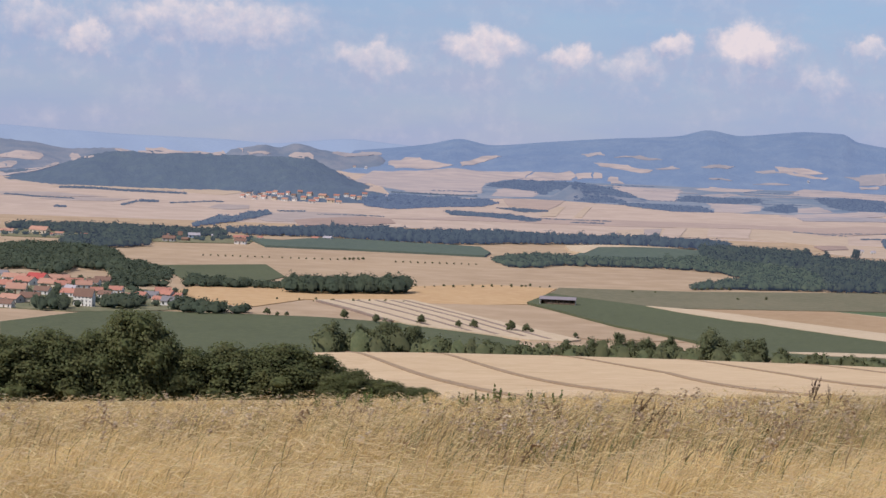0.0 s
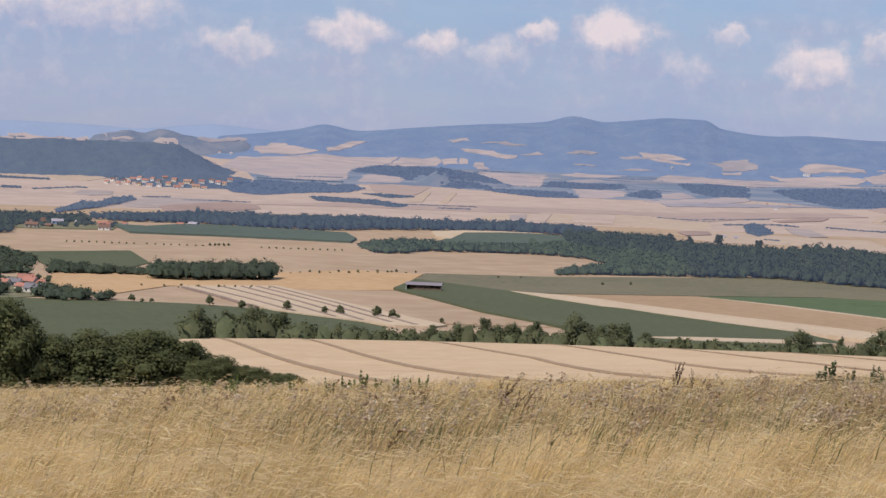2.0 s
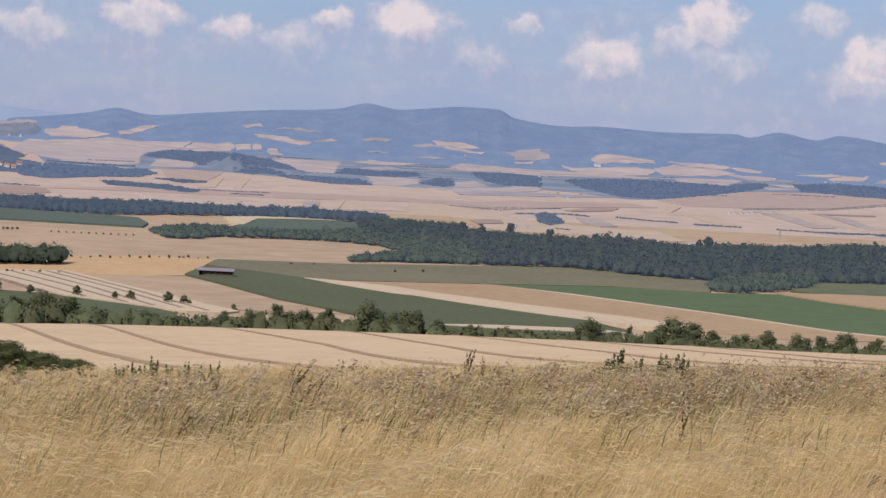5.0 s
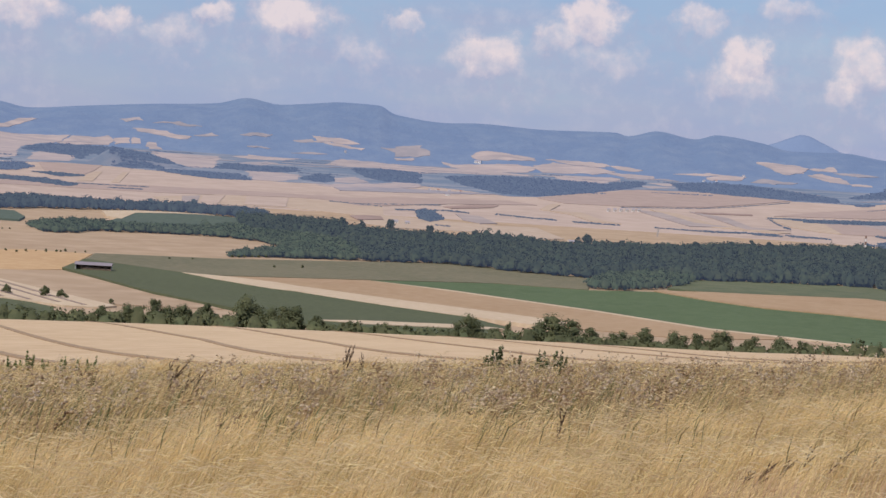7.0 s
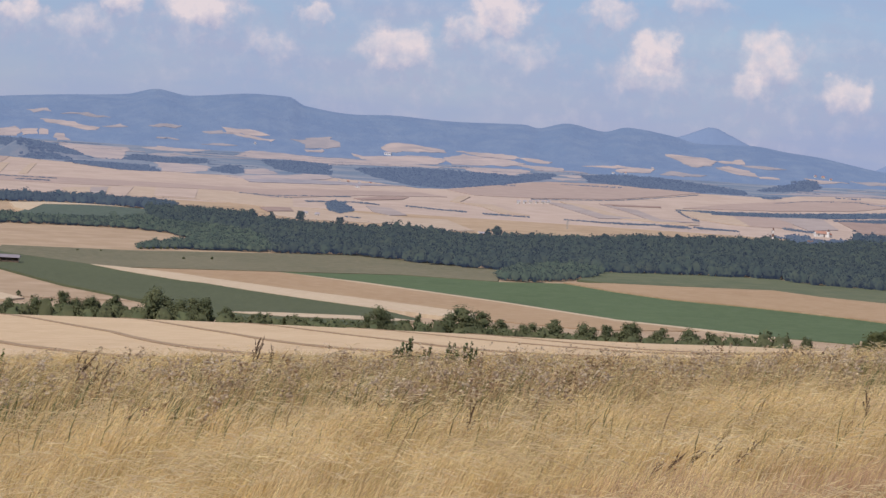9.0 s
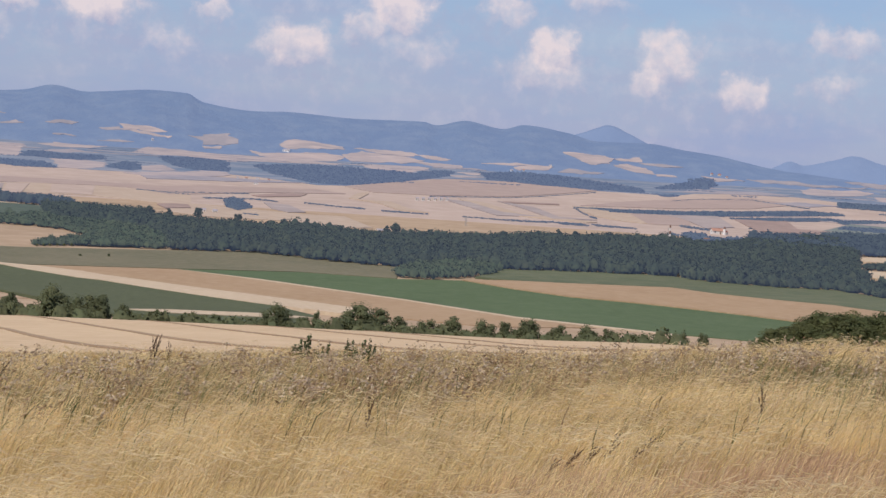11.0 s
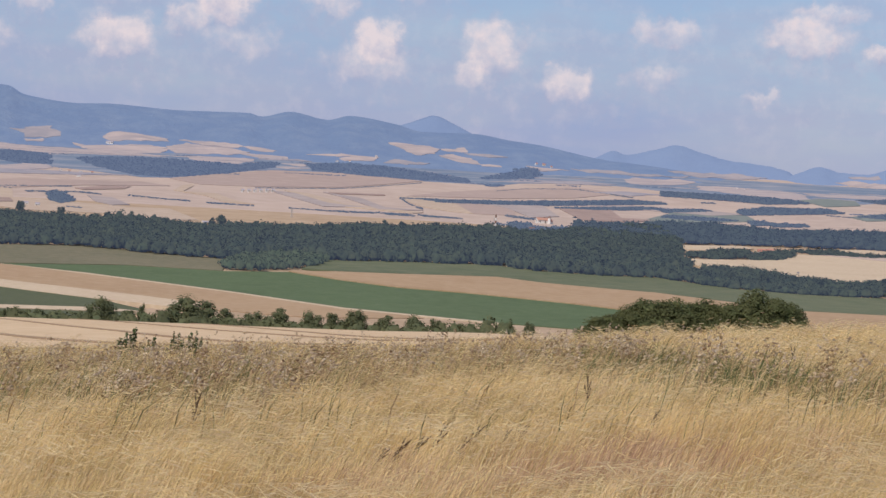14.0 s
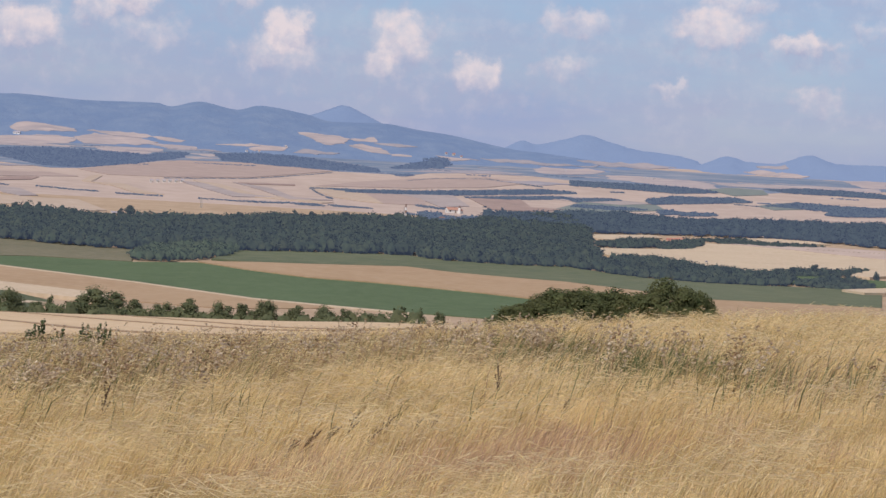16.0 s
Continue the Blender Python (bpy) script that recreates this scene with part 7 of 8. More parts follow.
copy_thing(docks[0], pose(3.06, 18.04, float(ground_z(3.06, 18.04)) - 0.02, 0, 21, -4) @ Matrix.Scale(0.29, 4))
copy_thing(docks[1], pose(2.96, 16.64, float(ground_z(2.96, 16.64)) - 0.02, 0, 30, 5) @ Matrix.Scale(0.27, 4))
copy_thing(docks[0], pose(3.21, 17.41, float(ground_z(3.21, 17.41)) - 0.02, 0, 28, 14) @ Matrix.Scale(0.31, 4))
copy_thing(docks[1], pose(3.46, 17.26, float(ground_z(3.46, 17.26)) - 0.02, 0, 25, 23) @ Matrix.Scale(0.26, 4))
copy_thing(docks[0], pose(3.69, 17.62, float(ground_z(3.69, 17.62)) - 0.02, 0, 27, 32) @ Matrix.Scale(0.26, 4))
copy_thing(docks[1], pose(4.97, 18.13, float(ground_z(4.97, 18.13)) - 0.02, 0, 18, 41) @ Matrix.Scale(0.26, 4))
copy_thing(docks[0], pose(-3.70, 29.97, float(ground_z(-3.70, 29.97)) - 0.02, 0, 20, 0) @ Matrix.Scale(0.66, 4))
copy_thing(docks[1], pose(-3.48, 29.60, float(ground_z(-3.48, 29.60)) - 0.02, 0, 24, 15) @ Matrix.Scale(0.5, 4))
copy_thing(docks[0], pose(-3.36, 30.41, float(ground_z(-3.36, 30.41)) - 0.02, 0, 18, 30) @ Matrix.Scale(0.55, 4))
place(saplings[0], 1.19, 46.58, 140, 0.60, 0.02)
place(saplings[0], 1.34, 46.58, 224, 0.80, 0.02)
place(saplings[0], 1.50, 46.58, 22, 0.66, 0.02)
place(saplings[0], 1.80, 46.57, 227, 0.60, 0.02)
place(saplings[0], 2.25, 46.55, 156, 0.58, 0.02)
place(saplings[0], 2.41, 46.54, 314, 0.68, 0.02)
place(saplings[0], 2.60, 46.53, 186, 0.72, 0.02)
place(saplings[0], 2.82, 46.51, 132, 0.60, 0.02)
place(saplings[2], 1.73, 46.57, 5, 0.42, 0.02)
place(saplings[2], 2.03, 46.56, 210, 0.42, 0.02)
place(saplings[1], -9.34, 47.08, 197, 0.51, 0.02)
place(saplings[2], -8.98, 47.15, 324, 0.58, 0.02)
place(saplings[1], -8.70, 47.20, 250, 0.68, 0.02)
place(saplings[2], -8.31, 47.28, 19, 0.53, 0.02)
place(saplings[1], -8.00, 47.33, 307, 0.55, 0.02)
place(saplings[2], -7.64, 47.39, 74, 0.50, 0.02)
place(saplings[1], -7.33, 47.44, 2, 0.53, 0.02)
place(saplings[2], -10.79, 46.77, 174, 0.53, 0.02)
place(saplings[1], -10.07, 46.93, 137, 0.48, 0.02)
place(saplings[2], -11.40, 46.63, 124, 0.65, 0.02)
place(saplings[1], -12.00, 46.48, 337, 0.56, 0.02)
place(saplings[2], -12.47, 46.35, 34, 0.48, 0.02)
place(saplings[1], -12.95, 46.22, 257, 0.43, 0.02)
place(saplings[2], -13.42, 46.09, 314, 0.41, 0.02)
place(saplings[1], -10.43, 46.85, 107, 0.48, 0.02)
for kind in docks + saplings:
    for o in (*kind.children_recursive, kind):
        bpy.data.objects.remove(o)


# ---- villages ----
def plain(name, colour, rough=0.8, dirt=0.12):
    r, g, b = colour
    return surface(name, (colour, (r * (1 - dirt), g * (1 - dirt), b * (1 - dirt)), (min(1, r * 1.1), min(1, g * 1.1), min(1, b * 1.1))), (0.3, 2.0), rough=rough, bump=0.1, bump_scale=3.0)


WALLS = {"white": plain("white_render", (0.72, 0.69, 0.64)), "grey": plain("grey_render", (0.42, 0.40, 0.38)), "cream": plain("cream_render", (0.66, 0.56, 0.42)),
         "yellow": plain("yellow_render", (0.72, 0.55, 0.14)), "brown": plain("brown_boards", (0.20, 0.14, 0.10)), "blue": plain("blue_sheet", (0.45, 0.55, 0.70))}
ROOFS = {"red": plain("red_tiles", (0.40, 0.185, 0.135)), "orange": plain("orange_tiles", (0.42, 0.235, 0.17)), "bright": plain("bright_red_sheet", (0.42, 0.08, 0.07)), "brown": plain("brown_tiles", (0.20, 0.12, 0.09)),
         "grey": plain("grey_slate", (0.20, 0.19, 0.20)), "barn": plain("weathered_sheet_roof", (0.25, 0.22, 0.235)), "pale": plain("pale_sheet_roof", (0.37, 0.34, 0.36))}
M["glass"] = surface("dark_window", ((0.05, 0.055, 0.06), (0.04, 0.045, 0.05), (0.07, 0.075, 0.08)), (0.5, 3.0), rough=0.15, bump=0, gloss=0.5)
M["door"] = plain("door_wood", (0.16, 0.10, 0.06))


def block_mesh(name, boxes, material):
    """Axis-parallel boxes (x0, y0, z0, x1, y1, z1) joined in one mesh."""
    vs, fs = [], []
    for x0, y0, z0, x1, y1, z1 in boxes:
        n = len(vs)
        vs += [(x, y, z) for z in (z0, z1) for x, y in ((x0, y0), (x1, y0), (x1, y1), (x0, y1))]
        fs += [tuple(n + i for i in f) for f in ((3, 2, 1, 0), (4, 5, 6, 7), (0, 1, 5, 4), (1, 2, 6, 5), (2, 3, 7, 6), (3, 0, 4, 7))]
    return mesh_from(name, vs, fs, material)


def gabled(l, w, eave, rise_):
    vs = [(-l / 2, -w / 2, -1), (l / 2, -w / 2, -1), (l / 2, w / 2, -1), (-l / 2, w / 2, -1), (-l / 2, -w / 2, eave), (l / 2, -w / 2, eave), (l / 2, w / 2, eave), (-l / 2, w / 2, eave), (-l / 2, 0, eave + rise_), (l / 2, 0, eave + rise_)]
    return vs, [(0, 1, 5, 4), (2, 3, 7, 6), (1, 2, 6, 9, 5), (3, 0, 4, 8, 7), (3, 2, 1, 0), (4, 5, 9, 8), (6, 7, 8, 9)]


def roof_mesh(l, w, eave, rise_, material, thick):
    o, e = w * 0.07, l * 0.03
    k = rise_ / (w / 2)
    vs = []
    for x in (-l / 2 - e, l / 2 + e):
        for dz in (0.02, thick):
            vs += [(x, -w / 2 - o, eave - o * k + dz), (x, 0, eave + rise_ + dz), (x, w / 2 + o, eave - o * k + dz)]
    fs = [(3, 4, 10, 9), (4, 5, 11, 10), (0, 6, 7, 1), (1, 7, 8, 2), (0, 1, 4, 3), (1, 2, 5, 4), (6, 9, 10, 7), (7, 10, 11, 8), (0, 3, 9, 6), (2, 8, 11, 5)]
    return mesh_from("roof", vs, fs, material)


def house(x, y, l, w, eave, rise_, turn, wall, roof, label, name="house", storeys=1, category="house", group="village houses", on=None):
    z = float((on or ground_z)(x, y))
    t = empty(name, x, y, z, turn, label, category, group)
    vs, fs = gabled(l, w, eave, rise_)
    part("wall", mesh_from("wall", vs, fs, WALLS[wall]), t)
    part("roof", roof_mesh(l, w, eave, rise_, ROOFS[roof], 0.05 * w ** 0.5), t)
    part("chimney", block_mesh("chimney", [(l * 0.2, -w * 0.08, eave + rise_ * 0.5, l * 0.2 + w * 0.07, w * 0.0, eave + rise_ * 1.25)], ROOFS["brown"]), t, "brick chimney")
    n = max(2, int(l / (eave / storeys) / 1.1))
    sh = eave / storeys
    pane = block_mesh("window", [(-sh * 0.18, -0.05, 0, sh * 0.18, 0.05, sh * 0.45)], M["glass"])
    for s in range(storeys):
        for k in range(n):
            px_ = -l / 2 + l * (k + 0.5) / n
            if s == 0 and k == n // 2:
                o = part("door", block_mesh("door", [(-sh * 0.17, -0.05, 0, sh * 0.17, 0.05, sh * 0.72)], M["door"]), t)
                o.location = (px_, -w / 2 - 0.01, 0.02)
                continue
            o = part("window", pane, t)
            o.location = (px_, -w / 2 - 0.01, sh * (s + 0.33))
    for sx in (-1, 1):
        o = part("window", pane, t)
        o.location, o.rotation_euler = (sx * (l / 2 + 0.01), 0, sh * 0.4), (0, 0, math.pi / 2)
    return t


def barn(x, y, turn):
    """An open-fronted hay barn: pale roof, posts, dark bays and a white gable end."""
    z = float(ground_z(x, y)) + 2.0
    t = empty("barn", x, y, z, turn, "long open-fronted barn with weathered roof and white gable", "barn")
    l, w, eave, rise_ = 26.0, 9.0, 3.6, 1.7
    part("roof", roof_mesh(l, w, eave, rise_, ROOFS["barn"], 0.2), t, "weathered sheet roof")
    part("back_wall", block_mesh("back_wall", [(-l / 2, w / 2 - 0.25, -2, l / 2, w / 2, eave)], WALLS["brown"]), t)
    part("front_wall", block_mesh("front_wall", [(-l / 2 + 5, -w / 2 + 0.6, -2, l / 2, -w / 2 + 0.8, 1.1)], WALLS["brown"]), t, "low dark front wall")
    for sx, m in ((-1, "white"), (1, "grey")):
        vs = [(sx * (l / 2 - 0.2), -w / 2, -2), (sx * (l / 2 - 0.2), w / 2, -2), (sx * (l / 2 - 0.2), w / 2, eave), (sx * (l / 2 - 0.2), 0, eave + rise_), (sx * (l / 2 - 0.2), -w / 2, eave)]
        vs += [(a + 0.2 * sx, b, c) for a, b, c in vs]
        fs = [(0, 1, 2, 3, 4), (9, 8, 7, 6, 5)] + [(i, 5 + i, 5 + (i + 1) % 5, (i + 1) % 5) for i in range(5)]
        part("gable", mesh_from("gable", vs, fs, WALLS[m]), t, m + " gable end")
    for k in range(7):
        px_ = -l / 2 + l * k / 6
        part("post", block_mesh("post", [(px_ - 0.18, -w / 2 - 0.05, -2, px_ + 0.18, -w / 2 + 0.3, eave)], WALLS["white" if k == 0 else "brown"]), t)
    for k in range(3):
        part("gable_opening", block_mesh("gable_opening", [(-l / 2 - 0.06, -4.2 + k * 3.2, 0.2, -l / 2 + 0.02, -2.4 + k * 3.2, 2.6)], M["glass"]), t)
    part("hay_stack", block_mesh("hay_stack", [(-l / 2 + 6, -2, -2, -1, 3, 2.2), (1, -1, -2, l / 2 - 2, 3, 1.6)], WALLS["brown"]), t, "dark stacked hay")
    return t


def church(x, y, size, turn, on=None):
    z = float((on or ground_z)(x, y))
    t = empty("church", x, y, z, turn, "white village church with a red roof and tower", "church")
    vs, fs = gabled(14 * size, 8 * size, 6 * size, 4 * size)
    part("nave", mesh_from("nave", vs, fs, WALLS["white"]), t)
    part("roof", roof_mesh(14 * size, 8 * size, 6 * size, 4 * size, ROOFS["red"], 0.2), t)
    tw = part("tower", block_mesh("tower", [(-10 * size, -2.5 * size, -1, -5.5 * size, 2.5 * size, 13 * size)], WALLS["white"]), t)
    vs = [(-10.3 * size, -2.8 * size, 13 * size), (-5.2 * size, -2.8 * size, 13 * size), (-5.2 * size, 2.8 * size, 13 * size), (-10.3 * size, 2.8 * size, 13 * size), (-7.75 * size, 0, 18.5 * size)]
    part("spire", mesh_from("spire", vs, [(0, 1, 4), (1, 2, 4), (2, 3, 4), (3, 0, 4), (3, 2, 1, 0)], ROOFS["brown"]), tw, "dark pointed spire")
    for k in range(4):
        part("window", block_mesh("window", [(-5 * size + k * 3 * size, -4.06 * size, 2 * size, -4.2 * size + k * 3 * size, -3.98 * size, 4.6 * size)], M["glass"]), t)
    return t


def chimney_stack(x, y, h, on=None):
    """A tall works chimney, banded white and dark red."""
    z = float((on or ground_z)(x, y))
    t = empty("works_chimney", x, y, z, 0, "tall works chimney banded white and dark red", "chimney")
    for k in range(5):
        z0, z1 = h * k / 5, h * (k + 1) / 5
        r0, r1 = 1.3 - 0.4 * k / 5, 1.3 - 0.4 * (k + 1) / 5
        vs = [((r0, r1)[i] * math.cos(j * math.tau / 12), (r0, r1)[i] * math.sin(j * math.tau / 12), (z0, z1)[i]) for i in range(2) for j in range(12)]
        fs = [(j, (j + 1) % 12, 12 + (j + 1) % 12, 12 + j) for j in range(12)] + [tuple(range(12, 24))]
        part("band", mesh_from("band", vs, fs, ROOFS["brown"] if k % 2 == 0 else WALLS["white"]), t)
    return t


def pylon(x, y, h):
    """A lattice mast: four tapering legs, braces and two cross arms."""
    t = empty("pylon", x, y, float(ground_z(x, y)), 20, "grey steel lattice power mast on the plain", "pylon", "power masts")
    b = h * 0.09

    def bar(name, p, q, r):
        d = (Vector(q) - Vector(p)).normalized()
        s1 = d.orthogonal().normalized() * r
        s2 = d.cross(s1)
        vs = [tuple(Vector(e) + k) for e in (p, q) for k in (s1, s2, -s1, -s2)]
        part(name, mesh_from(name, vs, [(0, 1, 5, 4), (1, 2, 6, 5), (2, 3, 7, 6), (3, 0, 4, 7), (3, 2, 1, 0), (4, 5, 6, 7)], WALLS["grey"]), t)

    for sx in (-1, 1):
        for sy in (-1, 1):
            bar("leg", (sx * b, sy * b, 0), (sx * b * 0.2, sy * b * 0.2, h), h * 0.008)
    for k in range(5):
        u, v = 1 - 0.16 * k, 1 - 0.16 * (k + 1)
        bar("brace", (-b * u, -b * u, h * k / 5), (b * v, -b * v, h * (k + 1) / 5), h * 0.005)
        bar("brace", (b * u, b * u, h * k / 5), (-b * v, b * v, h * (k + 1) / 5), h * 0.005)
    for z in (0.78, 0.92):
        bar("cross_arm", (-h * 0.17, 0, h * z), (h * 0.17, 0, h * z), h * 0.008)
    return t


house(-666, 1577, 19.8, 5.9, 4.3, 2.9, -9, "white", "orange", "white-walled village house with an orange tiled roof")
house(-648, 1578, 14.9, 11.7, 4.5, 3.7, -9, "cream", "bright", "cream-walled village house with a bright red roof")
house(-639, 1595, 18.6, 5.6, 4.0, 2.7, 14, "cream", "orange", "cream-walled village house with an orange tiled roof")
house(-624, 1593, 13.2, 4.0, 2.9, 1.9, 18, "white", "red", "white-walled village house with a red tiled roof")
house(-603, 1578, 10.8, 6.8, 3.3, 2.7, -3, "white", "brown", "white-walled village house with a brown roof")
house(-591, 1503, 10.2, 6.3, 3.1, 2.5, -20, "white", "pale", "white-walled village house with a pale roof")
house(-575, 1459, 11.3, 7.3, 3.4, 2.9, -13, "white", "red", "white-walled village house with a red tiled roof")
house(-586, 1382, 15.5, 9.3, 3.4, 2.7, -16, "grey", "orange", "grey-walled village house with an orange tiled roof")
house(-576, 1390, 13.2, 7.6, 4.0, 3.3, 16, "cream", "brown", "cream-walled village house with a brown roof")
house(-529, 1478, 9.5, 6.0, 2.8, 2.3, -12, "cream", "red", "cream-walled village house with a red tiled roof")
house(-523, 1484, 10.1, 6.8, 2.9, 2.5, 5, "white", "grey", "white-walled village house with a grey slate roof")
house(-526, 1517, 11.5, 8.0, 3.4, 2.9, 21, "cream", "red", "cream-walled village house with a red tiled roof")
house(-489, 1427, 12.1, 6.8, 3.6, 3.1, -6, "white", "grey", "white-walled village house with a grey slate roof")
house(-514, 1492, 11.3, 6.8, 3.4, 2.9, -24, "grey", "red", "grey-walled village house with a red tiled roof")
house(-701, 1634, 9.9, 5.7, 2.9, 2.5, -5, "white", "grey", "white-walled village house with a grey slate roof")
house(-602, 1596, 12.2, 7.6, 3.7, 3.1, 6, "cream", "brown", "cream-walled village house with a brown roof")
house(-458, 1385, 5.3, 3.4, 2.2, 1.7, 5, "white", "pale", "white-walled village house with a pale roof")
house(-454, 1393, 4.7, 2.8, 2.2, 1.7, -18, "white", "red", "white-walled village house with a red tiled roof")
house(-647, 1552, 17.4, 10.6, 3.7, 3.1, -20, "white", "red", "white-walled village house with a red tiled roof")
house(-622, 1535, 13.2, 8.1, 4.0, 3.3, -2, "cream", "orange", "cream-walled village house with an orange tiled roof")
house(-609, 1531, 11.8, 8.5, 3.6, 2.9, 18, "white", "red", "white-walled village house with a red tiled roof")
house(-597, 1543, 11.9, 6.3, 3.6, 2.9, 23, "white", "orange", "white-walled village house with an orange tiled roof")
house(-572, 1504, 9.0, 6.3, 2.6, 2.3, 24, "cream", "red", "cream-walled village house with a red tiled roof")
house(-551, 1466, 9.9, 5.5, 2.9, 2.5, -6, "white", "brown", "white-walled village house with a brown roof")
house(-617, 1464, 14.0, 9.1, 4.2, 3.5, 12, "cream", "orange", "cream-walled village house with an orange tiled roof")
house(-598, 1466, 11.3, 6.8, 3.4, 2.9, -3, "white", "brown", "white-walled village house with a brown roof")
house(-642, 1501, 13.0, 7.8, 3.9, 3.3, -3, "grey", "red", "grey-walled village house with a red tiled roof")
house(-561, 1515, 10.2, 6.8, 3.1, 2.5, 3, "white", "red", "white-walled village house with a red tiled roof")
house(-535, 1466, 8.7, 6.2, 2.6, 2.1, -13, "white", "orange", "white-walled village house with an orange tiled roof")
house(-506, 1451, 8.5, 5.9, 2.6, 2.1, -20, "cream", "red", "cream-walled village house with a red tiled roof")
house(-507, 1491, 8.8, 6.0, 2.6, 2.1, -2, "white", "red", "white-walled village house with a red tiled roof")
house(-478, 1417, 7.1, 4.1, 2.2, 1.7, -12, "white", "brown", "white-walled village house with a brown roof")
house(-571, 1338, 10.4, 5.7, 3.1, 2.5, -6, "white", "brown", "white-walled village house with a brown roof")
house(-534, 1382, 14.5, 4.3, 7.3, 4.9, -12, "white", "brown", "three-storey whitish apartment block with a grey roof", storeys=3)
house(-982, 2300, 15.4, 9.3, 3.3, 2.2, -1, "white", "orange", "white-walled village house with an orange tiled roof")
house(-948, 2310, 25.7, 7.7, 5.5, 3.7, -22, "cream", "orange", "cream-walled village house with an orange tiled roof")
house(-926, 2288, 7.6, 5.2, 2.3, 1.5, -9, "white", "red", "white-walled village house with a red tiled roof")
house(-924, 2308, 9.0, 5.1, 2.7, 1.8, 20, "white", "orange", "white-walled village house with an orange tiled roof")
house(-891, 2300, 8.9, 5.8, 2.7, 1.8, 8, "cream", "red", "cream-walled village house with a red tiled roof")
house(-884, 2309, 7.6, 4.8, 2.3, 1.5, -14, "grey", "red", "grey-walled village house with a red tiled roof")
house(-821, 2370, 10.3, 5.6, 3.1, 2.1, -16, "white", "brown", "white-walled village house with a brown roof")
house(-781, 2323, 8.8, 5.2, 2.6, 1.8, -16, "brown", "brown", "brown-walled village house with a brown roof")
house(-793, 2388, 12.9, 8.0, 3.9, 2.6, 23, "blue", "pale", "pale blue village house with a pale roof")
house(-779, 2422, 7.9, 5.4, 2.4, 1.6, -9, "white", "pale", "white-walled village house with a pale roof")
house(-738, 2390, 16.7, 9.6, 3.6, 2.4, 14, "cream", "red", "cream-walled village house with a red tiled roof")
house(-717, 2321, 12.5, 9.3, 3.7, 2.5, 6, "white", "brown", "white-walled village house with a brown roof")
house(-728, 2433, 6.5, 3.7, 2.4, 1.6, -3, "white", "red", "white-walled village house with a red tiled roof")
house(-675, 2479, 7.9, 4.3, 2.4, 1.6, -3, "white", "red", "white-walled village house with a red tiled roof")
house(-660, 2481, 10.6, 7.6, 3.2, 2.1, -15, "white", "pale", "white-walled village house with a pale roof")
house(-791, 2296, 13.7, 8.4, 4.1, 2.7, 7, "grey", "brown", "grey-walled village house with a brown roof")
house(-836, 2369, 7.8, 5.7, 2.3, 1.6, 6, "cream", "red", "cream-walled village house with a red tiled roof")
house(-797, 2351, 5.1, 3.1, 5.4, 3.6, 8, "yellow", "brown", "tall yellow house at the farther village", storeys=2)
house(-1053, 3447, 8.3, 4.8, 3.3, 2.2, -20, "white", "brown", "white-walled village house with a brown roof", on=surface_z)
house(-1032, 3493, 11.2, 8.0, 3.4, 2.2, -2, "white", "red", "white-walled village house with a red tiled roof", on=surface_z)
house(-996, 3406, 8.2, 6.0, 3.3, 2.2, -16, "white", "orange", "white-walled village house with an orange tiled roof", on=surface_z)
house(-979, 3379, 10.9, 5.5, 3.3, 2.2, 1, "white", "red", "white-walled village house with a red tiled roof", on=surface_z)
house(-948, 3380, 8.1, 5.5, 3.3, 2.2, 24, "grey", "red", "grey-walled village house with a red tiled roof", on=surface_z)
house(-930, 3374, 9.0, 5.9, 3.2, 2.2, -20, "cream", "red", "cream-walled village house with a red tiled roof", on=surface_z)
house(-908, 3372, 12.6, 8.0, 3.8, 2.5, -6, "cream", "orange", "cream-walled village house with an orange tiled roof", on=surface_z)
house(-892, 3361, 12.5, 6.8, 3.8, 2.5, 16, "cream", "orange", "cream-walled village house with an orange tiled roof", on=surface_z)
house(-910, 3317, 11.5, 7.8, 3.5, 2.3, 15, "white", "red", "white-walled village house with a red tiled roof", on=surface_z)
house(-889, 3385, 9.0, 5.9, 3.2, 2.2, 10, "white", "red", "white-walled village house with a red tiled roof", on=surface_z)
house(-876, 3399, 8.1, 5.5, 3.3, 2.2, -12, "white", "brown", "white-walled village house with a brown roof", on=surface_z)
house(-850, 3413, 8.1, 5.2, 3.3, 2.2, 19, "white", "red", "white-walled village house with a red tiled roof", on=surface_z)
house(-1041, 3374, 8.2, 4.8, 3.3, 2.2, -17, "white", "red", "white-walled village house with a red tiled roof", on=surface_z)
house(-955, 3369, 9.0, 4.6, 3.2, 2.2, -21, "grey", "brown", "grey-walled village house with a brown roof", on=surface_z)
house(-966, 3376, 7.2, 4.4, 3.3, 2.2, -24, "white", "red", "white-walled village house with a red tiled roof", on=surface_z)
house(-1029, 3430, 7.4, 4.9, 3.3, 2.2, 11, "white", "brown", "white-walled village house with a brown roof", on=surface_z)
house(-817, 3424, 3.6, 2.7, 3.3, 2.2, 12, "white", "pale", "white-walled village house with a pale roof", on=surface_z)
house(-873, 3339, 8.9, 5.4, 3.2, 2.1, 14, "white", "orange", "white-walled village house with an orange tiled roof", on=surface_z)
house(-1005, 3373, 9.1, 6.2, 3.3, 2.2, -22, "white", "red", "white-walled village house with a red tiled roof", on=surface_z)
house(-983, 3357, 8.1, 4.1, 3.2, 2.2, -15, "cream", "brown", "cream-walled village house with a brown roof", on=surface_z)
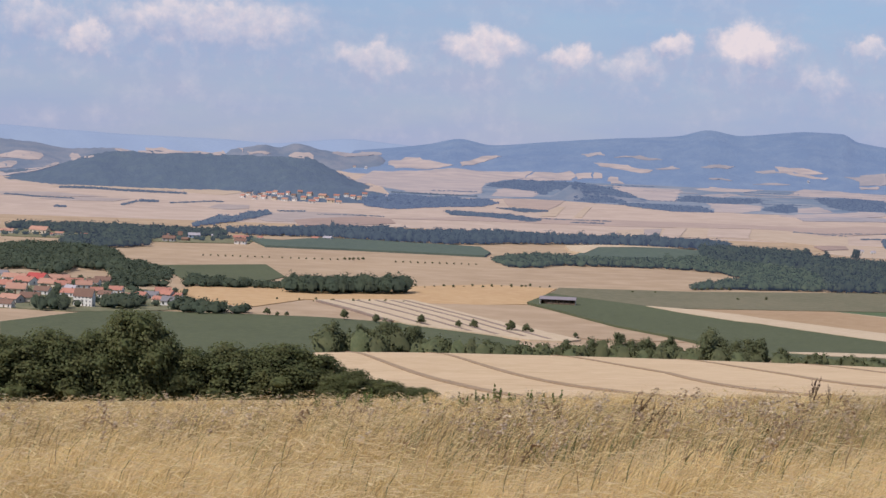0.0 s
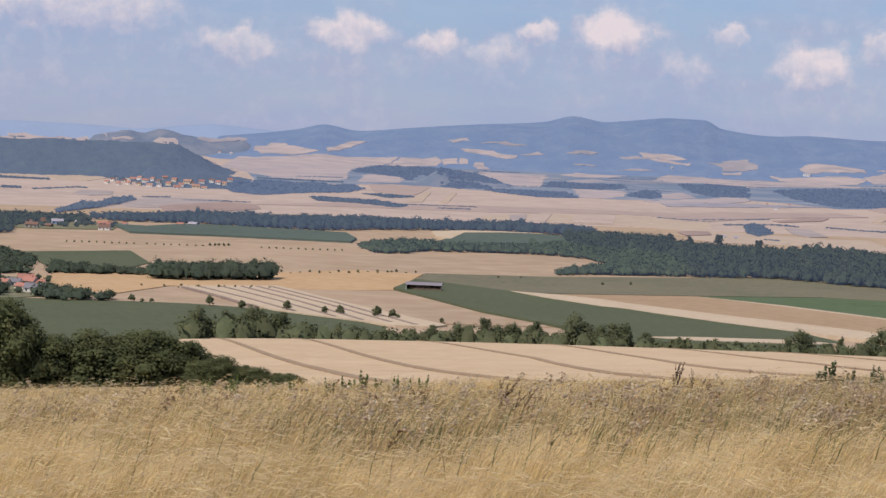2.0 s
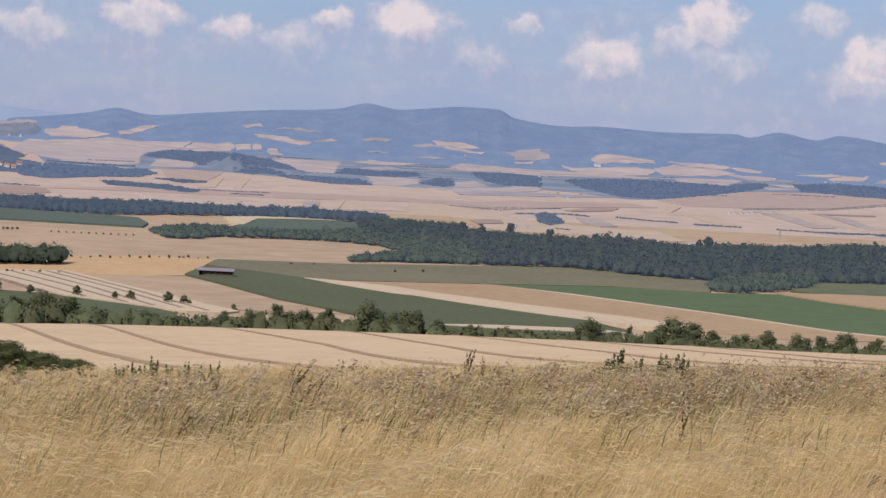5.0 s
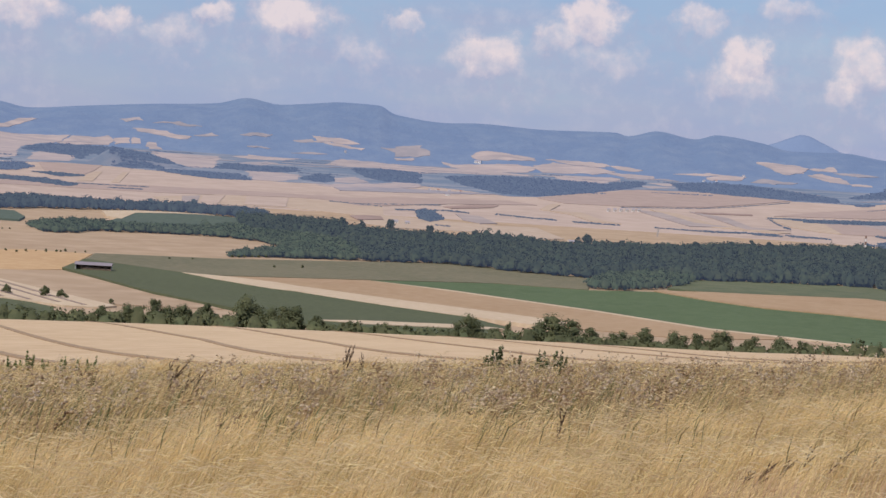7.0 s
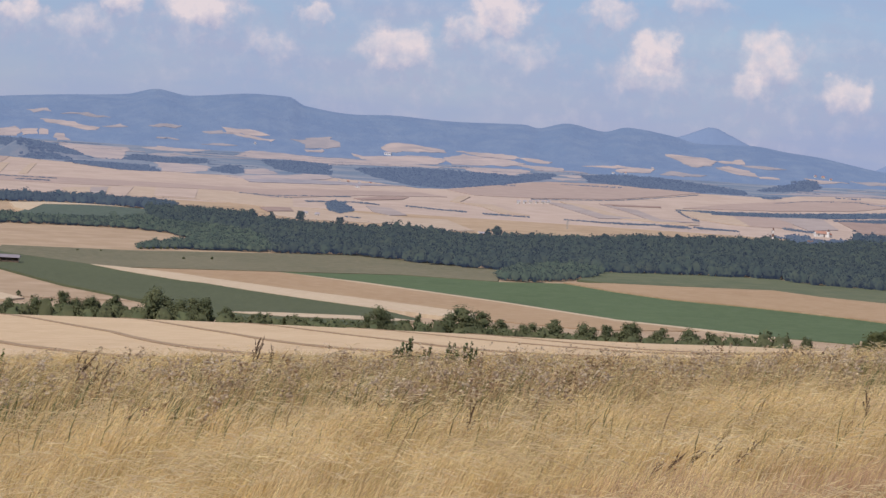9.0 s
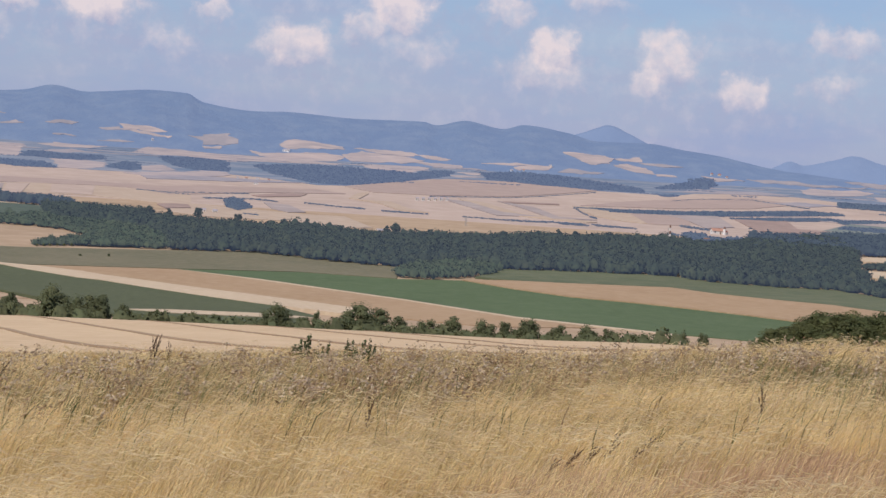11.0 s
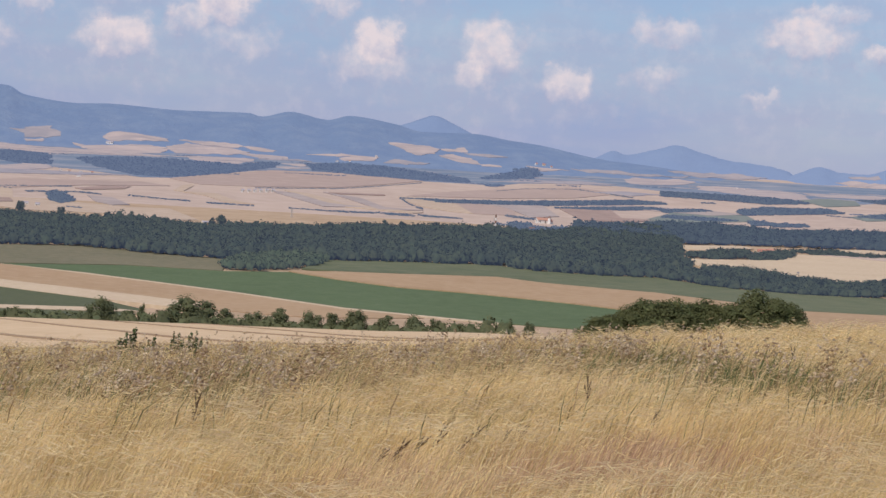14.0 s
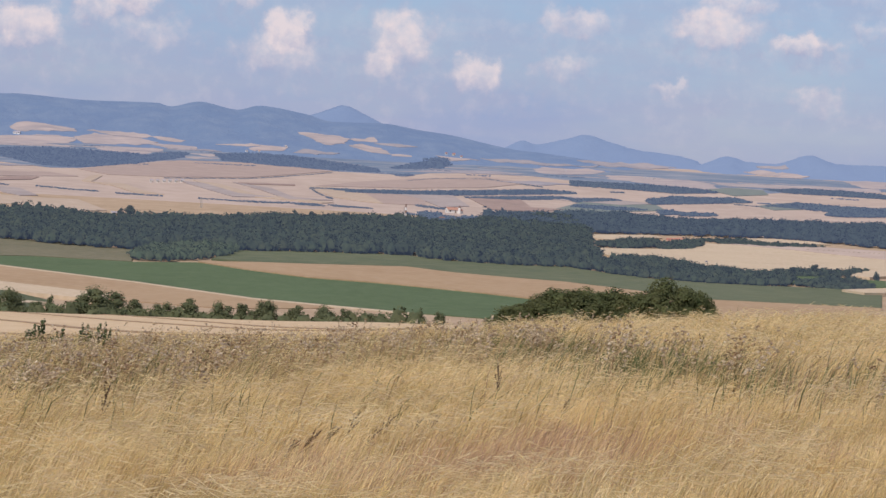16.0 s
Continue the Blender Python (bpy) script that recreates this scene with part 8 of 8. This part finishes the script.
house(-961, 3341, 9.8, 7.3, 3.2, 2.1, -6, "white", "orange", "white-walled village house with an orange tiled roof", on=surface_z)
house(-949, 3355, 8.1, 5.7, 3.2, 2.2, -7, "white", "grey", "white-walled village house with a grey slate roof", on=surface_z)
house(-936, 3361, 9.0, 5.9, 3.2, 2.2, -6, "cream", "red", "cream-walled village house with a red tiled roof", on=surface_z)
house(-915, 3359, 8.1, 5.7, 3.2, 2.1, 1, "white", "red", "white-walled village house with a red tiled roof", on=surface_z)
house(-901, 3369, 7.2, 5.3, 3.2, 2.2, 16, "white", "brown", "white-walled village house with a brown roof", on=surface_z)
house(-865, 3398, 9.0, 6.7, 3.2, 2.2, -8, "white", "red", "white-walled village house with a red tiled roof", on=surface_z)
house(-855, 3398, 7.2, 4.1, 3.2, 2.2, 7, "cream", "orange", "cream-walled village house with an orange tiled roof", on=surface_z)
house(-1012, 3343, 7.2, 4.9, 3.2, 2.2, -4, "white", "red", "white-walled village house with a red tiled roof", on=surface_z)
house(813, 2503, 13.5, 7.3, 4.1, 2.7, -13, "white", "red", "white-walled village house with a red tiled roof")
house(836, 2536, 12.4, 9.3, 3.7, 2.5, -10, "white", "orange", "white-walled village house with an orange tiled roof")
house(834, 2506, 8.2, 4.8, 2.4, 1.6, 1, "white", "red", "white-walled village house with a red tiled roof")
house(790, 2478, 4.0, 2.1, 2.4, 1.6, -17, "white", "pale", "white-walled village house with a pale roof")
house(828, 2050, 6.8, 4.8, 2.0, 1.4, -0, "white", "grey", "white-walled village house with a grey slate roof")
house(613, 2516, 4.7, 2.6, 2.4, 1.6, 20, "yellow", "brown", "yellow-walled village house with a brown roof")
house(640, 2954, 15.5, 8.8, 4.7, 3.1, 9, "white", "orange", "white-walled village house with an orange tiled roof")
house(590, 2779, 7.3, 4.9, 2.6, 1.8, -20, "white", "brown", "white-walled village house with a brown roof")
house(649, 2798, 5.9, 3.1, 2.7, 1.8, 14, "white", "grey", "white-walled village house with a grey slate roof")
house(732, 2137, 2.3, 1.2, 2.1, 1.4, -15, "white", "grey", "white-walled village house with a grey slate roof")
house(1076, 2717, 10.5, 7.6, 3.2, 2.1, 3, "white", "pale", "white-walled village house with a pale roof")
house(614, 2352, 6.3, 4.5, 2.3, 1.5, 19, "white", "pale", "white-walled village house with a pale roof")
house(-76, 2230, 6.9, 4.7, 2.1, 1.4, -21, "white", "pale", "white-walled village house with a pale roof")
house(-88, 2238, 4.6, 2.9, 2.1, 1.4, -12, "white", "pale", "white-walled village house with a pale roof")
house(25, 2379, 3.7, 2.0, 2.2, 1.5, -3, "white", "pale", "white-walled village house with a pale roof")
house(155, 2544, 7.9, 5.5, 2.4, 1.6, 22, "cream", "pale", "cream-walled village house with a pale roof")
house(185, 2507, 9.1, 5.7, 2.7, 1.8, 0, "white", "pale", "white-walled village house with a pale roof")
house(206, 2529, 10.4, 7.5, 3.1, 2.1, 4, "cream", "brown", "cream-walled village house with a brown roof")
house(-54, 2757, 7.1, 5.0, 2.6, 1.7, -0, "white", "pale", "white-walled village house with a pale roof")
house(-39, 2748, 5.7, 4.2, 2.5, 1.7, 10, "white", "pale", "white-walled village house with a pale roof")
barn(-252, 1620, 4)
church(-902, 3576, 0.8, 20)
church(651, 2949, 0.6, 60)
chimney_stack(539, 2766, 18.8)
pylon(280, 2793, 12.3)
pylon(541, 2785, 14.6)
pylon(279, 2795, 10.8)
for x, y in ((257, 3333), (267, 3341), (277, 3350), (287, 3359), (297, 3368), (307, 3377)):
    house(x, y, 5.0, 4.0, 3.6, 1.4, 0, "white", "pale", "white block in a row on the harvested plain", name="silage_block", category="block", group="white row on the plain")
house(72, 4421, 14.0, 6.0, 3.2, 1.9, -20, "white", "pale", "small white house among the distant foothill fields", group="foothill houses", on=surface_z)
house(604, 4399, 5.0, 3.0, 2.6, 1.6, -3, "white", "pale", "small white house among the distant foothill fields", group="foothill houses", on=surface_z)
house(519, 4345, 5.0, 3.0, 2.4, 1.4, 14, "white", "pale", "small white house among the distant foothill fields", group="foothill houses", on=surface_z)
house(544, 4348, 4.0, 3.0, 2.2, 1.3, -9, "white", "orange", "small white house among the distant foothill fields", group="foothill houses", on=surface_z)
house(-195, 4413, 4.0, 3.0, 3.0, 1.8, 8, "white", "pale", "small white house among the distant foothill fields", group="foothill houses", on=surface_z)
house(-1085, 4360, 6.0, 4.0, 3.0, 1.8, -15, "white", "pale", "small white house among the distant foothill fields", group="foothill houses", on=surface_z)
house(-1109, 4358, 5.0, 3.0, 2.5, 1.5, 2, "white", "orange", "small white house among the distant foothill fields", group="foothill houses", on=surface_z)
house(937, 4412, 5.0, 4.0, 2.6, 1.6, 19, "white", "red", "small white house among the distant foothill fields", group="foothill houses", on=surface_z)
house(952, 4408, 6.0, 4.0, 2.6, 1.6, -4, "cream", "red", "small cream house among the distant foothill fields", group="foothill houses", on=surface_z)
house(965, 4394, 5.0, 3.0, 2.4, 1.4, 13, "white", "red", "small white house among the distant foothill fields", group="foothill houses", on=surface_z)
house(1284, 4149, 5.0, 3.0, 2.4, 1.4, -10, "white", "pale", "small white house among the distant foothill fields", group="foothill houses", on=surface_z)
house(1295, 4126, 6.0, 3.0, 2.4, 1.4, 7, "white", "pale", "small white house among the distant foothill fields", group="foothill houses", on=surface_z)
house(1153, 4270, 5.0, 3.0, 2.2, 1.3, -16, "white", "pale", "small white house among the distant foothill fields", group="foothill houses", on=surface_z)
house(-18, 3637, 4.0, 3.0, 2.0, 1.2, 1, "white", "pale", "small white house among the distant foothill fields", group="foothill houses", on=surface_z)
house(-4, 3635, 5.0, 3.0, 2.0, 1.2, 18, "white", "orange", "small white house among the distant foothill fields", group="foothill houses", on=surface_z)
house(15, 3622, 5.0, 3.0, 2.0, 1.2, -5, "white", "pale", "small white house among the distant foothill fields", group="foothill houses", on=surface_z)
house(33, 3626, 4.0, 3.0, 2.0, 1.2, 12, "white", "red", "small white house among the distant foothill fields", group="foothill houses", on=surface_z)
house(12, 3503, 6.0, 3.0, 2.0, 1.2, -11, "white", "pale", "small white house among the distant foothill fields", group="foothill houses", on=surface_z)


# ---- thin strips of stubble and scrub on the foothills ----
def tangent_quad(az, d, wide, deep, skew):
    """A parcel across the view line: bearing, distance, width and depth in metres."""
    a = math.radians(az)
    ux, uy, fx, fy = math.cos(a), -math.sin(a), math.sin(a), math.cos(a)
    return [(fx * (d + deep * (t + skew * s)) + ux * wide * s, fy * (d + deep * (t + skew * s)) + uy * wide * s)
            for s, t in ((-0.5, -0.45), (-0.1, -0.5), (0.3, -0.42), (0.5, 0.1), (0.35, 0.5), (-0.15, 0.45), (-0.45, 0.2))]


# strips and tree lines alike use materials with haze painted as emission
strips = random.Random(31)
for k in range(46):
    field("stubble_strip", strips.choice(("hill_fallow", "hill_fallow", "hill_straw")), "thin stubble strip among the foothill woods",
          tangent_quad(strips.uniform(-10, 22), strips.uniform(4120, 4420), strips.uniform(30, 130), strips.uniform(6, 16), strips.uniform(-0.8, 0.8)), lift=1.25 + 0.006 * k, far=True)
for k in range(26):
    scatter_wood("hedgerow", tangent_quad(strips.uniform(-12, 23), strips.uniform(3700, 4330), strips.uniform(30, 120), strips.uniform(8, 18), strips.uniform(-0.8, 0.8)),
                 6.0, 2.2, "wood_haze_blue", "thin haze-blue tree line among the foothill fields", 500 + k, 8, surface_z, 2.6)
